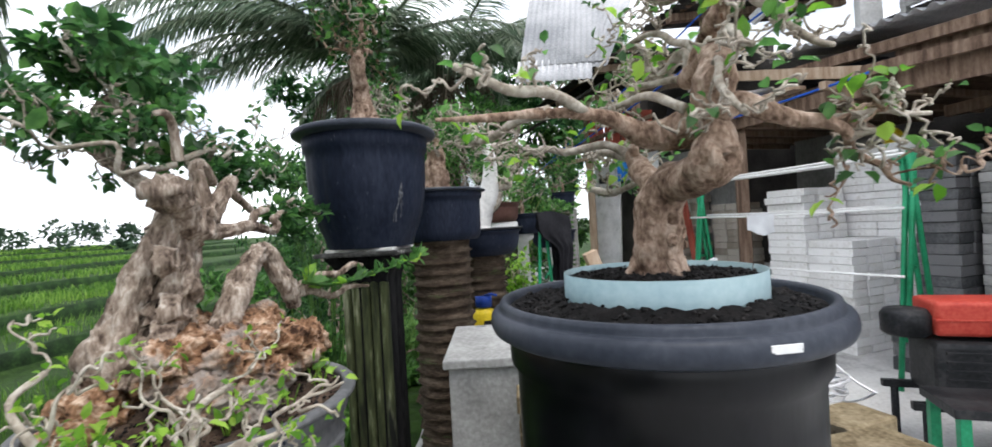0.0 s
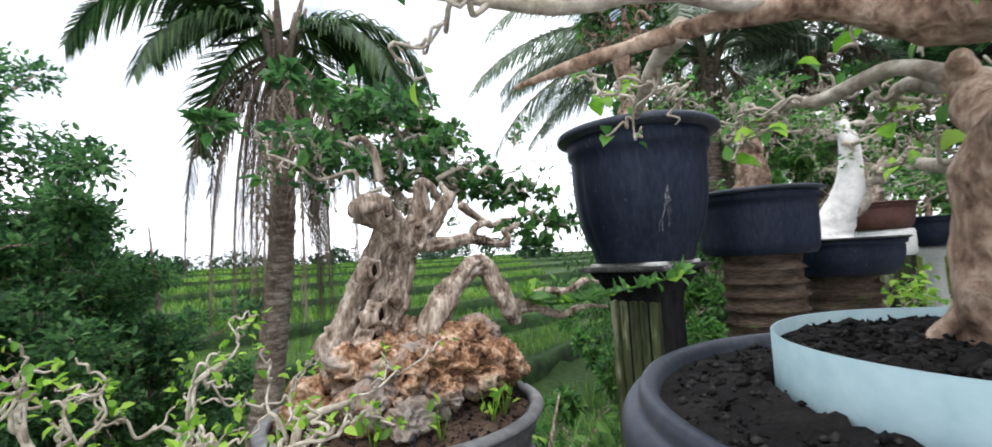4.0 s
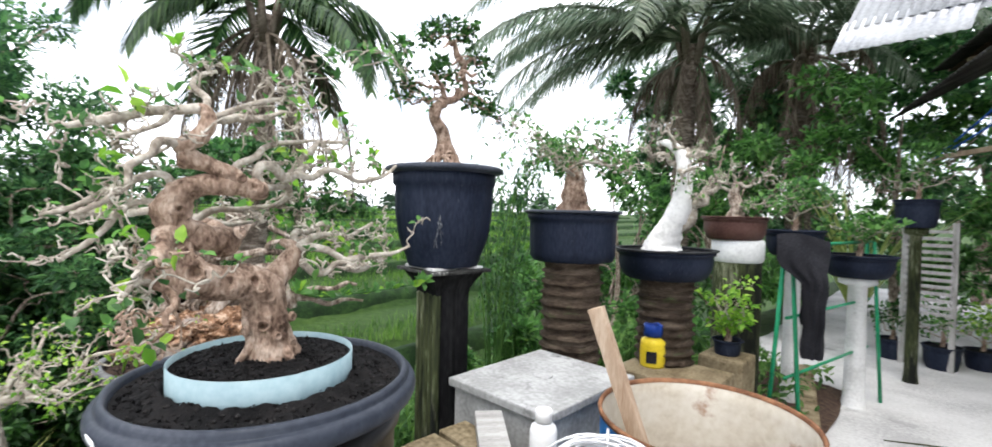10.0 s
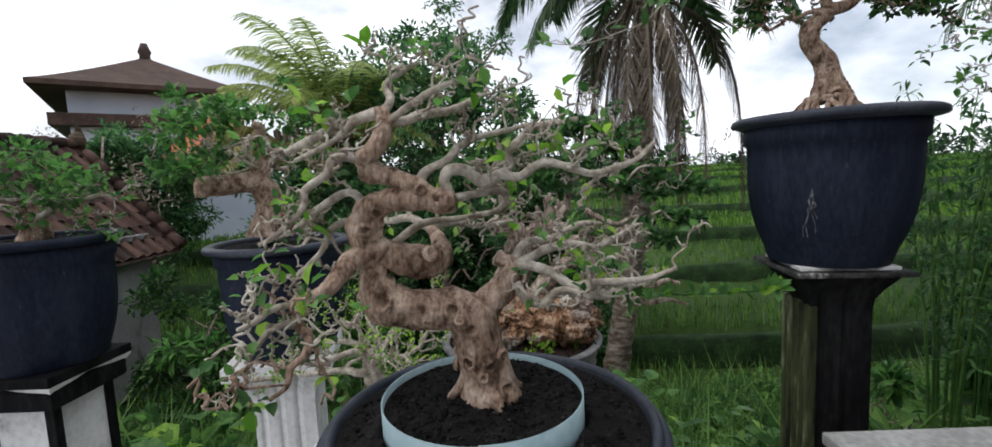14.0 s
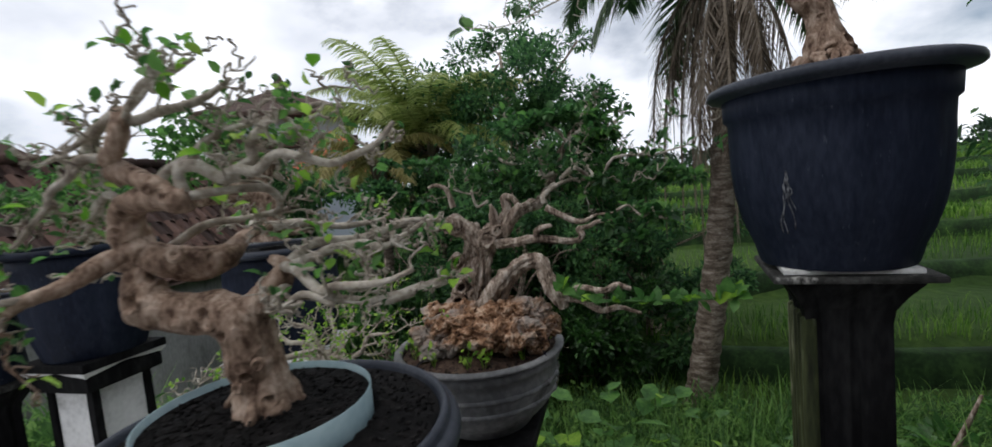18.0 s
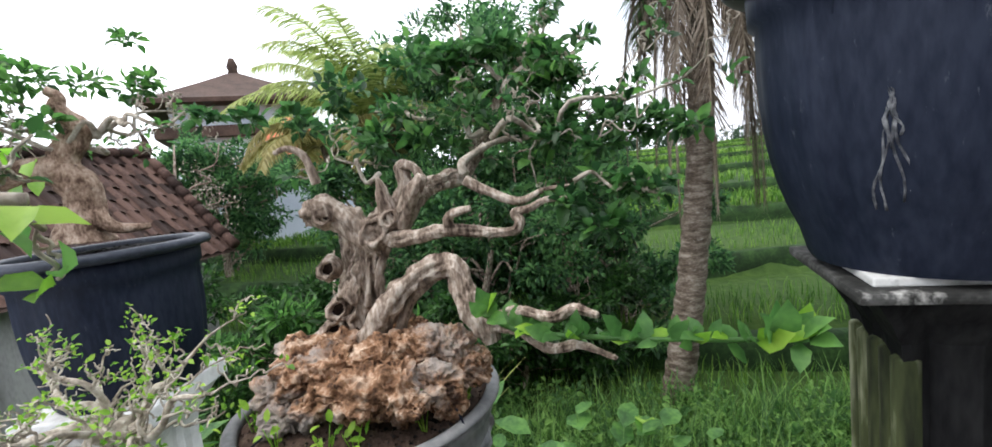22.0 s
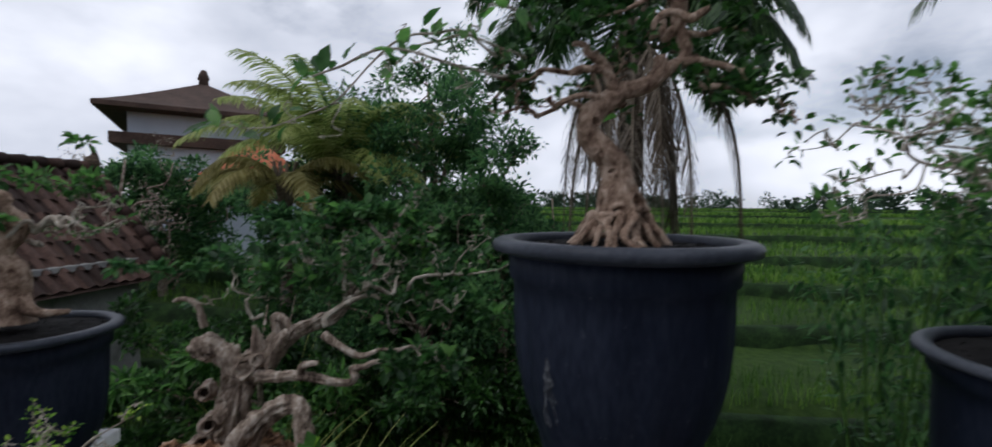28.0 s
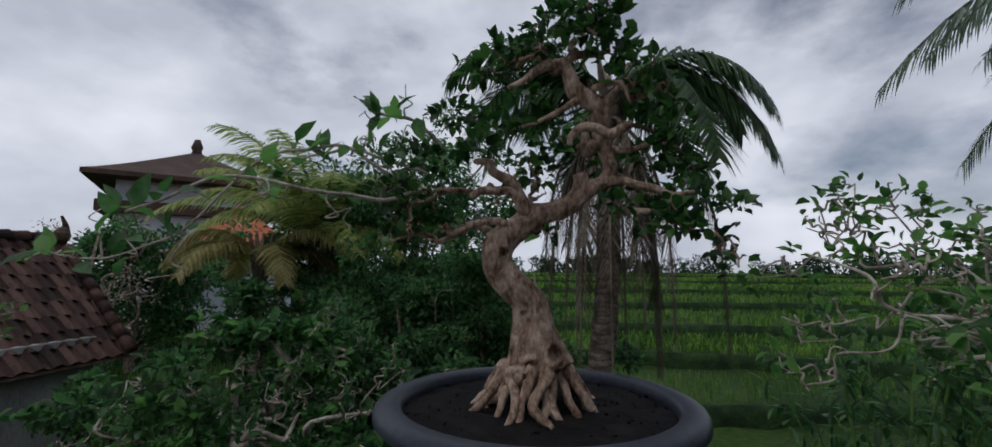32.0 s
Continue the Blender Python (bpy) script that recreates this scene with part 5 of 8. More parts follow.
    bough([(-0.005, 0.074, 0.32, 0.033), (0.005, 0.025, 0.317, 0.031), (0.015, -0.012, 0.354, 0.029), (0.02, -0.05, 0.371, 0.036), (0.025, -0.084, 0.368, 0.027)], "stub", "broken hollow stub")
    bough([(0.0, 0.084, 0.332, 0.023), (0.005, 0.074, 0.37, 0.018), (0.005, 0.071, 0.407, 0.01), (0.005, 0.064, 0.426, 0.005)], "stub", "splintered dead stub")
    bough([(0.0, 0.097, 0.331, 0.021), (0.01, 0.123, 0.371, 0.018), (0.015, 0.146, 0.401, 0.016), (0.02, 0.161, 0.418, 0.01)], "stub", "broken stub")
    bough([(0.005, 0.081, 0.302, 0.019), (0.02, 0.133, 0.306, 0.015), (0.03, 0.205, 0.314, 0.013), (0.03, 0.275, 0.304, 0.01), (0.025, 0.323, 0.301, 0.01), (0.025, 0.337, 0.318, 0.01), (0.02, 0.33, 0.334, 0.009), (0.02, 0.357, 0.34, 0.007), (0.015, 0.383, 0.351, 0.006), (0.015, 0.425, 0.352, 0.003)], "branch")
    bough([(-0.02, 0.094, 0.366, 0.02), (-0.025, 0.111, 0.401, 0.018), (-0.025, 0.104, 0.439, 0.013), (-0.02, 0.13, 0.44, 0.009), (-0.02, 0.153, 0.406, 0.009)], "branch")
    bough([(-0.03, 0.231, 0.401, 0.012), (-0.025, 0.273, 0.376, 0.01), (-0.025, 0.331, 0.351, 0.008), (-0.03, 0.38, 0.367, 0.005), (-0.03, 0.439, 0.372, 0.002)], "branch")
    bough([(0.03, 0.206, 0.317, 0.01), (0.035, 0.208, 0.337, 0.01), (0.04, 0.225, 0.347, 0.009), (0.045, 0.253, 0.352, 0.006)], "branch")
    bough([(0.038, -0.043, 0.426, 0.0092), (0.041, -0.051, 0.462, 0.0078), (0.044, -0.062, 0.486, 0.0068), (0.05, -0.085, 0.498, 0.006), (0.052, -0.112, 0.492, 0.0045)], "branch")
    bough([(0.07, 0.26, 0.15, 0.018), (0.095, 0.3, 0.165, 0.013), (0.13, 0.34, 0.185, 0.01), (0.155, 0.39, 0.18, 0.009), (0.18, 0.425, 0.2, 0.008), (0.2, 0.46, 0.195, 0.005)], "branch", "pale cut root branch")
    bough([(0.075, 0.265, 0.15, 0.015), (0.11, 0.33, 0.145, 0.01), (0.14, 0.38, 0.125, 0.009), (0.17, 0.43, 0.14, 0.007), (0.21, 0.48, 0.135, 0.004)], "branch", "pale cut root branch")
    bough([(0.016, 0.0, 0.364, 0.028), (-0.02, -0.015, 0.291, 0.026), (-0.045, -0.04, 0.224, 0.028), (-0.055, -0.065, 0.155, 0.034), (-0.062, -0.08, 0.11, 0.046), (-0.065, -0.085, 0.06, 0.05)], "root", "smooth pale buttress root")
    tips = []
    for a, b, r in (((-0.060, 0.224, 0.411), (-0.254, 0.409, 0.524), 0.010), ((-0.224, 0.272, 0.525), (-0.300, -0.031, 0.618), 0.010), ((-0.304, 0.284, 0.601), (-0.300, 0.457, 0.673), 0.009), ((-0.320, 0.295, 0.617), (-0.280, 0.102, 0.702), 0.009), ((-0.320, 0.322, 0.644), (-0.420, 0.326, 0.716), 0.007), ((-0.156, 0.269, 0.484), (-0.206, 0.638, 0.556), 0.008), ((-0.160, 0.249, 0.470), (-0.396, 0.186, 0.549), 0.008), ((0.010, 0.440, 0.380), (0.020, 0.560, 0.360), 0.005), ((-0.072, 0.037, 0.434), (-0.224, -0.135, 0.525), 0.006), ((-0.310, 0.322, 0.672), (-0.320, 0.403, 0.752), 0.006), ((-0.208, 0.263, 0.511), (-0.344, 0.410, 0.522), 0.008)):
        w = Soup()
        limb(w, a, b, r, rng, 5, 2, 0.14, tips, 0.42, 7, lift=0.25)
        w.object("branch", twig_grey, ob)
    lv = leaves_at(tips, 7, 0.028, rng, 0.03, 0.6, 0.6, 0.6)
    bright = leaves_at(tips, 3, 0.04, rng, 0.03, 0.16, 0.6, 0.6)
    for c, r, k in (((-0.32, 0.171, 0.707), 0.064, 150), ((-0.32, 0.268, 0.714), 0.07, 170), ((-0.32, 0.387, 0.674), 0.059, 130), ((-0.32, 0.147, 0.651), 0.047, 80), ((-0.32, 0.104, 0.695), 0.047, 80), ((-0.318, 0.426, 0.615), 0.047, 80), ((-0.307, 0.349, 0.604), 0.053, 90), ((-0.226, 0.42, 0.517), 0.053, 100), ((-0.177, 0.513, 0.493), 0.064, 130), ((-0.126, 0.595, 0.476), 0.059, 110), ((-0.072, 0.655, 0.457), 0.041, 60)):
        leaf_clump(lv, c, r, k, 0.028, rng, 0.42, 0.6)
        leaf_clump(bright, c, r * 1.1, k // 11, 0.045, rng, 0.5, 0.6)
    for c, r, k in (((-0.167, 0.405, 0.468), 0.059, 100), ((-0.132, 0.495, 0.441), 0.053, 90), ((-0.288, 0.014, 0.575), 0.053, 90), ((-0.219, -0.027, 0.529), 0.047, 70), ((-0.221, 0.095, 0.513), 0.047, 70), ((-0.202, 0.307, 0.497), 0.053, 80), ((-0.01, 0.425, 0.342), 0.047, 60), ((0.01, 0.488, 0.291), 0.053, 80), ((0.0, 0.528, 0.364), 0.047, 60), ((-0.268, -0.234, 0.576), 0.047, 70), ((-0.193, 0.174, 0.473), 0.035, 40)):
        leaf_clump(lv, c, r, k, 0.028, rng, 0.42, 0.6)
        leaf_clump(bright, c, r * 1.1, k // 11, 0.045, rng, 0.5, 0.6)
    for c, r, k in (((0.0, 0.02, 0.60), 0.07, 60), ((-0.16, 0.0, 0.5), 0.06, 50), ((-0.2, 0.2, 0.55), 0.09, 90), ((-0.12, 0.12, 0.66), 0.08, 80)):
        leaf_clump(lv, c, r, k, 0.028, rng, 0.42, 0.6)
    for x, y, z, r in ((0.069, -0.234, 0.571, 0.0224), (0.038, -0.166, 0.563, 0.0252), (0.006, -0.095, 0.563, 0.025), (-0.03, -0.015, 0.577, 0.028)):
        leaf_clump(lv, (x, y, z), r * 1.2, 45, 0.028, rng, 0.42, 0.6)
    foliage(lv, leaf_pad, ob, "dark green leaf pads")
    foliage(bright, leaf_mid, ob, "fresh bright green shoots")
    rows = spline([(0.110, 0.271, 0.176, 0.005), (0.150, 0.344, 0.157, 0.005), (0.200, 0.443, 0.164, 0.004), (0.260, 0.562, 0.178, 0.003), (0.305, 0.643, 0.193, 0.003), (0.320, 0.680, 0.200, 0.002)], 8)
    w = Soup()
    w.tube(rows, 6)
    shoot = w.object("leafy_shoot", leaf_mid, ob, "long shoot of broad green leaves")
    for i in range(60):
        t = (i / 59) ** 0.9
        big = 1.25 if t < 0.15 or t > 0.78 else 0.85
        p = Vector(rows[min(len(rows) - 1, int(t * (len(rows) - 1)))][:3]) + unit(rng) * 0.005
        ln = rng.uniform(0.035, 0.058) * big * (1.1 - 0.35 * t)
        g = Soup()
        g.leaf(p, (unit(rng) * 0.8 + Vector((0.25, 0.1, 0.55))).normalized(), Vector((0.8, 0.1, 0.7)) + unit(rng) * 0.5, ln, ln * 0.6, 0.10)
        g.object("leaf", leaf_mid if i % 5 else leaf_lime, shoot)
    rock = thing("coral_rock", (-0.545, 0.852, 1.023), "heap of pitted tan coral rock at the foot of the bonsai", "rock")
    rock_mass(rng, [((0.115, -0.132, 0.058), 0.90), ((0.115, -0.074, 0.091), 1.00), ((0.115, -0.011, 0.100), 1.10), ((0.155, 0.055, 0.081), 1.00), ((0.165, -0.024, 0.056), 0.80), ((0.165, -0.088, 0.036), 0.70), ((0.155, 0.122, 0.078), 1.00), ((0.175, 0.161, 0.065), 0.60), ((0.105, 0.070, 0.109), 0.90), ((0.065, 0.161, 0.117), 0.95), ((0.055, 0.205, 0.110), 0.80), ((0.105, 0.180, 0.074), 0.90), ((0.065, 0.114, 0.119), 0.80), ((0.055, 0.223, 0.073), 0.80), ((0.115, 0.202, 0.044), 0.60), ((0.055, -0.099, 0.103), 1.00), ((0.035, -0.020, 0.091), 1.20), ((-0.025, 0.062, 0.114), 1.20), ((-0.065, -0.118, 0.025), 1.30), ((-0.085, 0.084, 0.049), 1.20)], 0.049, coral_rock, rock)
    for a, b in (((-0.50, 0.92, 1.165), (-0.30, 0.70, 1.015)), ((-0.44, 1.03, 1.135), (-0.40, 1.09, 1.025))):
        wire = thing("guy_wire", (0, 0, 0), "thin dark wire tied across the roots of the bonsai", "wire")
        w = Soup()
        w.tube([(*a, 0.0016), *[((a[0] + b[0]) / 2, (a[1] + b[1]) / 2, (a[2] + b[2]) / 2 - 0.002, 0.0016)], (*b, 0.0016)], 6)
        w.object("strand", black_plastic, wire)


def bonsai_simple(loc, label, trunk, arms, leaves, seed, bark=None, leaf=None, turn=0.0, leaf_len=0.03, keep=0.5, per_tip=5, twig=None, lump=0.16, depth=2, clumps=(), clump_count=80, bend=0.12):
    rng = random.Random(seed)
    ob = bonsai("bonsai_tree", loc, label, turn)
    trunk_tube(trunk, 28, lump * 1.4, 22, 9, min(0.2, lump)).object("trunk", bark or bark_tan, ob)
    tips = []
    for a, b, r in arms:
        w = Soup()
        limb(w, a, b, r, rng, 6, depth, bend, tips, 0.45, 7)
        w.object("branch", twig or twig_grey, ob)
    lv = leaves_at(tips, per_tip, leaf_len, rng, leaf_len * 1.2, keep)
    for c, r in clumps:
        leaf_clump(lv, c, r, clump_count, leaf_len, rng, 0.45, 0.6)
    foliage(lv, leaf or leaf_mid, ob, leaves)
    return ob


# wide pot with rolled rim, on a low black stand
square_pedestal((0.284, 0.788, 0), 0.46, 0.648, pedestal_black, cap_worn, "low black cement pedestal under the wide pot")
pot_wide = round_pot((0.284, 0.788, 0.648), 0.272, 0.547, 0.200, "wide black plastic pot with a rolled grey rim", body_mat=jet_plastic, rolled=True, lip=0.03, flutes=20, soil_drop=0.014, mound=0.010, flute_depth=0.012, ridge=(0.008, -0.012, 0.158), fine_soil=True)
bm = bmesh.new()
box(bm, -0.019, 0.019, -0.001, 0.001, -0.005, 0.005)
bm.transform(pose(0.055, -0.2665, 0.518, 8, 0, 7))
part("price_tag", bm, white_plastic, pot_wide, "plain white sticker", smooth=False)
ring_strip((0.292, 0.776, 1.188), 0.154, 0.045, turquoise, "pale turquoise plastic strip bent into a ring")
bonsai_crooked()

# tall pot on the black pedestal
stand = square_pedestal((-0.452, 1.808, 0), 0.315, 1.252, pedestal_black, cap_worn, "black cement pedestal with a mossy fluted side and chipped white cap", turn=-7, flutes=4, neck=0.55, cap=0.016)
for k in range(5):
    bm = bmesh.new()
    lathe(bm, [(0.004, 0.09), (0.017, 0.10), (0.0165, 0.5), (0.017, 1.135), (0.004, 1.145)], 10, lambda q, z, a: q * (1 + 0.10 * noise.noise((z * 9, a, k))))
    bm.transform(Matrix.Translation((-0.071 + 0.0355 * k, -0.076, 0)))
    part("flute", bm, pedestal_moss, stand, "mossy pale flute")
bm = bmesh.new()
for v in box(bm, -0.125, 0.13, -0.13, 0.125, 1.252, 1.2635, 0.003):
    v.co += Vector((noise.noise(v.co * 11), noise.noise(v.co * 11 + Vector((5, 0, 0))), 0)) * 0.008
part("top_slab", bm, slab_white, stand, "thin chipped white slab", smooth=False)
pot_tall = round_pot((-0.450, 1.805, 1.2635), 0.265, 0.4375, 0.160, "tall ribbed black plastic pot scuffed with white paint", flutes=18, flute_depth=0.03, lip=0.036)
bonsai_rooted()
for spread, ln in ((-0.024, 0.09), (-0.015, 0.105), (-0.003, 0.06), (0.003, 0.035), (0.006, 0.11), (0.015, 0.085), (0.008, 0.04), (-0.005, 0.05)):
    scuff, rows = Soup(), []
    for i in range(10):
        t = i / 9
        a = radians(-44) + (spread * t ** 0.8 + 0.003 * math.sin(9 * t + spread * 90)) / 0.2
        z = 0.235 - abs(spread) * 1.8 - ln * t * 1.15
        u = (z / 0.443 - 0.10) / 0.70
        q = 0.1696 + (0.2194 - 0.1696) * (1 - (1 - u) ** 3.0) + 0.0004
        q *= 1 - 0.03 * (1 - abs(math.sin(a * 9)) ** 0.35)
        rows.append((q * math.cos(a), q * math.sin(a), z, (0.0009 + 0.0024 * abs(noise.noise((t * 5, spread * 300, 1)))) * min(1.0, 0.2 + 4 * t)))
    scuff.tube(rows, 5)
    scuff.object("paint_scuff", scuff_white, pot_tall, "white scratched paint drip")

# rock bonsai in the grey bowl
square_pedestal((-0.525, 0.855, 0), 0.36, 0.80, pedestal_black, pedestal_black, "black cement pedestal under the grey bowl")
round_pot((-0.515, 0.858, 0.80), 0.262, 0.237, 0.150, "shallow grey cement bowl with dirty stains", flutes=2, flute_depth=0.0, rim_mat=bowl_grey, body_mat=bowl_grey, lip=0.016, soil_material=soil_brown, soil_drop=0.022, mound=0.055, fine_soil=True, bands=True)
bonsai_driftwood()

# pot on the ringed palm log
palm_log_stand((-0.27, 2.55, 0), 0.155, 1.255, "ringed old palm log stand with moss")
round_pot((-0.282, 2.568, 1.255), 0.264, 0.27, 0.215, "round black plastic basin pot", flutes=24, flute_depth=0.008, lip=0.022)
bonsai_simple((-0.282, 2.568, 1.505), "stout tan bonsai with a wide sparse crown", [(0, 0, -0.01, 0.115), (0, 0, 0.03, 0.085), (0.01, -0.01, 0.09, 0.066), (0.0, 0.01, 0.17, 0.056), (0.01, 0.0, 0.24, 0.048), (0.0, 0.0, 0.30, 0.03)],
              [((0, 0, 0.22), (0.05, -0.25, 0.29), 0.013), ((0, 0, 0.24), (-0.10, 0.34, 0.32), 0.013), ((0, 0, 0.26), (0.24, 0.05, 0.28), 0.012), ((0, 0, 0.26), (-0.24, -0.06, 0.34), 0.013), ((0, 0, 0.28), (0.05, -0.06, 0.42), 0.011), ((0, 0, 0.25), (0.2, -0.22, 0.26), 0.009), ((0, 0, 0.28), (0.1, 0.2, 0.42), 0.012), ((0, 0, 0.25), (0.30, 0.26, 0.28), 0.009), ((-0.05, -0.02, 0.30), (-0.32, -0.16, 0.45), 0.006), ((0, -0.05, 0.28), (-0.20, -0.30, 0.42), 0.006), ((0, 0, 0.30), (-0.30, 0.04, 0.45), 0.006)], "sparse fresh green leaves", 41, leaf_len=0.026, keep=0.6, per_tip=5, clumps=(((0.05, -0.22, 0.34), 0.10), ((0.0, 0.26, 0.38), 0.13), ((-0.16, 0.05, 0.40), 0.10), ((0.1, 0.05, 0.46), 0.12), ((0.22, 0.1, 0.34), 0.11), ((-0.30, -0.15, 0.43), 0.07), ((-0.28, 0.03, 0.44), 0.07)), clump_count=45)

# shallow pot with the limewashed trunk
palm_log_stand((-0.08, 3.30, 0), 0.165, 1.12, "old palm log stand under the shallow pot")
round_pot((-0.092, 3.302, 1.12), 0.312, 0.185, 0.235, "wide shallow dark pot", flutes=2, flute_depth=0.0, lip=0.018, rim_mat=oily_steel)
bonsai_simple((-0.04, 3.30, 1.29), "bonsai with a thick limewashed white trunk", [(-0.07, 0, -0.01, 0.135), (-0.06, 0, 0.05, 0.105), (-0.02, 0, 0.14, 0.082), (0.03, 0, 0.25, 0.070), (0.05, 0.0, 0.37, 0.055), (0.055, 0, 0.49, 0.046), (0.03, 0, 0.60, 0.036), (-0.05, 0, 0.67, 0.024), (-0.13, 0.02, 0.68, 0.014)],
              [((0.04, 0, 0.55), (-0.24, 0, 0.66), 0.02), ((0.04, 0, 0.56), (0.28, 0.0, 0.62), 0.02), ((0.04, 0, 0.5), (0.24, -0.2, 0.46), 0.018), ((0.04, 0, 0.58), (0, 0.3, 0.66), 0.018), ((0.03, 0, 0.6), (0.0, -0.2, 0.74), 0.016), ((0.03, 0, 0.16), (0.22, 0.05, 0.40), 0.055), ((0.2, 0.03, 0.36), (0.34, -0.1, 0.44), 0.016)], "sparse pale green leaves", 43, bark=white_bark, lump=0.05, leaf_len=0.03, keep=0.35, per_tip=3)

# brown oval pot on a pale stone column and black pots behind
stone_column = thing("stone_column", (0.05, 4.22, 0), "mossy stone column with a pale top", "plant stand")
bm = bmesh.new()
lathe(bm, [(0.17, 0), (0.165, 0.4), (0.17, 0.9), (0.165, 1.18)], 32, lambda q, z, a: q * (1 + 0.05 * noise.noise((4 * math.cos(a), 4 * math.sin(a), z * 6))))
part("shaft", bm, pedestal_moss, stone_column)
bm = bmesh.new()
lathe(bm, [(0.165, 1.18), (0.18, 1.2), (0.18, 1.33), (0.17, 1.345), (0.001, 1.345)], 32)
part("cap", bm, pedestal_white, stone_column, "pale weathered cap")
round_pot((0.03, 4.2, 1.345), 0.235, 0.17, 0.18, "small brown glazed clay pot", flutes=2, flute_depth=0, lip=0.014, rim_mat=brown_clay, body_mat=brown_clay, group="small pots in the yard")
bonsai_simple((0.03, 4.2, 1.50), "small pale bonsai with bare twigs in the brown pot", [(0, 0, -0.01, 0.07), (0.02, 0, 0.08, 0.05), (-0.01, 0, 0.18, 0.04), (0.02, 0, 0.28, 0.025)],
              [((0, 0, 0.2), (-0.25, 0.0, 0.3), 0.015), ((0, 0, 0.22), (0.26, 0, 0.3), 0.015), ((0, 0, 0.25), (0, -0.1, 0.45), 0.012), ((0, 0, 0.1), (0.22, -0.1, 0.1), 0.012)], "few pale green leaves", 47, bark=bark_grey, keep=0.35, per_tip=3)

# pot on the white fluted pedestal, and the two further along
square_pedestal((-0.785, -0.06, 0), 0.37, 0.93, pedestal_white, pedestal_white, "white fluted cement pedestal with a stepped capital", flutes=6, neck=0.6, turn=12, cap=0.05)
round_pot((-0.803, -0.06, 0.93), 0.263, 0.425, 0.18, "ribbed black plastic pot with a grey rim", flutes=18, flute_depth=0.03)
blunt_rng = random.Random(53)
blunt = bonsai("bonsai_tree", (-0.803, -0.06, 1.335), "thick tan bonsai with a blunt sideways limb")
wood = trunk_tube([(0.031, -0.027, 0.042, 0.078), (0.029, -0.025, 0.078, 0.0644), (0.02, -0.018, 0.126, 0.049), (0.017, -0.016, 0.172, 0.0489), (0.025, -0.022, 0.209, 0.0488), (0.041, -0.036, 0.239, 0.0438), (0.058, -0.052, 0.251, 0.0371)], 32, 0.14, 20, 9, 0.05)
wood.tube(spline([(0.027, -0.024, 0.218, 0.0438), (0.05, -0.045, 0.243, 0.0405), (0.083, -0.074, 0.248, 0.0371), (0.124, -0.11, 0.241, 0.0372), (0.163, -0.145, 0.242, 0.0373), (0.193, -0.171, 0.235, 0.034), (0.201, -0.179, 0.235, 0.0204)], 7), 24, 0.10, 16)
wood.tube(spline([(0.043, -0.038, 0.251, 0.0337), (0.031, -0.027, 0.295, 0.037), (0.012, -0.011, 0.332, 0.0354), (0.005, -0.005, 0.365, 0.0304), (0.021, -0.019, 0.392, 0.0253), (0.031, -0.028, 0.419, 0.022), (0.025, -0.022, 0.446, 0.0169), (0.044, -0.039, 0.464, 0.0118)], 7), 20, 0.16, 24)
wood.tube(spline([(0.024, 0.019, 0.121, 0.0266), (0.023, 0.047, 0.086, 0.0214), (-0.001, 0.081, 0.067, 0.0148), (-0.046, 0.121, 0.066, 0.0083)], 6), 12, 0.2, 30)
knots(wood, [((0.035, -0.03, 0.195), (1, 0.6, 0.2), 0.016)])
wood.object("trunk", bark_tan, blunt)
blunt_tips = []
for a, b, r in (((-0.02, 0.03, 0.34), (0.02, -0.36, 0.36), 0.010), ((-0.02, 0.03, 0.34), (-0.06, 0.28, 0.36), 0.010), ((-0.02, 0.03, 0.33), (0.25, -0.1, 0.38), 0.009), ((-0.02, 0.03, 0.34), (-0.26, 0.05, 0.42), 0.009), ((0.0, 0.05, 0.3), (0.0, -0.2, 0.30), 0.009)):
    wood = Soup()
    limb(wood, a, b, r, blunt_rng, 5, 2, 0.16, blunt_tips, 0.4, 7)
    wood.object("branch", twig_grey, blunt)
blunt_leaves = leaves_at(blunt_tips, 4, 0.03, blunt_rng, 0.03, 0.4)
for x, y, z, r in ((0.298, -0.131, 0.446, 0.0739), (0.147, -0.264, 0.427, 0.0816), (0.152, -0.135, 0.467, 0.0876), (0.015, -0.147, 0.517, 0.0813), (0.186, -0.031, 0.509, 0.0685), (-0.162, 0.01, 0.486, 0.0595), (-0.201, 0.045, 0.522, 0.0435), (-0.211, -0.014, 0.655, 0.0365), (0.329, -0.158, 0.294, 0.0591), (0.28, -0.115, 0.301, 0.0587), (0.238, -0.078, 0.326, 0.0487), (0.076, -0.001, 0.376, 0.0398), (0.219, -0.194, 0.537, 0.0469), (-0.101, -0.071, 0.513, 0.0546)):
    leaf_clump(blunt_leaves, (x, y, z), r * 1.3, int(14000 * r * r) + 10, 0.034, blunt_rng, 0.5, 0.62)
foliage(blunt_leaves, leaf_mid, blunt, "green leaves on thin twigs")

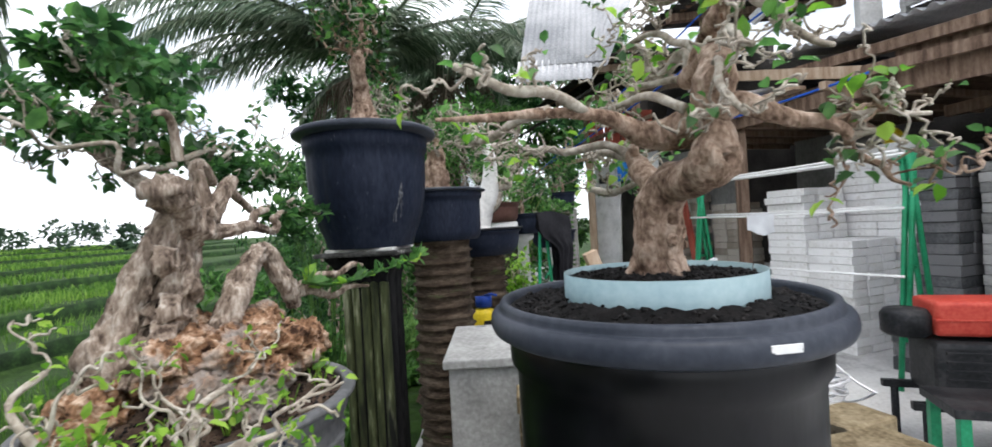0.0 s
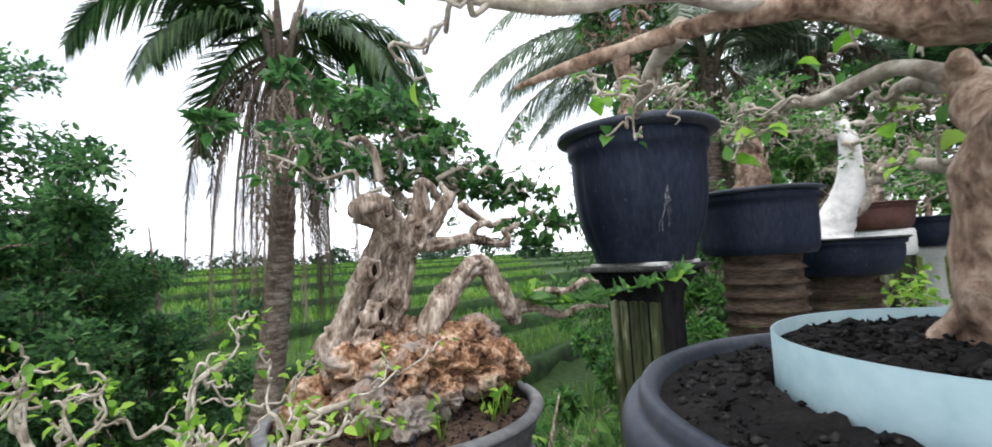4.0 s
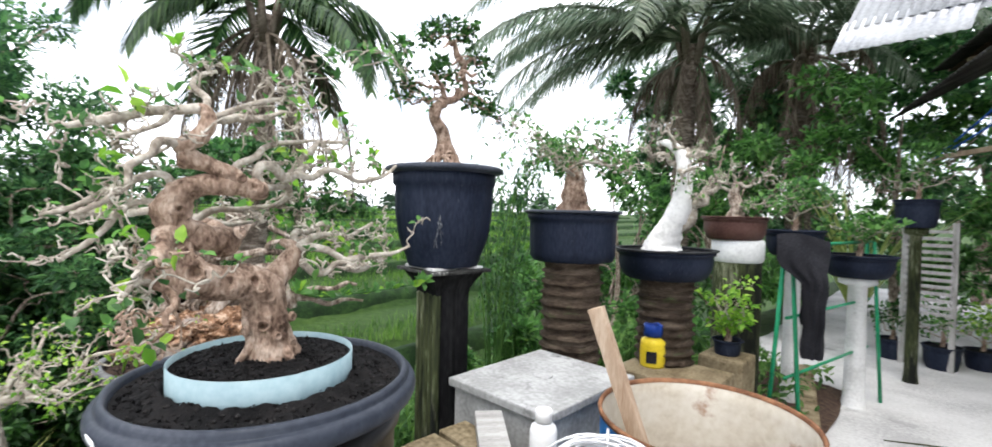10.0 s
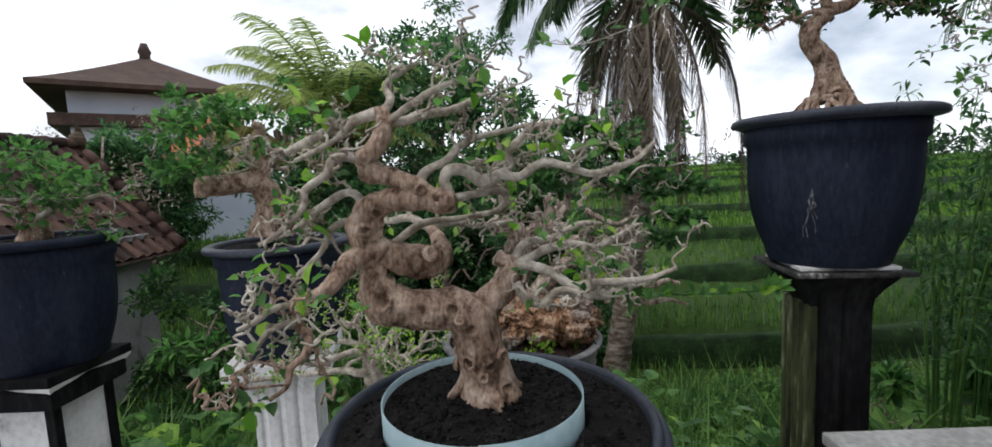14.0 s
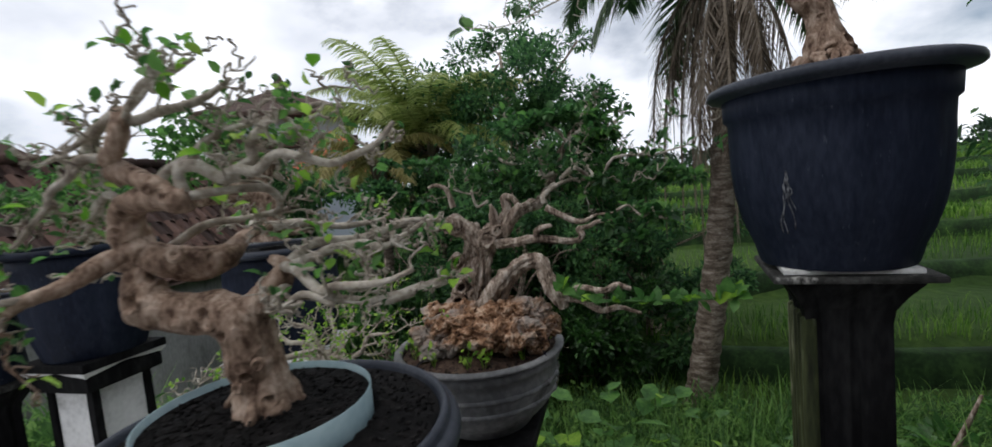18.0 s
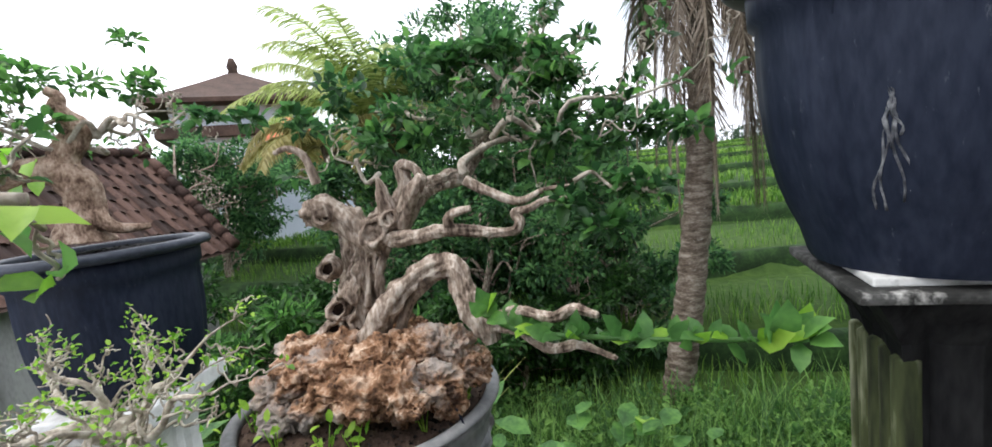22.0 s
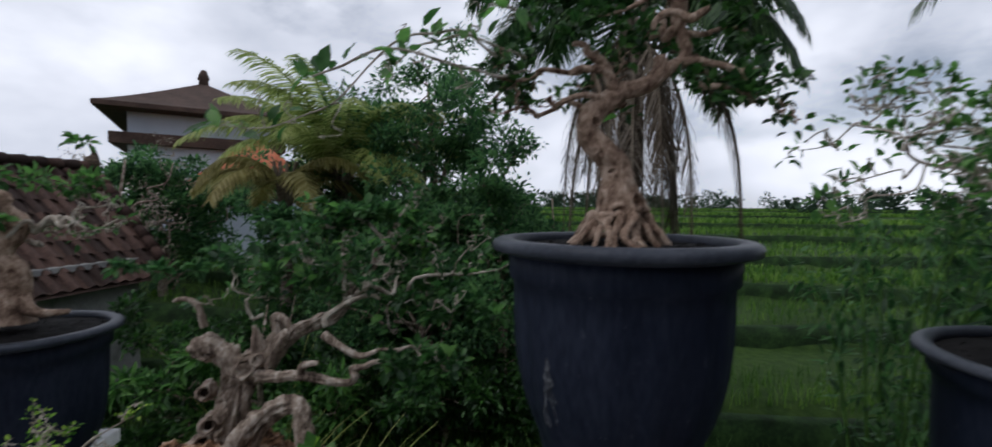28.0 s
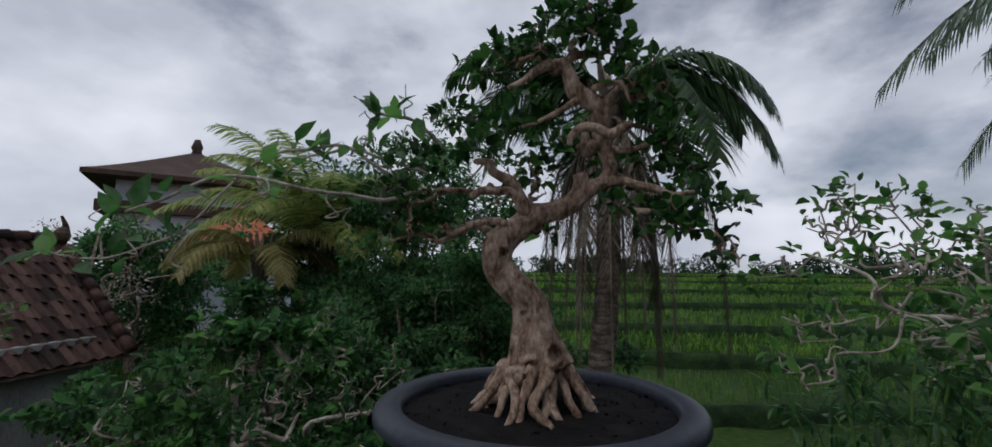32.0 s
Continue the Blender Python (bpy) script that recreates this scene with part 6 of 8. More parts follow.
panelled = square_pedestal((-0.58, -0.82, 0), 0.34, 0.99, pedestal_white, pedestal_black, "pale pedestal with dark corner ribs and a dark stepped cap", flutes=1, neck=0.66)
for sx in (-1, 1):
    for sy in (-1, 1):
        block("corner_rib", sx * 0.105 - 0.016, sx * 0.105 + 0.016, sy * 0.105 - 0.016, sy * 0.105 + 0.016, 0.08, 0.87, pedestal_black, panelled, "dark painted corner rib")
block("dark_capital", -0.155, 0.155, -0.155, 0.155, 0.87, 0.95, pedestal_black, panelled, "dark stepped capital", bevel=0.015)
round_pot((-0.585, -0.816, 0.99), 0.259, 0.44, 0.17, "tall ribbed black plastic pot in shade", flutes=18, flute_depth=0.03, rim_mat=black_plastic)
bonsai_simple((-0.585, -0.816, 1.415), "low bonsai with a dense leafy crown", [(0, 0, -0.01, 0.05), (0.0, 0.02, 0.05, 0.04), (0, -0.01, 0.12, 0.03)],
              [((0, 0, 0.08), (0.05, -0.3, 0.12), 0.014), ((0, 0, 0.08), (0.0, 0.3, 0.12), 0.014), ((0, 0, 0.1), (0.2, 0, 0.2), 0.012), ((0, 0, 0.1), (-0.2, 0, 0.2), 0.012)], "dense green leaves", 59, leaf=leaf_mid, keep=0.8, per_tip=8, clumps=(((0, -0.15, 0.2), 0.16), ((0, 0.12, 0.22), 0.16), ((0, 0, 0.3), 0.14)), clump_count=150)
square_pedestal((-0.38, -1.2, 0), 0.3, 0.92, pedestal_black, cap_worn, "black cement pedestal with a grey slab")
round_pot((-0.385, -1.19, 0.92), 0.19, 0.33, 0.15, "small black plastic pot", flutes=18, flute_depth=0.02, rim_mat=black_plastic)
bonsai_simple((-0.385, -1.19, 1.235), "low tan bonsai with a lying trunk", [(0.0, -0.10, 0.0, 0.045), (0.0, -0.04, 0.06, 0.045), (0, 0.05, 0.09, 0.05), (0, 0.12, 0.14, 0.035)],
              [((0, 0.1, 0.12), (0.05, 0.3, 0.2), 0.014), ((0, 0, 0.1), (0.1, -0.2, 0.25), 0.012)], "few green leaves", 61, keep=0.4)

# small weeds rooted in the rock of the bowl
rock_weed_rng = random.Random(311)
for k in range(9):
    a = -1.9 + 3.6 * k / 8 + rock_weed_rng.uniform(-0.3, 0.3)
    weed = thing("weed", (-0.515 + 0.20 * math.cos(a), 0.858 + 0.21 * math.sin(a), 1.045), "tiny green weed growing between the bowl rocks", "weed", "weeds on the rock")
    tuft = Soup()
    for _ in range(rock_weed_rng.randint(5, 9)):
        ln = rock_weed_rng.uniform(0.014, 0.03)
        tuft.leaf(unit(rock_weed_rng) * 0.022 + Vector((0, 0, 0.02)), unit(rock_weed_rng) + Vector((0.3, 0, 0.8)), Vector((0.3, 0, 1)) + unit(rock_weed_rng) * 0.5, ln, ln * 0.5, 0.1)
    stems = Soup()
    for _ in range(4):
        e = unit(rock_weed_rng) * 0.02
        stems.tube([(0, 0, -0.03, 0.0012), (e.x * 0.5, e.y * 0.5, 0.005, 0.001), (e.x, e.y, 0.03, 0.0006)], 5)
    stems.object("stem", leaf_lime, weed)
    foliage(tuft, leaf_lime, weed, "small bright green leaves")

# low bare plant beside the grey bowl
square_pedestal((-0.40, 0.40, 0), 0.30, 0.54, pedestal_black, pedestal_black, "low black cement pedestal for the bare plant")
round_pot((-0.40, 0.40, 0.54), 0.16, 0.22, 0.12, "small black plastic pot under the bare twigs", flutes=18, flute_depth=0.02, rim_mat=black_plastic)
bonsai_simple((-0.40, 0.40, 0.74), "young bare plant with many thin pale twigs", [(0.0, 0.02, -0.01, 0.045), (0, 0.01, 0.08, 0.038), (0.0, 0.0, 0.18, 0.036), (0, -0.01, 0.27, 0.030), (0, -0.01, 0.31, 0.018)],
              [((0, 0, 0.27), (0.16, -0.18, 0.36), 0.015), ((0, 0, 0.27), (0.06, 0.24, 0.39), 0.012), ((0, 0, 0.28), (0.18, 0.08, 0.38), 0.014), ((0, 0, 0.28), (-0.05, -0.26, 0.38), 0.012), ((0, 0, 0.29), (0.04, -0.10, 0.45), 0.010), ((0, 0, 0.24), (0.10, -0.34, 0.27), 0.015), ((0, 0, 0.29), (-0.1, 0.14, 0.44), 0.010), ((0, 0, 0.29), (-0.16, -0.06, 0.42), 0.010), ((0, 0, 0.28), (0.12, 0.18, 0.32), 0.009)], "tiny yellow-green leaves", 67, bark=twig_grey, twig=twig_grey, leaf=leaf_lime, leaf_len=0.014, keep=0.75, per_tip=4, bend=0.08)

# ---------------------------------------------------------------- palms and trees
def frond(parent, base, way, length, droop, mat, rng, leaflet=0.55, width=0.045, pairs=84, hang=0.5, name="frond", spread=1.0):
    """A feather leaf: an arching midrib with a row of leaflets on each side."""
    s = Soup()
    way = Vector(way).normalized()
    rows, p, d = [], Vector(base), way.copy()
    n = 12
    for i in range(n + 1):
        rows.append((*p, 0.028 * (1 - 0.85 * i / n) * length / 3))
        d = (d + Vector((0, 0, -droop * (0.4 + 1.2 * i / n) / n))).normalized()
        p = p + d * length / n
    s.tube(rows, 5)
    for k in range(pairs):
        t = 0.12 + 0.88 * k / pairs
        q = t * n
        i = min(int(q), n - 1)
        a, b = Vector(rows[i][:3]), Vector(rows[i + 1][:3])
        c = a.lerp(b, q - i)
        d = (b - a).normalized()
        side = d.cross(Vector((0, 0, 1)))
        side = side.normalized() if side.length > 0.05 else Vector((1, 0, 0))
        ln = leaflet * (0.35 + 0.65 * math.sin(math.pi * min(1, 0.15 + 0.85 * t))) * rng.uniform(0.85, 1.1)
        for sg in (-1, 1):
            v = (side * sg * spread + d * 0.7 + Vector((0, 0, -hang * rng.uniform(0.3, 1.2)))).normalized()
            m = c + v * ln * 0.5
            e = m + (v + Vector((0, 0, -hang * rng.uniform(0.6, 1.6)))).normalized() * ln * 0.5
            w = width * rng.uniform(0.7, 1.1) / 2
            x = len(s.v)
            s.v += [c - d * w, c + d * w, m - d * w, m + d * w, e]
            s.f += [(x, x + 1, x + 3, x + 2), (x + 2, x + 3, x + 4)]
    return s.object(name, mat, parent, smooth=False)


def palm(loc, height, r, lean, label, live, dead, seed, length=3.4, mat=None, leaflet=0.75, width=0.038, up=(0.1, 0.9), droop=1.5, dead_len=2.4, bend=None, az=None):
    rng = random.Random(seed)
    ob = thing("palm_tree", loc, label, "palm tree")
    lean = Vector(lean)
    s = Soup()
    rows = []
    n = int(height / 0.085)
    for i in range(n + 1):
        t = i / n
        c = lean * t + Vector((0, 0, height * t)) + (Vector(bend) * math.sin(math.pi * t) if bend else Vector())
        rows.append((*c, r * (1.25 - 0.4 * t) * (1.0 if i % 2 else 0.90)))
    s.tube(rows, 18, 0.10, 4)
    s.object("trunk", palm_bark, ob)
    top = lean + Vector((0, 0, height))
    for i in range(live):
        a = (az[i % len(az)] if az else TAU * i / live) + rng.uniform(-0.25, 0.25)
        e = rng.uniform(*up)
        frond(ob, top + Vector((0, 0, 0.1)), (math.cos(a), math.sin(a), e), length * rng.uniform(0.8, 1.1), droop * rng.uniform(0.8, 1.2), mat or frond_dark, rng, leaflet, width)
    for i in range(dead):
        a = TAU * i / max(1, dead) + rng.uniform(-0.3, 0.3)
        frond(ob, top + Vector((0.7 * r * math.cos(a), 0.7 * r * math.sin(a), -rng.uniform(0.1, 0.4))), (math.cos(a) * 0.4, math.sin(a) * 0.4, rng.uniform(-0.8, 0.1)), dead_len * rng.uniform(0.7, 1.1), rng.uniform(4.5, 7.0), leaf_dead, rng, rng.uniform(0.45, 0.75), 0.024, 70, 1.7, "dead_frond", 0.7)
    for i in range(9):
        a, k = rng.uniform(0, TAU), Soup()
        d = Vector((math.cos(a), math.sin(a), 0))
        k.tube([(*(top + d * r * 0.6 - Vector((0, 0, 0.35))), 0.05), (*(top + d * r * 1.3 + Vector((0, 0, 0.1))), 0.045), (*(top + d * r * 2.2 + Vector((0, 0, 0.5))), 0.02)], 6, 0.1, 8)
        k.object("leaf_base", leaf_dead, ob)
    return ob


palm((-4.7, 2.02, -1.45), 5.3, 0.135, (-0.2, 0.56, 0), "leaning coconut palm with hanging grey dead fronds", 10, 20, 71, 2.3, up=(0.0, 1.2), droop=2.5, dead_len=2.8, az=[1.57, 1.1, 2.1, -1.57, 3.1, -1.3, 1.0, -1.85, 0.4, -2.4], bend=(0.0, 0.16, 0))
palm((-2.4, 8.7, -0.9), 5.4, 0.17, (0.2, 0, 0), "coconut palm with broad grey-green fronds", 24, 10, 73, 4.4, frond_grey, up=(-0.05, 0.75), droop=1.5, az=[TAU * k / 16 for k in range(16)] + [-2.05, -2.2, -2.35, -2.5, -2.62, -2.75, -2.9, -3.0])
palm((-0.9, 10.6, -0.2), 5.0, 0.2, (0, 0.2, 0), "old coconut palm with a skirt of dead fronds", 24, 22, 79, 4.4, frond_grey, up=(0.1, 0.9), droop=1.4, dead_len=3.2)
palm((-7.6, -2.05, -1.3), 3.6, 0.16, (0, 0, 0), "young palm with yellow-green upright fronds", 26, 0, 89, 2.6, frond_lime, up=(0.35, 2.2), droop=1.5, leaflet=0.55, width=0.028)
palm((-7.0, -2.8, -1.3), 3.3, 0.1, (0, 0, 0), "small palm with yellowed drooping fronds", 9, 0, 91, 1.7, frond_yellow, up=(0.5, 1.4), droop=2.4, leaflet=0.5)


def sword_plant(loc, count, length, label, seed, mat, lean=0.5, width=0.05):
    """A clump of long upright blades that bow outwards, one mesh a blade."""
    rng = random.Random(seed)
    ob = thing("sword_plant", loc, label, "plant")
    for k in range(count):
        a, ln = rng.uniform(0, TAU), length * rng.uniform(0.6, 1.1)
        s, rows, p, d = Soup(), [], Vector((0.05 * math.cos(a), 0.05 * math.sin(a), 0)), Vector((math.cos(a) * lean * rng.uniform(0.2, 1), math.sin(a) * lean * rng.uniform(0.2, 1), 1)).normalized()
        side = Vector((-math.sin(a), math.cos(a), 0))
        for i in range(8):
            w = width * (1 - (i / 7) ** 2) * 0.5 + 0.001
            s.v += [p - side * w, p + side * w]
            if i:
                b = 2 * i
                s.f.append((b - 2, b - 1, b + 1, b))
            d = (d + Vector((math.cos(a) * 0.08, math.sin(a) * 0.08, -0.06 * i / 4))).normalized()
            p = p + d * ln / 7
        s.object("blade", mat, ob)
    return ob


sword_plant((0.30, 8.2, 0.3), 26, 2.2, "tall clump of sword-shaped green leaves by the shed", 131, frond_lime)
sword_plant((-0.35, 8.5, 0.3), 18, 1.8, "clump of long green leaves by the shed", 133, frond_dark)
sword_plant((-3.7, -1.0, -1.3), 26, 1.9, "clump of tall arching grass leaves", 135, frond_lime, 0.7, 0.03)
sword_plant((-2.9, -0.2, -1.3), 22, 1.5, "clump of tall arching grass leaves", 137, frond_lime, 0.7, 0.025)


def tree(loc, height, spread, label, seed, leaf_mat, leaf=0.14, clumps=34, count=150, trunk_r=0.12, crown_low=0.3, name="tree", size=0.16, flat=0.75, width=0.45):
    """A tapered trunk with limbs that carry an uneven crown of leaf clumps with gaps."""
    rng = random.Random(seed)
    ob = thing(name, loc, label, "tree" if name == "tree" else "shrub")
    s, tips = Soup(), []
    s.tube(spline([(0, 0, -0.1, trunk_r * 1.3), (rng.uniform(-.1, .1), rng.uniform(-.1, .1), height * 0.25, trunk_r), (rng.uniform(-.2, .2), rng.uniform(-.2, .2), height * 0.55, trunk_r * 0.7), (0, 0, height * 0.9, trunk_r * 0.2)], 6), 10, 0.15, 5)
    for i in range(9):
        a, z = TAU * i / 9 + rng.uniform(-0.3, 0.3), height * rng.uniform(crown_low, 0.8)
        end = Vector((math.cos(a) * spread * rng.uniform(0.5, 1), math.sin(a) * spread * rng.uniform(0.5, 1), min(height * 0.98, z + height * rng.uniform(0.02, 0.3))))
        limb(s, (0, 0, z * 0.85), end, trunk_r * 0.45, rng, 4, 1, 0.1, tips, 0.4, 6)
    s.object("trunk", bark_grey, ob)
    lv = Soup()
    spots = [p for p, d in tips]
    while len(spots) < clumps:
        u = unit(rng)
        k = rng.uniform(0.45, 1.0)
        spots.append(Vector((u.x * spread * k, u.y * spread * k, height * (crown_low + (1 - crown_low) * (0.5 + 0.5 * u.z * k)))))
    rng.shuffle(spots)
    for p in spots[:clumps]:
        leaf_clump(lv, p, spread * size * rng.uniform(1.0, 2.0), count, leaf, rng, flat, width, 0.2)
    lv.object("crown", leaf_mat, ob)
    return ob


tree((-8.0, -0.6, -1.3), 5.9, 2.0, "tall feathery green tree at the field edge", 101, leaf_far, 0.10, 120, 260, 0.13, 0.22)
tree((-6.8, -1.7, -1.25), 2.7, 1.4, "dense dark green leafy shrub", 103, leaf_far, 0.13, 40, 170, 0.07, 0.1, "shrub")
tree((-6.0, -0.2, -1.25), 3.2, 1.6, "dense dark green leafy shrub", 105, leaf_far, 0.09, 70, 240, 0.06, 0.05, "shrub")
tree((-6.6, 1.7, -1.25), 3.5, 1.3, "green leafy shrub below the palm", 107, leaf_far, 0.11, 30, 150, 0.05, 0.05, "shrub")
tree((-9.8, -3.4, -1.25), 3.6, 2.0, "broad dark green tree behind the tiled roof", 109, leaf_far, 0.15, 44, 170, 0.1, 0.15)
tree((-4.6, -1.6, -1.25), 2.2, 1.2, "dark green shrub with long leaves", 111, leaf_mid, 0.15, 30, 120, 0.04, 0.05, "shrub", width=0.3)
tree((-11.5, -9.0, -1.2), 4.2, 2.6, "broad green tree before the far house", 113, leaf_far, 0.2, 40, 130, 0.12, 0.15)
tree((-1.2, 7.6, -0.6), 3.5, 1.3, "green leafy shrub at the end of the yard", 115, leaf_mid, 0.12, 34, 150, 0.05, 0.05, "shrub")
tree((0.6, 9.8, 0), 3.6, 1.5, "green leafy shrub at the end of the yard", 117, leaf_mid, 0.13, 36, 150, 0.05, 0.05, "shrub")
tree((-2.3, 6.4, -1.2), 3.4, 1.2, "bright green shrub behind the pots", 119, leaf_mid, 0.12, 30, 140, 0.05, 0.05, "shrub")
tree((-1.4, 4.4, -0.9), 1.7, 0.8, "green leafy shrub behind the pots", 121, leaf_mid, 0.1, 26, 130, 0.03, 0.05, "shrub")
tree((-1.5, 2.75, -0.9), 1.5, 0.7, "green leafy shrub beside the black pedestal", 123, leaf_mid, 0.09, 26, 130, 0.03, 0.05, "shrub")
tree((-8.1, -6.9, -1.2), 4.3, 1.3, "pale bare shrub with whitish flowers beside the hut", 141, twig_grey, 0.07, 40, 26, 0.08, 0.35)
tree((-6.6, 0.9, -1.3), 3.6, 1.3, "dense dark green shrub at the edge of the field", 151, leaf_far, 0.09, 70, 220, 0.07, 0.08, "shrub")
tree((-10.5, -8.3, -1.2), 4.6, 1.9, "dark green tree before the pale house wall", 149, leaf_far, 0.14, 60, 200, 0.1, 0.15)
tree((-2.6, 12.5, -0.8), 6.5, 2.6, "tall dark green tree behind the palms", 145, leaf_far, 0.2, 60, 190, 0.15, 0.2)
tree((1.6, 13.0, 0), 5.6, 2.2, "dark green tree behind the shed end", 147, leaf_far, 0.2, 50, 170, 0.12, 0.15)
tree((-3.6, 9.8, -1.2), 3.2, 1.5, "dark green shrub under the palms", 127, leaf_far, 0.14, 36, 150, 0.06, 0.05, "shrub")

for i, (x, y, h, sp) in enumerate(((-5.4, -0.9, 1.7, 1.1), (-5.3, 0.3, 1.5, 1.0), (-5.8, 1.1, 1.6, 1.0), (-6.4, -2.3, 1.9, 1.2), (-4.9, -2.9, 1.6, 1.0), (-7.2, 0.4, 2.1, 1.3))):
    tree((x, y, -1.35), h, sp, "dense dark undergrowth shrub before the trees", 161 + i, leaf_dark, 0.09, 46, 190, 0.03, 0.0, "shrub")


def cane_plant(loc, stems, height, label, seed, mat):
    """Thin arching canes with drooping narrow leaves, one mesh a cane and a spray."""
    rng = random.Random(seed)
    ob = thing("cane_plant", loc, label, "plant")
    for k in range(stems):
        a, h = rng.uniform(0, TAU), height * rng.uniform(0.75, 1.05)
        out = rng.uniform(0.12, 0.45)
        path = spline([(0.03 * math.cos(a), 0.03 * math.sin(a), 0, 0.007), (0.25 * out * math.cos(a), 0.25 * out * math.sin(a), h * 0.5, 0.006), (0.6 * out * math.cos(a), 0.6 * out * math.sin(a), h * 0.85, 0.004), (1.1 * out * math.cos(a), 1.1 * out * math.sin(a), h, 0.002)], 8)
        s = Soup()
        s.tube(path, 6)
        cane = s.object("cane", weed_grass, ob)
        lv = Soup()
        for q in path[8:]:
            for _ in range(9):
                d = unit(rng) + Vector((math.cos(a) * 0.4, math.sin(a) * 0.4, -0.45))
                p = Vector(q[:3]) + unit(rng) * 0.05
                ln = rng.uniform(0.035, 0.07)
                lv.leaf(p, d, Vector((0, 0, 1)) + unit(rng) * 0.4, ln, ln * 0.28, 0.1)
        tagged(lv.object("spray", mat, cane), kind="stuff")
    return ob


cane_plant((-0.95, 2.65, -0.15), 9, 2.2, "bamboo-like canes with drooping narrow leaves behind the pots", 181, leaf_pad)
cane_plant((-1.25, 3.1, -0.3), 7, 2.2, "bamboo-like canes with drooping narrow leaves behind the pots", 183, leaf_pad)


def broad_plant(loc, count, leaf, label, seed, mat, spread=0.35, height=0.45):
    """A low plant with large separate leaves on stalks."""
    rng = random.Random(seed)
    ob = thing("broad_leaf_plant", loc, label, "plant", "broad-leaved plants")
    for k in range(count):
        a, r, h = rng.uniform(0, TAU), spread * math.sqrt(rng.random()), height * rng.uniform(0.5, 1.1)
        p = Vector((r * math.cos(a), r * math.sin(a), h))
        s = Soup()
        ln = leaf * rng.uniform(0.6, 1.15)
        d = Vector((math.cos(a) + rng.gauss(0, 0.4), math.sin(a) + rng.gauss(0, 0.4), rng.uniform(-0.3, 0.35)))
        s.leaf(p, d, Vector((0, 0, 1)) + unit(rng) * 0.35, ln, ln * 0.6, 0.10)
        s.object("leaf", mat if k % 5 else leaf_lime, ob)
        if k % 2 == 0:
            s = Soup()
            s.tube([(0.3 * p.x, 0.3 * p.y, 0, 0.004), (0.7 * p.x, 0.7 * p.y, h * 0.6, 0.003), (*p, 0.0025)], 5)
            s.object("stalk", weed_grass, ob)
    return ob


for i, (x, y, z, c, lf, sp, h) in enumerate(((-1.12, 1.25, -0.3, 46, 0.16, 0.36, 0.75), (-1.35, 0.75, -0.5, 40, 0.15, 0.36, 0.8), (-0.95, -0.5, -0.1, 46, 0.22, 0.36, 0.55), (-0.75, -0.45, 0.0, 24, 0.2, 0.25, 0.4), (-1.5, -0.3, -0.7, 36, 0.17, 0.4, 0.9), (-1.3, 1.75, -0.5, 40, 0.12, 0.36, 0.7), (-1.9, 1.1, -1.0, 40, 0.14, 0.45, 0.7), (-1.15, 2.2, -0.4, 40, 0.11, 0.35, 0.7), (-1.0, 3.0, -0.3, 40, 0.10, 0.36, 0.8))):
    broad_plant((x, y, z), c, lf, "low plant with broad fresh green leaves among weeds", 600 + i, leaf_mid, sp, h)


def weeds():
    rng = random.Random(9)
    s, g = Soup(), Soup()
    for _ in range(5600):
        x, y = -0.95 - 3.6 * rng.random() ** 1.4, rng.uniform(-2.2, 5.5)
        if noise.noise((x * 0.8, y * 0.8, 2)) < -0.3:
            continue
        c = Vector((x, y, terrain(x, y) + rng.uniform(0.05, 0.42)))
        leaf_clump(s, c, rng.uniform(0.10, 0.2), 10, rng.choice((0.045, 0.06, 0.09)), rng, 0.8, 0.55)
    tagged(s.object("weeds", weed_grass, smooth=False), "tangle of low broad-leaved green weeds", "weeds", kind="stuff")
    spots = [(rng.uniform(-4.5, -0.9), rng.uniform(-2.5, 6), 0.7 + 0.5 * rng.random()) for _ in range(5000)]
    grass_patch("tall_grass", weed_grass, "rank green grass on the bank", spots, 0.55, 0.5, 0.007, rng, 3)


weeds()

# ---------------------------------------------------------------- open shed
def corrugated(name, a, b, up, length, mat, parent=None, label="", pitch=0.076, depth=0.018, thick=0.003):
    """A corrugated sheet: low edge from a to b, rising along up for length."""
    a, b, up = Vector(a), Vector(b), Vector(up).normalized()
    e = b - a
    nrm = e.normalized().cross(up)
    n = max(8, int(e.length / pitch * 6))
    s = Soup()
    for side in (0, 1):
        for k in (0, 1):
            for i in range(n + 1):
                p = a + e * i / n + up * length * k + nrm * (depth * math.cos(TAU * i / 6) + thick * side)
                s.v.append(p + Vector((0, 0, 0.01 * noise.noise(p * 1.5))))
    m = n + 1
    for side in (0, 1):
        o = side * 2 * m
        for i in range(n):
            f = (o + i, o + i + 1, o + m + i + 1, o + m + i)
            s.f.append(f if side else f[::-1])
    for i in range(n):
        s.f.append((i, i + 1, 2 * m + i + 1, 2 * m + i))
    return s.object(name, mat, parent, label)


def rope(name, pts, r, mat, label, category, sag=0.0):
    s = Soup()
    rows = []
    for a, b in zip(pts, pts[1:]):
        for i in range(12):
            t = i / 12
            p = Vector(a).lerp(Vector(b), t) - Vector((0, 0, sag * 4 * t * (1 - t)))
            rows.append((*p, r))
    rows.append((*pts[-1], r))
    s.tube(rows, 6)
    return tagged(s.object(name, mat), label, category)


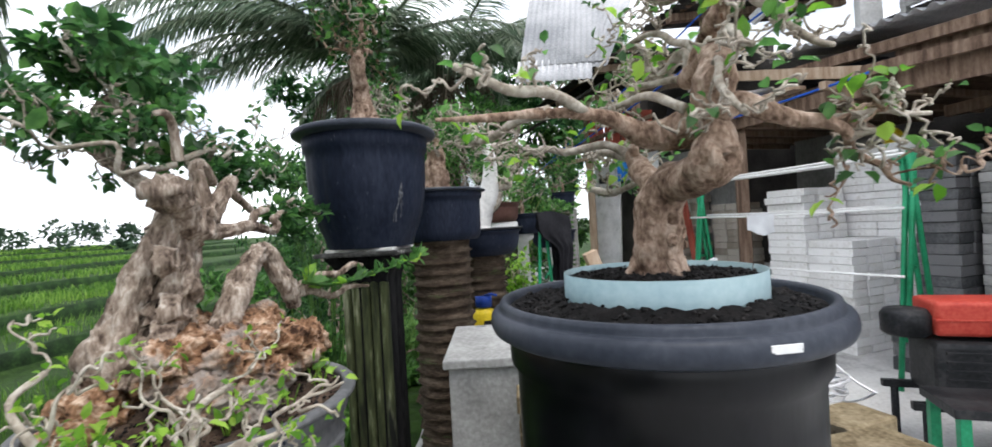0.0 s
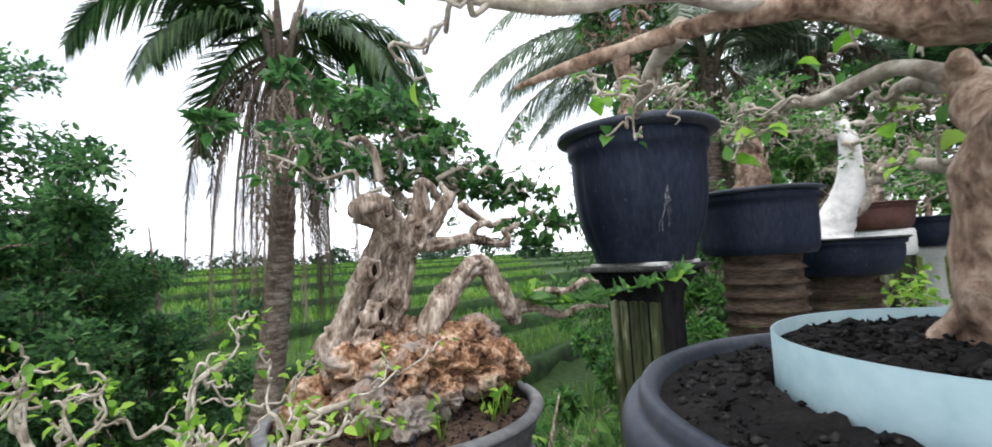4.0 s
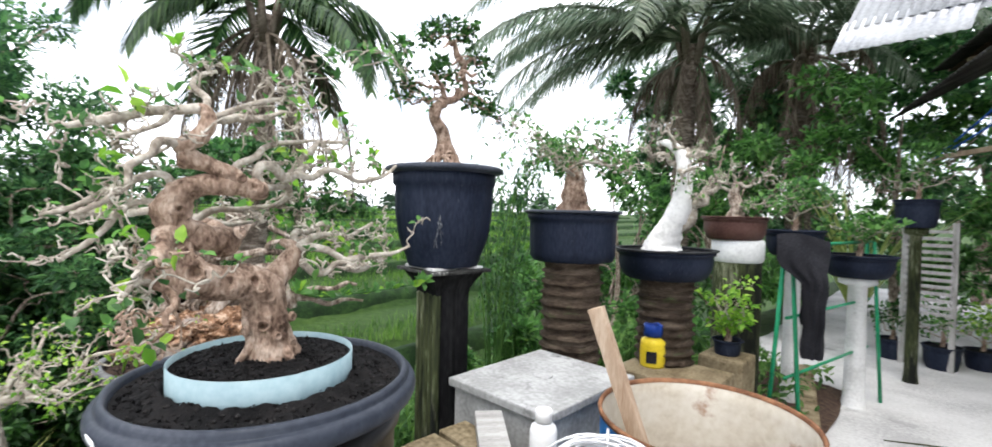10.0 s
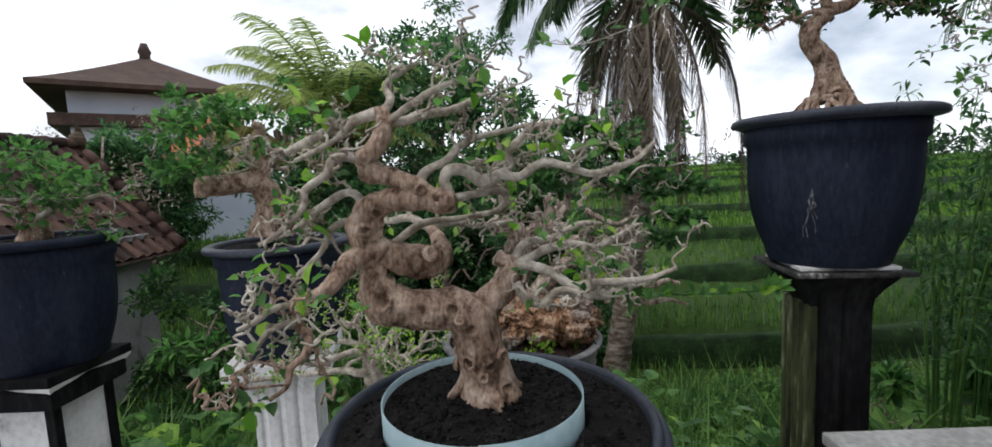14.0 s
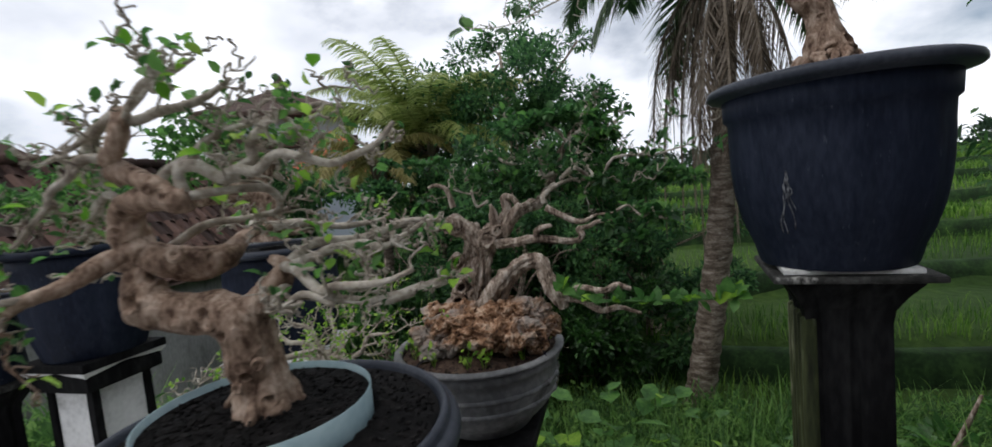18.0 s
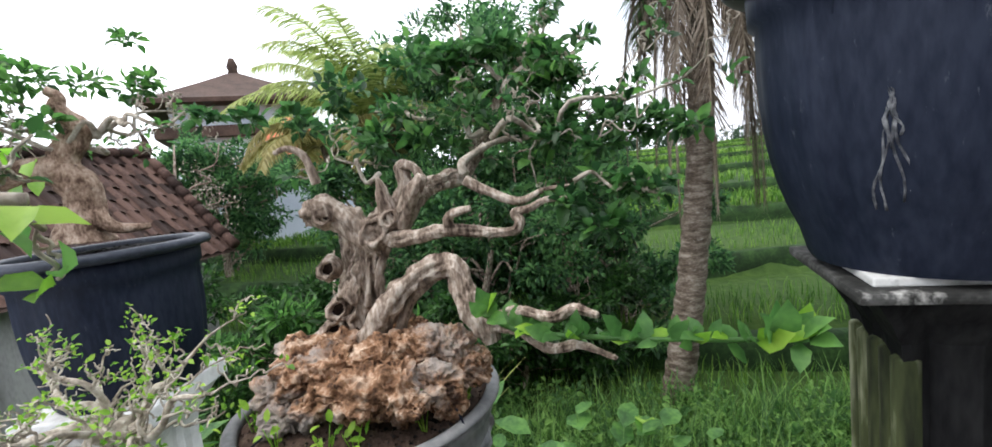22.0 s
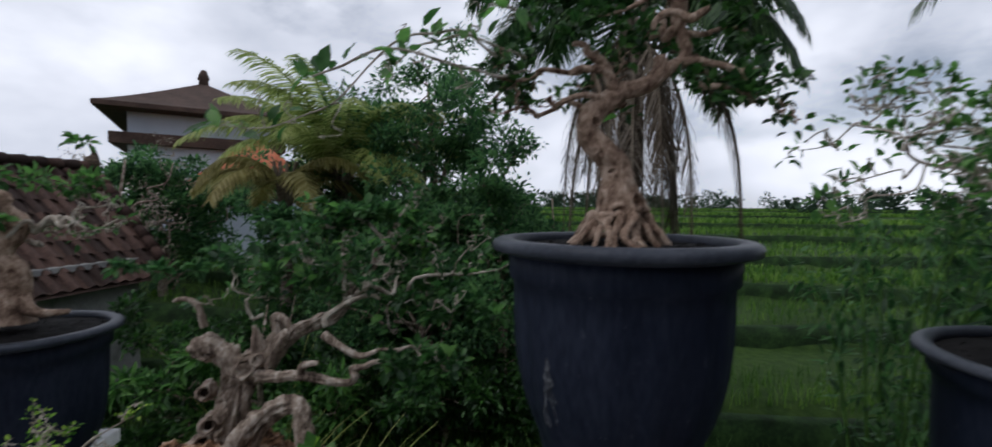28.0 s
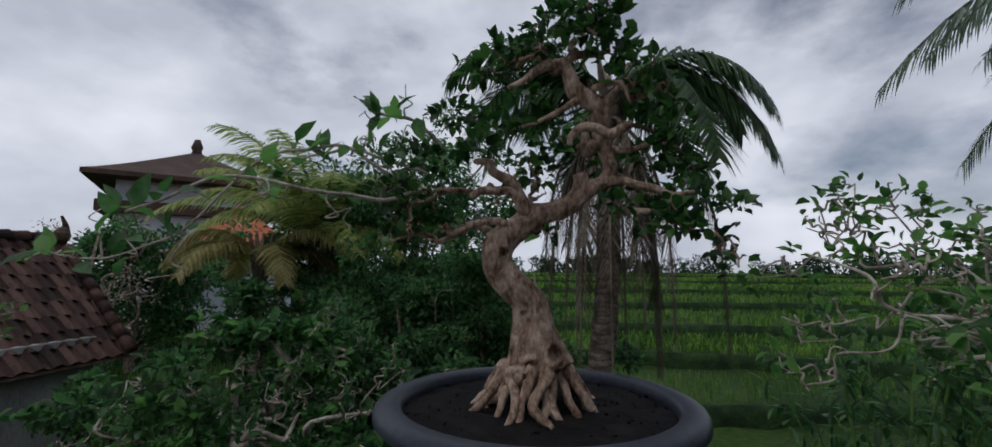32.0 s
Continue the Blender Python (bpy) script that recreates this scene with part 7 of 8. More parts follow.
def build_shed():
    up3 = Vector((0, 0, 1))
    for i, (s0, top, low, w) in enumerate(((-1.25, 3.45, 0.3, 0.12), (0.17, 3.85, 0.0, 0.115), (2.0, 2.28, 0.0, 0.12), (3.5, 3.0, 0.0, 0.12), (6.3, 3.0, 0.0, 0.15))):
        ob = thing("wooden_post", shed(s0, 2.2 if s0 > 3 else 0), "weathered brown timber post of the open shed", "post", "shed posts", turn=-18)
        block("shaft", -w / 2, w / 2, -w / 2, w / 2, low, top, wood_post if i != 0 else wood_pale, ob, bevel=0.006)
        if i == 1:
            block("splint", -w * 0.7, w * 0.3, -w / 2 - 0.04, -w / 2 - 0.004, 0.0, 0.62, wood_pale, ob, "pale splint nailed to the foot", bevel=0.004)
    for s0, top in ((0.0, 3.9), (1.57, 3.95)):
        if s0:
            ob = thing("wooden_post", shed(s0, 0.05, 2.4), "pale upper timber post on the platform", "post", "shed posts", turn=-18)
            block("shaft", -0.07, 0.07, -0.07, 0.07, 0, top - 2.4, wood_pale, ob, bevel=0.006)
    for name, a, b, w, h, mat, label in (
            ("floor_beam", shed(-0.1, -0.09, 2.29), shed(3.5, -0.09, 2.27), 0.07, 0.13, wood_post, "long weathered platform beam"),
            ("edge_plank", shed(-0.2, -0.20, 2.42), shed(2.9, -0.20, 2.42), 0.16, 0.035, wood_pale, "pale plank along the platform edge"),
            ("hand_rail", shed(0.8, -0.14, 3.16), shed(3.4, -0.14, 2.40), 0.06, 0.10, wood_pale, "loose pale rail timber"),
            ("rail_pole", shed(-1.7, -0.1, 2.66), shed(0.7, -0.1, 2.70), 0.05, 0.06, wood_post, "thin timber rail along the platform"),
            ("rail_pole", shed(-2.4, -0.45, 2.38), shed(0.05, -0.1, 2.33), 0.045, 0.06, wood_pale, "thin pale pole sticking out"),
            ("brace", shed(2.95, 0, 2.24), shed(3.36, 0, 1.93), 0.06, 0.07, wood_post, "diagonal timber brace under the beam"),
            ("beam", shed(2.6, -0.05, 2.62), shed(5.6, -0.05, 2.44), 0.07, 0.09, wood_post, "brown timber beam under the awning"),
            ("beam", shed(3.4, -0.14, 2.40), shed(5.6, 0.1, 2.32), 0.05, 0.09, wood_post, "narrow brown board under the awning"),
            ("beam", shed(3.4, 0.9, 2.1), shed(5.8, 0.9, 2.2), 0.06, 0.10, wood_post, "dark timber beam inside"),
            ("rafter", shed(-0.05, -0.5, 3.54), shed(0.1, 2.2, 3.95), 0.10, 0.10, wood_pale, "round pale rafter pole under the roof"),
            ("rafter", shed(-1.6, -0.4, 3.45), shed(-1.4, 2.2, 3.85), 0.09, 0.09, wood_pale, "round pale rafter pole under the roof"),
            ("rafter", shed(1.57, -0.5, 3.60), shed(1.7, 2.2, 4.0), 0.09, 0.09, wood_post, "squared timber rafter under the roof"),
            ("purlin", shed(-2.4, -0.3, 3.58), shed(3.5, -0.3, 3.82), 0.07, 0.07, wood_post, "timber purlin at the roof edge")):
        ob = thing(name, (0, 0, 0), label, "timber")
        beam("timber", a, b, w, h, mat, ob)
    for k in range(7):
        ob = thing("joist", (0, 0, 0), "short joist end under the platform", "timber", "platform joists")
        beam("timber", shed(0.15 + 0.5 * k, -0.26, 2.36), shed(0.15 + 0.5 * k, 3.0, 2.36), 0.06, 0.07, wood_pale, ob)
    floor_ob = block("platform_floor", 0, 3.5, 0, 3.2, 2.40, 2.43, wood_post, None, "", 0.0, Matrix.Translation(FRONT) @ Matrix((U, N, up3)).transposed().to_4x4())
    tagged(floor_ob, "brown board floor of the upper platform", "floor", kind="structure")
    # roofs
    roof = thing("zinc_roof", (0, 0, 0), "pale weathered zinc roof sheets over the shed end", "roof")
    rise = Vector((0.16, 0.60, 0.80))
    corrugated("sheet", (0.36, 5.55, 2.98), (1.25, 5.45, 2.96), rise, 0.42, zinc, roof, "lower overlapping sheet", 0.075, 0.006)
    corrugated("sheet", Vector((0.40, 5.58, 3.03)) + rise.normalized() * 0.24, Vector((1.40, 5.47, 3.03)) + rise.normalized() * 0.24, rise, 4.2, zinc, roof, "", 0.075, 0.006)
    corrugated("sheet", (1.02, 5.62, 3.14), (1.46, 5.58, 3.14), rise + Vector((0.26, 0, 0)), 4.2, zinc, roof, "skewed side sheet", 0.075, 0.006)
    # sheet colour carries the shade of the roof's underside
    big = thing("shed_roof", (0, 0, 0), "corrugated roof over the platform, darkened for the shade underneath", "roof")
    slope = (N * 2.8 + up3 * 0.40)
    for i, (a, b) in enumerate(((-2.3, -1.35), (-1.37, -0.3), (-0.32, 0.35), (1.05, 1.75), (1.73, 2.45), (2.43, 3.15))):
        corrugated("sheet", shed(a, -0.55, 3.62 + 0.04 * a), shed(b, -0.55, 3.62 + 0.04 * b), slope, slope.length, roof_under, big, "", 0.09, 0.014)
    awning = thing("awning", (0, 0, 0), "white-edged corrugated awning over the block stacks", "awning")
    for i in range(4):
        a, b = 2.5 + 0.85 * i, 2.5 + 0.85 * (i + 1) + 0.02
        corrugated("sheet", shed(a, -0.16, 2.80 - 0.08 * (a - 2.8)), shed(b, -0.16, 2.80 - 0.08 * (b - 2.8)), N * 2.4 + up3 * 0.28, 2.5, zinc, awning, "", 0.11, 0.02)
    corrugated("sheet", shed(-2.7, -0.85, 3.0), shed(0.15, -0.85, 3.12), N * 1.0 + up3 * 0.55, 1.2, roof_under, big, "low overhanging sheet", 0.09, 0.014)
    upper = thing("upper_post", shed(3.32, 0.1, 2.78), "white painted post standing above the awning", "post", turn=-18)
    block("shaft", -0.08, 0.08, -0.06, 0.06, 0, 1.3, pedestal_white, upper, bevel=0.006)
    prop = thing("beam", (0, 0, 0), "pale slanting beam above the platform", "timber")
    beam("timber", shed(2.3, -0.05, 3.30), shed(3.28, 0.02, 3.72), 0.05, 0.11, pedestal_white, prop)
    rail = thing("balustrade", (0, 0, 0), "small white timber balustrade above the awning", "balustrade")
    for z in (2.98, 3.36):
        beam("rail", shed(3.42, 0.35, z), shed(4.3, 0.35, z), 0.05, 0.06, pedestal_white, rail)
        beam("rail", shed(4.3, 0.35, z), shed(4.3, 1.2, z), 0.05, 0.06, pedestal_white, rail)
    for a, n in ((3.45, 0.35), (3.85, 0.35), (4.3, 0.35), (4.3, 1.2)):
        beam("baluster", shed(a, n, 2.88), shed(a, n, 3.38), 0.05, 0.05, pedestal_white, rail)
    far_post = thing("upper_post", shed(5.0, 0.9, 2.74), "grey post rising above the awning", "post", turn=-18)
    block("shaft", -0.07, 0.07, -0.06, 0.06, 0, 1.2, plaster_grey, far_post, bevel=0.006)
    fascia = thing("fascia_board", (0, 0, 0), "broad brown board under the awning", "timber")
    beam("timber", shed(3.55, 0.02, 2.36), shed(4.75, 0.02, 2.30), 0.04, 0.34, wood_post, fascia)
    # walls behind
    basis = Matrix.Translation(FRONT) @ Matrix((U, N, up3)).transposed().to_4x4()
    # dark walls stand in for the unlit inside; the doorway one is added
    for name, q, mat, label in (("wall_north", (-2.6, 6.6, 3.3, 3.45, 0, 3.0), dark_wall, "back wall of the shed, indoor shade put into its dark colour"), ("wall_west", (-2.75, -2.6, 1.6, 3.45, 0, 4.4), dark_wall, "side wall of the shed, indoor shade put into its dark colour"), ("wall_east", (6.6, 6.75, -1.2, 3.45, 0, 3.4), plaster_grey, "grey side wall of the shed"), ("wall_inner", (-0.95, 0.75, 1.26, 1.36, 0.17, 2.36), plaster_grey, "pale grey plastered wall beside the doorway"), ("wall_inner", (0.9, 2.0, 2.2, 2.3, 0, 2.3), plaster_grey, "grey block inner wall"), ("wall_inner", (-2.2, -0.96, 0.85, 0.93, 0.342, 2.4), dark_wall, "wall added behind the doorway, shade put into its dark colour"), ("wall_upper", (-2.6, 0.45, 2.32, 2.44, 2.44, 3.94), dark_wall, "back of the upper platform, shade put into its dark colour"), ("wall_upper", (0.45, 3.4, 2.32, 2.44, 2.44, 3.62), dark_wall, "back of the upper platform, shade put into its dark colour")):
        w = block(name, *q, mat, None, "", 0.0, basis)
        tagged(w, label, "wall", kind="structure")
    # dark sheet added for the shade below the awning
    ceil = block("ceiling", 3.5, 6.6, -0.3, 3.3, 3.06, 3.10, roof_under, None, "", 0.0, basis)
    tagged(ceil, "sheet under the awning, shade put into its dark colour", "ceiling", kind="structure")
    # steps and door
    for k, (a, b, n0, n1, z) in enumerate(((-2.3, 0.9, -0.15, 3.3, 0.17), (-2.2, -0.15, 0.12, 3.3, 0.34))):
        ob = block("concrete_step", a, b, n0, n1, 0.0 if k == 0 else 0.17, z, concrete, None, "", 0.02, basis)
        tagged(ob, "worn grey concrete step before the shed door", "step", kind="structure")
    door = thing("door_panel", shed(-1.22, 0.25, 0.34), "pale grey sheet door leaning beside the dark doorway", "door", turn=-18)
    block("leaf", -0.02, 0.02, -0.26, 0.26, 0, 1.92, pedestal_white, door, bevel=0.004, m=pose(0, 0, 0, 0, 4, 62))
    block("patch", -0.002, 0.004, -0.10, 0.10, 1.62, 1.72, oily_steel, door, "dark stencilled mark", bevel=0.001, m=pose(-0.07, 0, 0, 0, 4, 62))
    board = thing("red_board", (2.25, 8.0, 2.52), "red-brown boards fencing the platform", "board", turn=-90)
    for k in range(4):
        block("board", -0.01, 0.01, -0.55 + 0.28 * k, -0.29 + 0.28 * k, 0, 0.62, red_board, board, bevel=0.003)
    # bundles on the platform
    for q, r, mat, label in (((0.9, 0.35, 2.43), (0.42, 0.26, 0.32), black_cloth, "dark tarpaulin bundle lying on the platform"), ((2.0, 0.0, 2.44), (0.34, 0.15, 0.07), blue_cloth, "folded blue and grey cloth on the platform"), ((2.05, 0.02, 2.52), (0.36, 0.17, 0.05), white_cloth, "folded pale sheet on the platform"), ((2.9, 0.3, 2.43), (0.4, 0.3, 0.14), black_cloth, "dark cloth heap on the platform")):
        bm = bmesh.new()
        bmesh.ops.create_icosphere(bm, subdivisions=4, radius=1)
        for v in bm.verts:
            k = 1 + 0.22 * noise.noise(v.co * 1.6 + Vector(q)) + 0.08 * noise.noise(v.co * 5)
            v.co = Vector((v.co.x * r[0] * k, v.co.y * r[1] * k, max(0.0, v.co.z * 0.9 + 0.75) * r[2] * k))
        ob = thing("cloth_bundle", shed(q[0], q[1], q[2]), label, "cloth bundle", turn=-72)
        part("cloth", bm, mat, ob)
    for k, (a, b) in enumerate(((shed(-2.2, -0.5, 2.35), shed(3.3, -0.35, 3.9)), (shed(-1.9, -0.45, 2.42), shed(3.4, -0.3, 3.35)), (shed(0.1, -0.22, 2.33), shed(3.5, -0.22, 2.36)))):
        rope("blue_rope", [a, b], 0.011, blue_rope, "thin blue rope strung along the shed", "rope", 0.03)
    rope("cable", [shed(1.6, -0.3, 2.75), shed(3.4, -0.3, 3.15)], 0.010, grey_timber, "thin grey pole leaning on the rail", "pole")
    # towel
    towel = thing("towel", (2.02, 6.86, 2.36), "blue and white towel hung over the platform beam", "towel", turn=-24)
    for name, x0, x1, z0, mat in (("blue_half", -0.16, 0.02, -0.50, blue_cloth), ("white_half", 0.02, 0.42, -0.46, white_cloth)):
        s = Soup()
        n, m = 14, 12
        for side in (0, 1):
            for i in range(n + 1):
                for j in range(m + 1):
                    x, z = x0 + (x1 - x0) * i / n, z0 * (1 - j / m) * (1 - 0.12 * (i / n) * (name == "white_half"))
                    y = -0.012 * math.sin(x * 38) * (1 - j / m) - 0.01 + 0.006 * side + 0.01 * noise.noise((x * 6, z * 6, 0))
                    s.v.append(Vector((x, y, z)))
        for side in (0, 1):
            o = side * (n + 1) * (m + 1)
            for i in range(n):
                for j in range(m):
                    a = o + i * (m + 1) + j
                    f = (a, a + m + 1, a + m + 2, a + 1)
                    s.f.append(f if side else f[::-1])
        s.object(name, mat, towel)


build_shed()


# ---------------------------------------------------------------- block stacks
BLOCK_MESHES = {}


def brick_mesh(l, w, h, key):
    if key not in BLOCK_MESHES:
        bm = bmesh.new()
        box(bm, -l / 2, l / 2, -w / 2, w / 2, 0, h, 0.0)
        bmesh.ops.bevel(bm, geom=list(bm.edges), offset=0.004, segments=1, affect="EDGES")
        mesh = bpy.data.meshes.new("brick")
        bm.to_mesh(mesh)
        bm.free()
        BLOCK_MESHES[key] = mesh
    return BLOCK_MESHES[key]


def block_stack(loc, nx, ny, rows, size, mat, label, seed, turn=-71.6, tops=None, rough_edge=0.012):
    """Courses of separate blocks; tops(i) gives the number of courses for column i."""
    rng = random.Random(seed)
    ob = thing("block_stack", loc, label, "block stack", "stacks of building blocks", turn=turn)
    l, w, h = size
    mesh = brick_mesh(l * 0.985, w * 0.97, h * 0.95, (l, w, h, mat.name))
    if not mesh.materials:
        mesh.materials.append(mat)
    for i in range(nx):
        for r in range(tops(i) if tops else rows):
            for j in range(ny):
                if 0 < j < ny - 1 and 0 < i < nx - 1 and r < (tops(i) if tops else rows) - 2:
                    continue
                b = new("block", mesh)
                b.parent = ob
                shift = (l / 2 if r % 2 and nx > 2 else 0) * 0.5
                b.location = ((i + 0.5) * l + shift + rng.gauss(0, 0.004), (j + 0.5) * w + rng.gauss(0, rough_edge), r * h)
                b.rotation_euler = (0, 0, rng.gauss(0, 0.012))
    return ob


block_stack(shed(2.31, -0.02), 2, 3, 17, (0.42, 0.19, 0.072), white_block, "tall stack of white limestone slabs in the shed", 201, tops=lambda i: 21 if i < 1 else 14)
block_stack(shed(2.62, 0.58), 2, 2, 26, (0.36, 0.19, 0.072), white_block, "white slab stack behind, reaching higher", 203)
block_stack(shed(3.42, 0.35), 1, 2, 20, (0.30, 0.19, 0.088), shaded_grey_block, "tall stack of grey cement blocks, shade put into their colour", 205)
block_stack(shed(3.78, 0.5), 1, 2, 20, (0.25, 0.19, 0.080), pale_block, "tall stack of pale grey cement blocks", 206)
block_stack(shed(4.35, 1.3), 3, 2, 17, (0.205, 0.19, 0.088), tan_block, "stack of tan cement blocks deep in the shed", 207)
block_stack(shed(3.50, -0.15), 2, 2, 3, (0.30, 0.2, 0.11), shaded_grey_block, "low stack of grey hollow blocks in the same shade-darkened colour", 209)
block_stack(shed(4.10, 0.25), 3, 2, 9, (0.27, 0.2, 0.11), pale_block, "stack of grey hollow blocks with a red cloth on it", 210)
block_stack(shed(4.95, -0.25), 3, 2, 6, (0.22, 0.2, 0.14), pale_block, "low stack of pale grey cement blocks", 211)
red_cloth = thing("red_cloth", shed(4.12, 0.22, 0.995), "folded red cloth lying on the grey blocks", "cloth", turn=-71.6)
bm = bmesh.new()
for v in box(bm, 0.0, 0.80, 0.0, 0.36, 0.0, 0.10, 0.03):
    v.co += Vector((0, 0, 0.02 * noise.noise(v.co * 6)))
part("cloth", bm, red_board, red_cloth)
block_stack(shed(-0.22, 0.32, 0.17), 3, 2, 18, (0.24, 0.2, 0.055), tan_block, "stack of thin tan cement slabs on the step", 213)
block_stack(shed(-0.80, 1.02, 0.17), 5, 1, 13, (0.20, 0.2, 0.12), tan_block, "taller stack of pale tan blocks behind", 215)
block_stack(shed(0.62, 0.86), 2, 2, 16, (0.24, 0.2, 0.09), tan_block, "stack of tan hollow blocks behind the post", 217)
plank = thing("plank", (0, 0, 0), "red-brown plank leaning against the slab stack", "timber")
beam("timber", shed(1.12, 0.22, 0.02), shed(0.60, 0.36, 1.70), 0.04, 0.13, red_board, plank)
block_stack(shed(0.75, -0.1, 0.0), 2, 2, 5, (0.26, 0.2, 0.06), tan_block, "low untidy stack of tan slabs", 219, rough_edge=0.04)

# ---------------------------------------------------------------- things in the yard
def steel_tube(name, pts, r, mat, parent, label=""):
    s = Soup()
    s.tube([(*p, r) for p in pts], 8)
    return s.object(name, mat, parent, label)


def drying_rack():
    """A folding clothes rack: crossed green legs and pale rails."""
    ob = thing("drying_rack", shed(1.80, -0.42), "green folding clothes rack with white rails before the blocks", "drying rack", turn=-71.6)
    for x in (0.0, 2.02):
        for k in range(2):
            a, b = (-0.17, 0.03) if k else (0.17, -0.03)
            steel_tube("leg", [(x, a, 0), (x, b, 1.66)], 0.018, green_metal, ob)
            steel_tube("leg", [(x + 0.05, a * 0.9, 0.35), (x + 0.05, b * 1.1, 1.68)], 0.018, green_metal, ob)
        steel_tube("tie", [(x, -0.12, 1.62), (x, 0.12, 1.62)], 0.014, green_metal, ob)
        steel_tube("tie", [(x, -0.05, 0.85), (x, 0.05, 0.85)], 0.014, green_metal, ob)
    for y, z in ((-0.12, 1.68), (-0.04, 1.66), (0.04, 1.66), (0.12, 1.68), (-0.10, 1.28), (0.08, 1.30), (-0.13, 0.80)):
        steel_tube("rail", [(-0.03, y, z), (0.7, y, z - 0.012), (1.4, y, z - 0.012), (2.06, y, z)], 0.010, white_plastic, ob, "thin white rail")
    return ob


rack = drying_rack()
rag = thing("rag", shed(2.55, -0.53, 1.28), "white rag hung over a rack rail", "rag", turn=-71.6)
s = Soup()
for i in range(9):
    for j in range(9):
        x, z = 0.30 * i / 8, -0.20 * j / 8 * (1 - 0.5 * abs(i / 8 - 0.6))
        s.v.append(Vector((x, -0.012 - 0.02 * noise.noise((x * 9, z * 9, 0)), z)))
for i in range(8):
    for j in range(8):
        a = i * 9 + j
        s.f.append((a, a + 9, a + 10, a + 1))
s.object("cloth", white_cloth, rag)
wad = thing("rag", shed(2.12, -0.56, 0.80), "small pink-white rag knotted on the rack", "rag")
bm = bmesh.new()
bmesh.ops.create_icosphere(bm, subdivisions=3, radius=0.05)
for v in bm.verts:
    v.co *= 1 + 0.5 * noise.noise(v.co * 30)
part("cloth", bm, white_cloth, wad)


def stool(loc, turn, label):
    ob = thing("plastic_stool", loc, label, "stool", turn=turn)
    bm = bmesh.new()
    box(bm, -0.16, 0.16, -0.15, 0.15, 0.42, 0.45, 0.014)
    part("seat", bm, grey_plastic, ob)
    for sx in (-1, 1):
        for sy in (-1, 1):
            s = Soup()
            s.tube([(sx * 0.125, sy * 0.115, 0.43, 0.032), (sx * 0.15, sy * 0.14, 0.2, 0.028), (sx * 0.172, sy * 0.16, 0.0, 0.026)], 6)
            s.object("leg", grey_plastic, ob)
    for sy in (-1, 1):
        block("apron", -0.15, 0.15, sy * 0.142 - 0.006, sy * 0.142 + 0.006, 0.36, 0.43, grey_plastic, ob)
        block("stretcher", -0.15, 0.15, sy * 0.15 - 0.006, sy * 0.15 + 0.006, 0.17, 0.205, grey_plastic, ob)
    for sx in (-1, 1):
        block("apron", sx * 0.15 - 0.006, sx * 0.15 + 0.006, -0.13, 0.13, 0.36, 0.43, grey_plastic, ob)
    return ob


stool(shed(2.10, -0.24), 12, "dirty grey plastic stool beside the block stack")


def oil_drum():
    ob = thing("oil_drum", (0.689, 1.878, 0), "open blue steel drum with a rusty rim and cream inside", "drum")
    h, r = 0.92, 0.30
    bm = bmesh.new()
    prof = [(r * 0.98, 0), (r, 0.012)]
    for z in (0.30, 0.61):
        prof += [(r, z - 0.03), (r + 0.008, z - 0.012), (r + 0.008, z + 0.012), (r, z + 0.03)]
    prof += [(r, h - 0.02)]
    lathe(bm, prof, 64)
    part("shell", bm, blue_drum, ob)
    bm = bmesh.new()
    prof = [(r - 0.004, h - 0.012)]
    for k in range(22):
        prof.append((r - 0.006 - (0.004 if k % 2 else 0), h - 0.02 - 0.038 * k))
    prof += [(0.001, 0.05)]
    lathe(bm, prof, 64)
    part("lining", bm, drum_lid_mat, ob, "cream painted inside")
    bm = bmesh.new()
    lathe(bm, [(r - 0.006, h - 0.014), (r + 0.005, h - 0.016), (r + 0.007, h - 0.006), (r + 0.003, h), (r - 0.004, h - 0.002), (r - 0.006, h - 0.014)], 64)
    part("rim", bm, rust, ob, "rusty rolled rim")
    stick = thing("wooden_stick", (0.60, 1.83, 0.0), "short pale timber offcut standing in the drum", "stick")
    beam("timber", (0.20, 0.03, 0.06), (-0.225, -0.055, 1.20), 0.034, 0.05, wood_pale, stick)


oil_drum()


def cement_box():
    ob = thing("cement_box", (0.062, 1.905, 0), "square grey cement box with a stained flat lid", "box")
    block("body", -0.225, 0.225, -0.265, 0.265, 0, 0.83, concrete_box, ob, bevel=0.006)
    bm = bmesh.new()
    box(bm, -0.243, 0.243, -0.283, 0.283, 0.83, 0.862, 0.006)
    part("lid", bm, concrete_box, ob, "grey slab lid with dark stains", smooth=False)
    bm = bmesh.new()
    bmesh.ops.create_icosphere(bm, subdivisions=3, radius=0.03)
    for v in bm.verts:
        v.co = Vector((v.co.x * 1.3 * (1 + 0.5 * noise.noise(v.co * 40)), v.co.y * (1 + 0.5 * noise.noise(v.co * 40)), max(v.co.z, 0) * 0.2 + 0.862))
    part("cement_lump", bm, concrete_box, ob)


cement_box()

pile = thing("brick_pile", (0.06, 1.12, 0), "pile of tan bricks carrying a plank and wire", "brick pile")
mesh = brick_mesh(0.222, 0.11, 0.052, "pile")
mesh.materials.append(mossy_block)
rng = random.Random(301)
for r in range(15):
    for i in range(3):
        for j in range(3):
            if r < 12 and i == 1 and j == 1:
                continue
            b = new("brick", mesh)
            b.parent = pile
            b.location = (0.12 + 0.228 * i + rng.gauss(0, 0.006), 0.07 + 0.118 * j + rng.gauss(0, 0.006), r * 0.0545)
            b.rotation_euler = (0, 0, rng.gauss(0, 0.03))
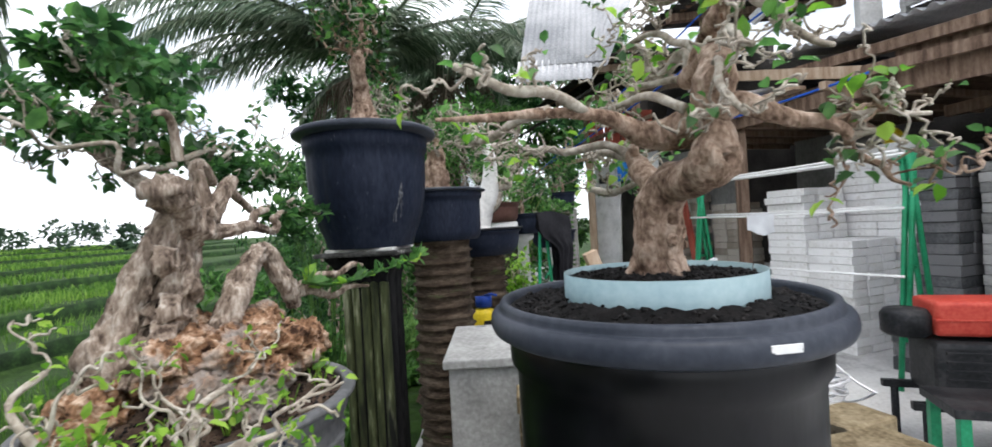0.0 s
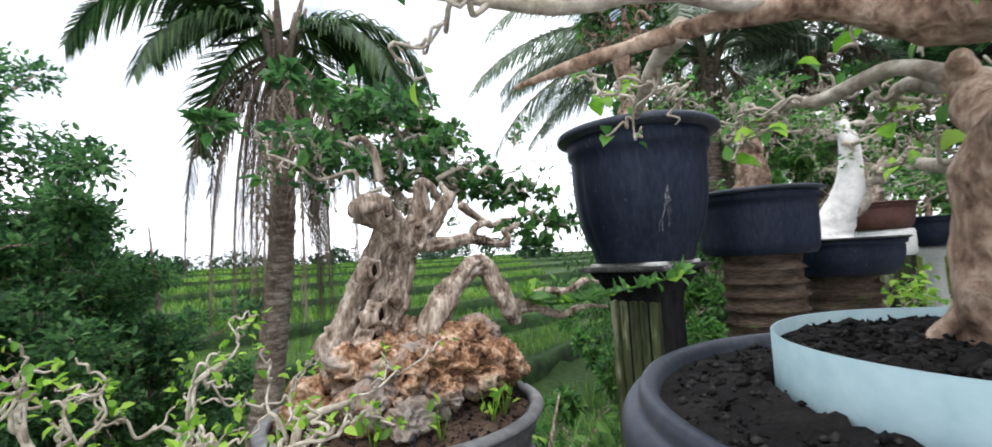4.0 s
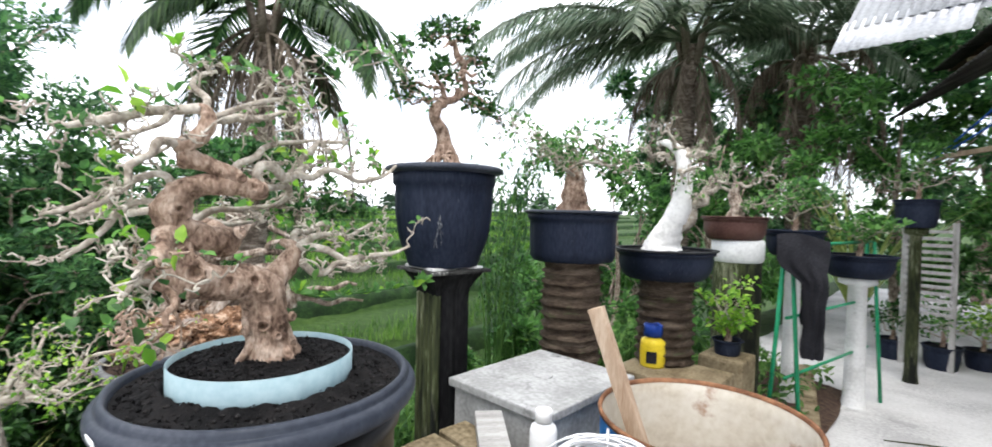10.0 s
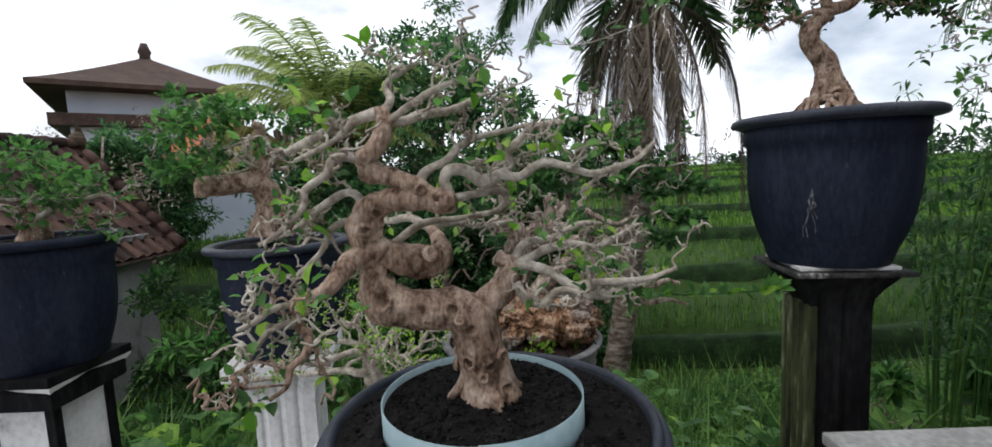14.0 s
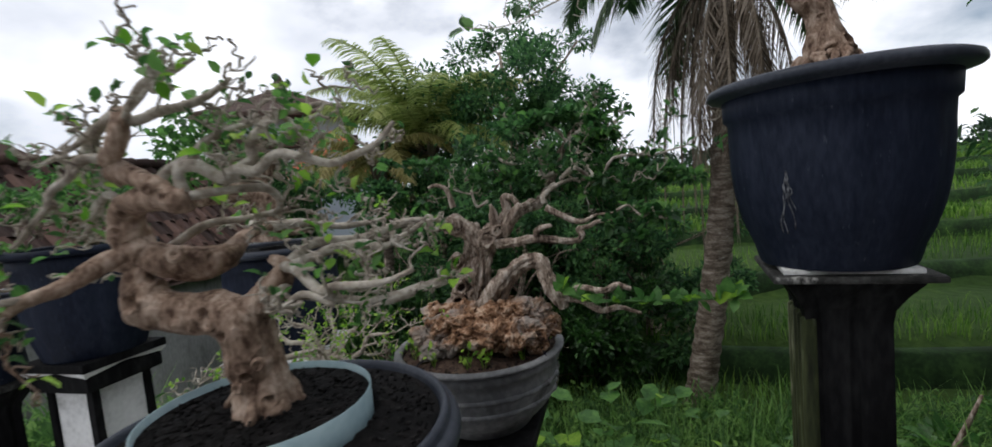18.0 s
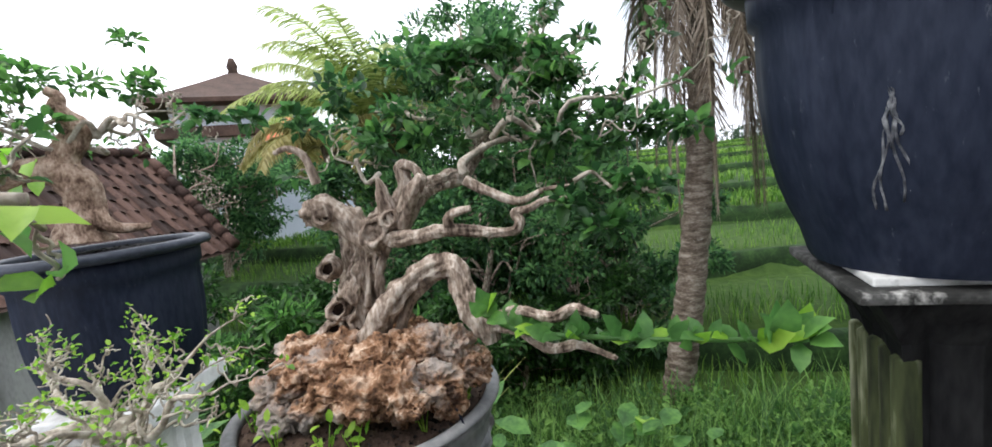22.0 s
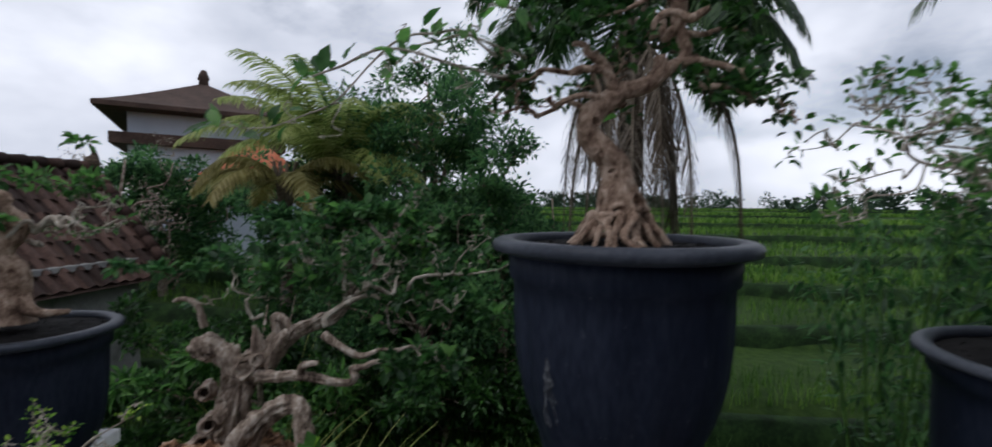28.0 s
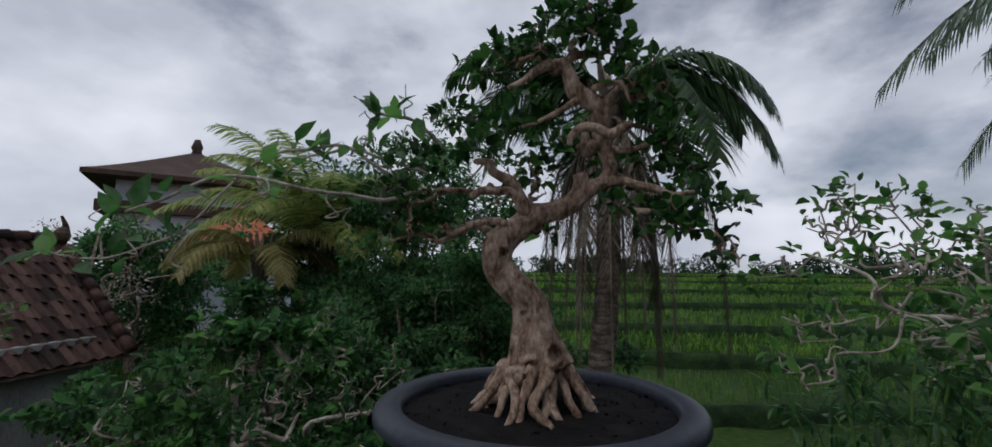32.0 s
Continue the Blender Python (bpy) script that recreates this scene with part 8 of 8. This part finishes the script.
plank = thing("plank", (0.335, 1.36, 0.836), "short grey plank lying on the bricks", "plank", turn=-40)
bm = bmesh.new()
box(bm, -0.27, 0.27, -0.045, 0.045, -0.018, 0.018, 0.004)
part("timber", bm, grey_timber, plank, smooth=False)


def wire_coil(loc, r, tilt, label, seed, turns=26):
    rng = random.Random(seed)
    ob = thing("wire_coil", loc, label, "wire coil")
    ob.rotation_euler = [radians(a) for a in tilt]
    for k in range(turns):
        s = Soup()
        a0, rr = rng.uniform(0, TAU), r * rng.uniform(0.78, 1.05)
        zc, ox, oy = rng.uniform(-0.028, 0.028), rng.gauss(0, 0.008), rng.gauss(0, 0.008)
        rows = []
        for i in range(33):
            a = a0 + TAU * i / 32
            q = rr * (1 + 0.03 * math.sin(2 * a + k))
            rows.append((ox + q * math.cos(a), oy + q * math.sin(a), zc + 0.008 * math.sin(3 * a + k), 0.0028))
        s.tube(rows, 5, cap=False)
        s.object("wire", wire_alu, ob)
    for k in range(3):
        a = 2.1 * k
        s = Soup()
        s.tube([(r * 0.95 * math.cos(a) + 0.03 * math.cos(TAU * i / 12) * math.cos(a), r * 0.95 * math.sin(a) + 0.03 * math.cos(TAU * i / 12) * math.sin(a), 0.034 * math.sin(TAU * i / 12), 0.004) for i in range(13)], 5, cap=False)
        s.object("tie", wire_alu, ob)
    return ob


wire_coil((0.62, 1.25, 0.856), 0.125, (4, -3, 0), "loose coil of grey aluminium wire on the bricks", 311)
wire_coil((0.79, 1.26, 0.86), 0.115, (-6, 5, 20), "loose coil of grey aluminium wire on the bricks", 312, 20)
wire_coil((0.70, 1.31, 0.93), 0.140, (12, 8, 0), "upper coil of grey aluminium wire lying on others", 313, 30)
rope("wire_end", [(0.80, 1.30, 0.93), (0.92, 1.28, 0.90), (0.97, 1.2, 0.84), (1.1, 1.5, 0.7)], 0.003, wire_alu, "loose end of aluminium wire", "wire", 0.01)
pipe = thing("steel_pipe", (0.76, 1.29, 0.968), "short grey steel pipe across the coils", "pipe", turn=8)
steel_tube("tube", [(-0.02, 0, 0), (0.17, 0, 0)], 0.011, oily_steel, pipe)


def bottle(loc, label, body_mat, cap_mat, h, r, cap_h, name="bottle"):
    ob = thing(name, loc, label, "bottle")
    bm = bmesh.new()
    lathe(bm, [(0.001, 0), (r * 0.95, 0), (r, 0.01), (r, h * 0.62), (r * 0.9, h * 0.72), (r * 0.5, h * 0.80), (r * 0.45, h * 0.84), (0.001, h * 0.84)], 28)
    part("body", bm, body_mat, ob)
    bm = bmesh.new()
    c = r * (0.62 if cap_h < 0.05 else 0.75)
    lathe(bm, [(0.001, h * 0.82), (c, h * 0.82), (c, h * 0.82 + cap_h), (c * 0.9, h * 0.82 + cap_h + 0.004), (0.001, h * 0.82 + cap_h + 0.004)], 24)
    part("cap", bm, cap_mat, ob)
    return ob


bottle((0.405, 1.475, 0.82), "white plastic medicine jar with a screw cap", white_plastic, white_plastic, 0.13, 0.038, 0.03)
sprayer = bottle((-0.08, 3.15, 0.60), "yellow pump sprayer bottle with a blue top", yellow_plastic, blue_plastic, 0.22, 0.075, 0.07, "sprayer")
block("label", -0.03, 0.03, -0.0775, -0.0755, 0.03, 0.10, black_cloth, sprayer, "dark printed label", bevel=0.001, m=pose(0, 0, 0, 0, 0, 20))
steel_tube("nozzle", [(0, 0, 0.25), (0.05, -0.05, 0.27), (0.09, -0.09, 0.265)], 0.008, blue_plastic, sprayer)
stand = thing("stone_slab", (-0.02, 3.12, 0), "low mossy stone ledge under the sprayer", "ledge")
block("slab", -0.22, 0.34, -0.18, 0.26, 0.0, 0.60, mossy_block, stand, bevel=0.02)

# stone blocks by the wide pot
for loc, dims, turn in (((1.12, 1.42, 0), (0.30, 0.18, 0.60), 12), ((1.27, 1.72, 0), (0.26, 0.18, 0.56), 20), ((1.05, 1.13, 0), (0.20, 0.16, 0.52), 5)):
    ob = thing("stone_block", loc, "mossy yellow-brown cut stone block standing in the yard", "stone block", turn=turn)
    bm = bmesh.new()
    for v in box(bm, -dims[0] / 2, dims[0] / 2, -dims[1] / 2, dims[1] / 2, 0, dims[2], 0.014):
        v.co += unit(rng) * 0.004
    part("stone", bm, mossy_block, ob, smooth=False)


def engine():
    """A diesel engine with a red tank on a black steel frame."""
    ob = thing("engine", (2.5, 2.45, 0), "oily black diesel engine with a worn red fuel tank", "engine", turn=-20)
    bm = bmesh.new()
    box(bm, -0.22, 0.20, -0.13, 0.13, 0.62, 0.80, 0.025)
    part("fuel_tank", bm, red_paint, ob, "worn red fuel tank")
    block("tank_seam", -0.225, 0.205, -0.135, 0.135, 0.70, 0.712, red_paint, ob)
    block("body", -0.24, 0.26, -0.16, 0.16, 0.30, 0.60, oily_steel, ob, bevel=0.03)
    bm = bmesh.new()
    lathe(bm, [(0.001, 0), (0.15, 0), (0.16, 0.01), (0.16, 0.05), (0.15, 0.06), (0.10, 0.06), (0.09, 0.03), (0.001, 0.03)], 36)
    bm.transform(pose(0.30, 0, 0.45, 0, 90, 0))
    part("flywheel", bm, oily_steel, ob)
    bm = bmesh.new()
    lathe(bm, [(0.001, 0), (0.09, 0.01), (0.11, 0.03), (0.11, 0.12), (0.09, 0.15), (0.001, 0.155)], 28)
    bm.transform(pose(-0.31, -0.03, 0.60))
    part("air_filter", bm, oily_steel, ob, "round dark air filter")
    for k in range(5):
        block("cooling_fin", -0.20, 0.16, -0.168, 0.168, 0.36 + 0.045 * k, 0.372 + 0.045 * k, oily_steel, ob, bevel=0.002)
    for x in (-0.3, 0.36):
        for y in (-0.18, 0.18):
            steel_tube("frame_leg", [(x, y, 0), (x, y, 0.30)], 0.02, oily_steel, ob)
    for y in (-0.18, 0.18):
        block("frame_bar", -0.36, 0.42, y - 0.02, y + 0.02, 0.26, 0.30, oily_steel, ob)
    return ob


engine()
bench = thing("work_bench", (2.2, 2.03, 0), "low black greasy work bench with a green leg", "bench", turn=-20)
block("top", -0.26, 0.62, -0.16, 0.14, 0.40, 0.44, oily_steel, bench)
for x, m in ((-0.22, green_metal), (0.58, oily_steel)):
    for y in (-0.13, 0.11):
        block("leg", x - 0.02, x + 0.02, y - 0.02, y + 0.02, 0, 0.40, m, bench)
ball = thing("yellow_ball", shed(3.05, 0.75, 1.86), "small yellow plastic ball on the blocks", "ball")
bm = bmesh.new()
bmesh.ops.create_uvsphere(bm, u_segments=24, v_segments=16, radius=0.085)
bm.transform(Matrix.Translation((0, 0, 0.083)))
part("shell", bm, yellow_plastic, ball)

# green frame with the black cloth
frame_ob = thing("green_frame", (0.43, 4.0, 0), "thin green steel frame carrying a black cloth", "frame")
ends = ((0.0, 0.0), (0.28, 1.45))
for x, y in ends:
    for d in (-0.10, 0.10):
        steel_tube("leg", [(x + d, y, 0), (x + d * 0.2, y, 1.33)], 0.014, green_metal, frame_ob)
for z in (1.33, 0.85, 0.45):
    steel_tube("rail", [(ends[0][0], ends[0][1], z), (ends[1][0], ends[1][1], z)], 0.011, green_metal, frame_ob)
cloth = thing("black_cloth", (0.52, 3.97, 1.36), "black trousers hung over the green frame", "cloth", turn=-75)
for sgn, ln in ((-1, 0.55), (1, 0.74)):
    s = Soup()
    for side in (0, 1):
        for i in range(13):
            for j in range(17):
                t, k = j / 16, i / 12
                fold = max(0.0, min(1.0, (t - 0.2) / 0.2))
                fold = fold * fold * (3 - 2 * fold)
                lo, hi = -0.15 + 0.15 * fold, 0.135 - 0.02 * t
                hump = 0.045 * (1 - t) ** 3 * math.sin(math.pi * min(1, 0.25 + k * 0.8))
                x = sgn * (0.02 + 0.055 * math.sin(min(1, t * 2.5) * 1.57)) * (1 - side * 0.5) + 0.014 * math.sin(k * 19 + t * 5) * min(1, t * 4) + 0.02 * noise.noise((k * 4, t * 5, sgn))
                s.v.append(Vector((x, lo + (hi - lo) * k + 0.012 * noise.noise((t * 6, k * 3, 5)), 0.01 + hump - ln * t)))
    for side in (0, 1):
        o = side * 221
        for i in range(12):
            for j in range(16):
                a = o + i * 17 + j
                f = (a, a + 17, a + 18, a + 1)
                s.f.append(f if side else f[::-1])
    s.object("leg", black_cloth, cloth)

edging = thing("stone_edging", (0.62, 3.85, 0), "low dark mossy stone edging of the planting bed", "edging", turn=12)
for k in range(6):
    block("stone", -0.06, 0.06, 0.30 * k, 0.30 * k + 0.285, 0, 0.13 + 0.02 * (k % 2), mossy_block, edging, bevel=0.012)
bed = Soup()
for i in range(13):
    for j in range(19):
        x, y = -0.62 + 1.2 * i / 12, 3.6 + 1.9 * j / 18
        bed.v.append(Vector((x + 0.04 * math.sin(y * 3), y, 0.015 + 0.08 * math.sin(math.pi * i / 12) + 0.03 * noise.noise((x * 6, y * 6, 0)))))
for i in range(12):
    for j in range(18):
        a = i * 19 + j
        bed.f.append((a, a + 19, a + 20, a + 1))
tagged(bed.object("planting_bed", soil_brown), "dark earth bed with weeds behind the pots", "soil", kind="structure")
bed_rng, bed_weeds = random.Random(19), Soup()
for _ in range(110):
    leaf_clump(bed_weeds, (bed_rng.uniform(-0.55, 0.5), bed_rng.uniform(3.65, 5.4), bed_rng.uniform(0.08, 0.3)), 0.12, 12, bed_rng.choice((0.05, 0.08)), bed_rng, 0.7, 0.5)
tagged(bed_weeds.object("weeds", weed_grass, smooth=False), "low green weeds in the planting bed", "weeds", kind="stuff")

# potted plants at the end of the yard
for i, (x, y, r, h, z, sp, mat) in enumerate(((0.30, 4.75, 0.22, 0.20, 1.22, 0.30, leaf_mid), (0.66, 5.2, 0.26, 0.18, 1.05, 0.25, leaf_mid), (0.95, 6.3, 0.18, 0.26, 1.45, 0.40, leaf_mid), (1.15, 7.1, 0.17, 0.24, 0.0, 0.38, leaf_mid), (0.75, 7.2, 0.15, 0.22, 0.0, 0.30, leaf_dark), (1.45, 7.4, 0.16, 0.2, 0.0, 0.35, leaf_lime), (0.15, 3.75, 0.10, 0.10, 0.60, 0.14, leaf_lime))):
    if z > 0.8:
        q = thing("plant_stand", (x, y, 0), "rough cement column carrying a pot", "plant stand", "cement plant stands")
        bm = bmesh.new()
        lathe(bm, [(r * 0.34, 0), (r * 0.28, 0.1), (r * 0.25, z - 0.08), (r * 0.5, z - 0.05), (r * 0.5, z), (0.001, z)], 20, lambda p, zz, a: p * (1 + 0.05 * noise.noise((3 * math.cos(a), 3 * math.sin(a), zz * 5))))
        part("column", bm, pedestal_white if i != 2 else pedestal_moss, q)
    elif z > 0.3:
        q = thing("plant_stand", (x, y, 0), "low mossy stone carrying a small pot", "plant stand", "cement plant stands")
        block("column", -0.14, 0.14, -0.14, 0.14, 0, z, mossy_block, q, bevel=0.02)
    round_pot((x, y, z), r, h, r * 0.72, "black plastic pot at the end of the yard", flutes=16, flute_depth=0.01, lip=0.015, rim_mat=black_plastic, group="small pots in the yard")
    bonsai_simple((x, y, z + h - 0.02), "bushy young plant with fresh green leaves", [(0, 0, 0, 0.025), (0.01, 0, 0.08, 0.018), (0, 0.01, 0.16, 0.012)],
                  [((0, 0, 0.08), (sp * 0.8, 0, 0.25), 0.008), ((0, 0, 0.1), (-sp * 0.8, 0.05, 0.25), 0.008), ((0, 0, 0.12), (0.05, sp * 0.7, 0.35), 0.008), ((0, 0, 0.12), (0, -sp * 0.7, 0.3), 0.008)], "fresh green leaves", 400 + i, leaf=mat, leaf_len=0.05, keep=0.9, per_tip=6, depth=1, clumps=(((0, 0, sp * 0.8), sp * 0.8), ((0.05, 0.05, sp * 1.2), sp * 0.6)), clump_count=120)

lattice = thing("slat_panel", (1.02, 7.0, 0), "pale slatted timber panel on end behind the pots", "slat panel", turn=-15)
for k in range(13):
    block("slat", -0.20, 0.20, -0.012, 0.012, 0.55 + 0.07 * k, 0.585 + 0.07 * k, grey_timber, lattice, bevel=0.003)
for x in (-0.20, 0.20):
    block("stile", x - 0.025, x + 0.025, 0.013, 0.04, 0.0, 1.5, grey_timber, lattice)

# ---------------------------------------------------------------- houses beyond the field edge
def tile_roof_house():
    """A low plastered hut under a hipped tile roof."""
    ob = thing("tiled_hut", (0, 0, 0), "low grey hut under a brown hipped tile roof", "house")
    x0, x1, y0, y1, ze, zr = -6.2, -1.2, -8.05, -4.25, 0.67, 2.36
    block("wall", x0 + 0.3, x1 - 0.3, y0 + 0.3, y1 - 0.28, -1.3, 0.95, plaster_grey, ob, bevel=0.01)
    r0, r1 = Vector((-6.7, -6.15, zr)), Vector((-2.4, -6.15, zr))
    corners = [Vector((x0, y1, ze)), Vector((x1, y1, ze)), Vector((x1, y0, ze)), Vector((x0, y0, ze))]
    faces = ((corners[0], corners[1], r1, r0), (corners[3], corners[0], r0, r0), (corners[1], corners[2], r1, r1), (corners[2], corners[3], r0, r1))
    bm = bmesh.new()
    for q in faces:
        pts = [p - Vector((0, 0, 0.05)) for p in q]
        uniq = []
        for p in pts:
            if not any((p - u).length < 1e-4 for u in uniq):
                uniq.append(p)
        bm.faces.new([bm.verts.new(p) for p in uniq])
    part("roof_deck", bm, roof_far, ob, smooth=False)
    tile = bmesh.new()
    n = 6
    for k in (0, 1):
        for i in range(n + 1):
            t = i / n
            tile.verts.new((0.24 * (t - 0.5), 0.30 * k, 0.028 * math.sin(t * TAU) + 0.02 - 0.012 * k))
    for i in range(n + 1):
        tile.verts.new((0.24 * (i / n - 0.5), 0.0, 0.028 * math.sin(i / n * TAU) + 0.002))
    tile.verts.ensure_lookup_table()
    for i in range(n):
        tile.faces.new((tile.verts[i], tile.verts[i + 1], tile.verts[n + 2 + i], tile.verts[n + 1 + i]))
        tile.faces.new((tile.verts[i + 1], tile.verts[i], tile.verts[2 * n + 2 + i], tile.verts[2 * n + 3 + i]))
    tm = bpy.data.meshes.new("roof_tile")
    tile.to_mesh(tm)
    tile.free()
    tm.materials.append(roof_tile)
    tm.shade_smooth()
    rng = random.Random(77)
    for face, (a, b, c, d) in enumerate(faces[:2]):
        e = (b - a).normalized()
        mid = (c + d) / 2
        upv = (mid - a) - e * (mid - a).dot(e)
        nrm = e.cross(upv.normalized())
        rowsn = int(upv.length / 0.26)
        rest = Soup()
        for r in range(rowsn):
            t = r / rowsn
            lo, hi = a.lerp(d, t), b.lerp(c, t)
            w = (hi - lo).length
            for k in range(int(w / 0.215)):
                p = lo + e * (0.12 + 0.215 * k) + Vector((0, 0, 0.012))
                near = face == 0 and p.x < -2.8 and r > -1
                m = Matrix((e, upv.normalized(), nrm)).transposed().to_4x4()
                if near:
                    ob2 = new("tile", tm)
                    ob2.parent = ob
                    ob2.matrix_basis = Matrix.Translation(p + nrm * rng.uniform(0, 0.008)) @ m @ pose(0, 0, 0, 0, 0, rng.gauss(0, 1.2))
                else:
                    base = len(rest.v)
                    rest.v += [Matrix.Translation(p) @ m @ v.co for v in tm.vertices]
                    rest.f += [tuple(base + i for i in pl.vertices) for pl in tm.polygons]
        if rest.v:
            tagged(rest.object("roof_tiles", roof_tile, ob), kind="stuff")
    for a, b in ((corners[0], r0), (corners[1], r1), (r0, r1)):
        d = b - a
        for k in range(int(d.length / 0.26)):
            p = a + d.normalized() * (0.26 * k)
            s = Soup()
            s.tube([(*(p + Vector((0, 0, 0.05))), 0.085), (*(p + d.normalized() * 0.29 + Vector((0, 0, 0.035))), 0.072)], 8)
            s.object("ridge_tile", roof_tile, ob)
    for p in (r0, r1):
        s = Soup()
        s.tube(spline([(p.x, p.y, p.z, 0.10), (p.x, p.y, p.z + 0.12, 0.12), (p.x - 0.05, p.y, p.z + 0.25, 0.05), (p.x + 0.03, p.y, p.z + 0.42, 0.02)], 4), 8, 0.2, 9)
        s.object("ridge_ornament", palm_log, ob, "dark curled ridge ornament")


tile_roof_house()


def far_house():
    ob = thing("far_house", (-23.0, -16.9, -1.0), "two-storey pale blue house with a dark hipped roof", "house", turn=38)
    W, D, ze, zp = 4.7, 3.9, 7.1, 9.2
    block("wall", -W + 1.2, W - 1.2, -D + 1.0, D - 1.0, 0, 7.05, house_wall, ob, bevel=0.02)
    block("lower_roof_band", -W + 0.6, W - 0.6, -D + 0.4, D - 0.4, 5.4, 5.9, roof_far, ob, bevel=0.02)
    bm = bmesh.new()
    n, prev = 10, None
    for k in range(n + 1):
        t = k / n
        s, z = 1 - t * 0.97, ze + (zp - ze) * (t ** 1.12)
        ring = [bm.verts.new((sx * W * s, sy * D * s, z)) for sx, sy in ((-1, -1), (1, -1), (1, 1), (-1, 1))]
        if prev:
            for i in range(4):
                bm.faces.new((prev[i], prev[(i + 1) % 4], ring[(i + 1) % 4], ring[i]))
        prev = ring
    bm.faces.new(prev)
    part("roof", bm, roof_far, ob, "dark brown hipped roof", smooth=False)
    block("eave", -W - 0.05, W + 0.05, -D - 0.05, D + 0.05, ze - 0.22, ze - 0.004, roof_far, ob, bevel=0.02)
    s = Soup()
    s.tube([(0, 0, zp - 0.15, 0.3), (0, 0, zp + 0.15, 0.22), (0, 0, zp + 0.3, 0.3), (0, 0, zp + 0.75, 0.14)], 10)
    s.object("finial", roof_far, ob)
    for x, y in ((-W - 0.3, -D + 1.5),):
        block("balcony", x - 1.3, x + 0.8, y - 0.6, y + 1.4, 5.7, 6.4, pedestal_white, ob, bevel=0.02)
        for k in range(4):
            block("balcony_slat", x - 1.35, x + 0.85, y - 0.66, y - 0.60, 5.75 + 0.17 * k, 5.83 + 0.17 * k, roof_far, ob, bevel=0.004)
    for k in range(3):
        block("window", -3 + 2.4 * k, -1.9 + 2.4 * k, -D + 0.985, -D + 0.998, 6.05, 6.8, oily_steel, ob, bevel=0.003)
    small = thing("orange_roof", (-17.5, -10.6, -1.0), "small house with a bright orange tile roof", "house", turn=40)
    block("wall", -2.4, 2.4, -1.8, 1.8, 0, 3.5, house_wall, small, bevel=0.02)
    bm = bmesh.new()
    ring = [bm.verts.new((sx * 2.9, sy * 2.3, 3.4)) for sx, sy in ((-1, -1), (1, -1), (1, 1), (-1, 1))]
    a, b = bm.verts.new((-1.4, 0, 5.4)), bm.verts.new((1.4, 0, 5.4))
    for q in ((ring[0], ring[1], b, a), (ring[1], ring[2], b), (ring[2], ring[3], a, b), (ring[3], ring[0], a), (ring[3], ring[2], ring[1], ring[0])):
        bm.faces.new(q)
    part("roof", bm, orange_tile, small, "orange tile roof", smooth=False)
    tower = thing("shrine_tower", (-9.2, -19.5, -1.0), "small open shrine with a tiered dark roof", "shrine")
    for sx in (-1, 1):
        for sy in (-1, 1):
            block("column", sx * 0.9 - 0.12, sx * 0.9 + 0.12, sy * 0.9 - 0.12, sy * 0.9 + 0.12, 0, 5.0, plaster_grey, tower, bevel=0.02)
    block("base", -1.2, 1.2, -1.2, 1.2, 0, 2.5, plaster_grey, tower, bevel=0.03)
    bm = bmesh.new()
    lathe(bm, [(2.6, 4.9), (2.5, 5.0), (1.3, 5.8), (0.35, 6.9), (0.28, 7.0), (0.3, 7.3), (0.12, 7.4), (0.1, 8.1), (0.001, 8.2)], 4)
    bm.transform(pose(0, 0, 0, 0, 0, 45))
    part("roof", bm, roof_far, tower, smooth=False)


far_house()
for i, (x, y, h, sp) in enumerate(((-70, 10, 7, 6), (-85, 24, 8, 7), (-95, -2, 8, 8), (-110, 40, 9, 9), (-60, 40, 7, 6), (-80, 58, 8, 8), (-120, 15, 9, 10), (-48, 52, 7, 6), (-100, -22, 8, 8), (-66, -14, 6, 5))):
    rng = random.Random(500 + i)
    s = Soup()
    for k in range(40):
        u = unit(rng)
        leaf_clump(s, (u.x * sp * 1.4, u.y * sp * 1.4, h * 0.35 + u.z * h * 0.3), sp * 0.25, 60, 0.6, rng, 0.8, 0.6)
    ob = s.object("far_trees", leaf_distant, None, smooth=False)
    ob.location = (x, y, -1.0)
    tagged(ob, "distant band of dark green trees", "woods", kind="stuff")
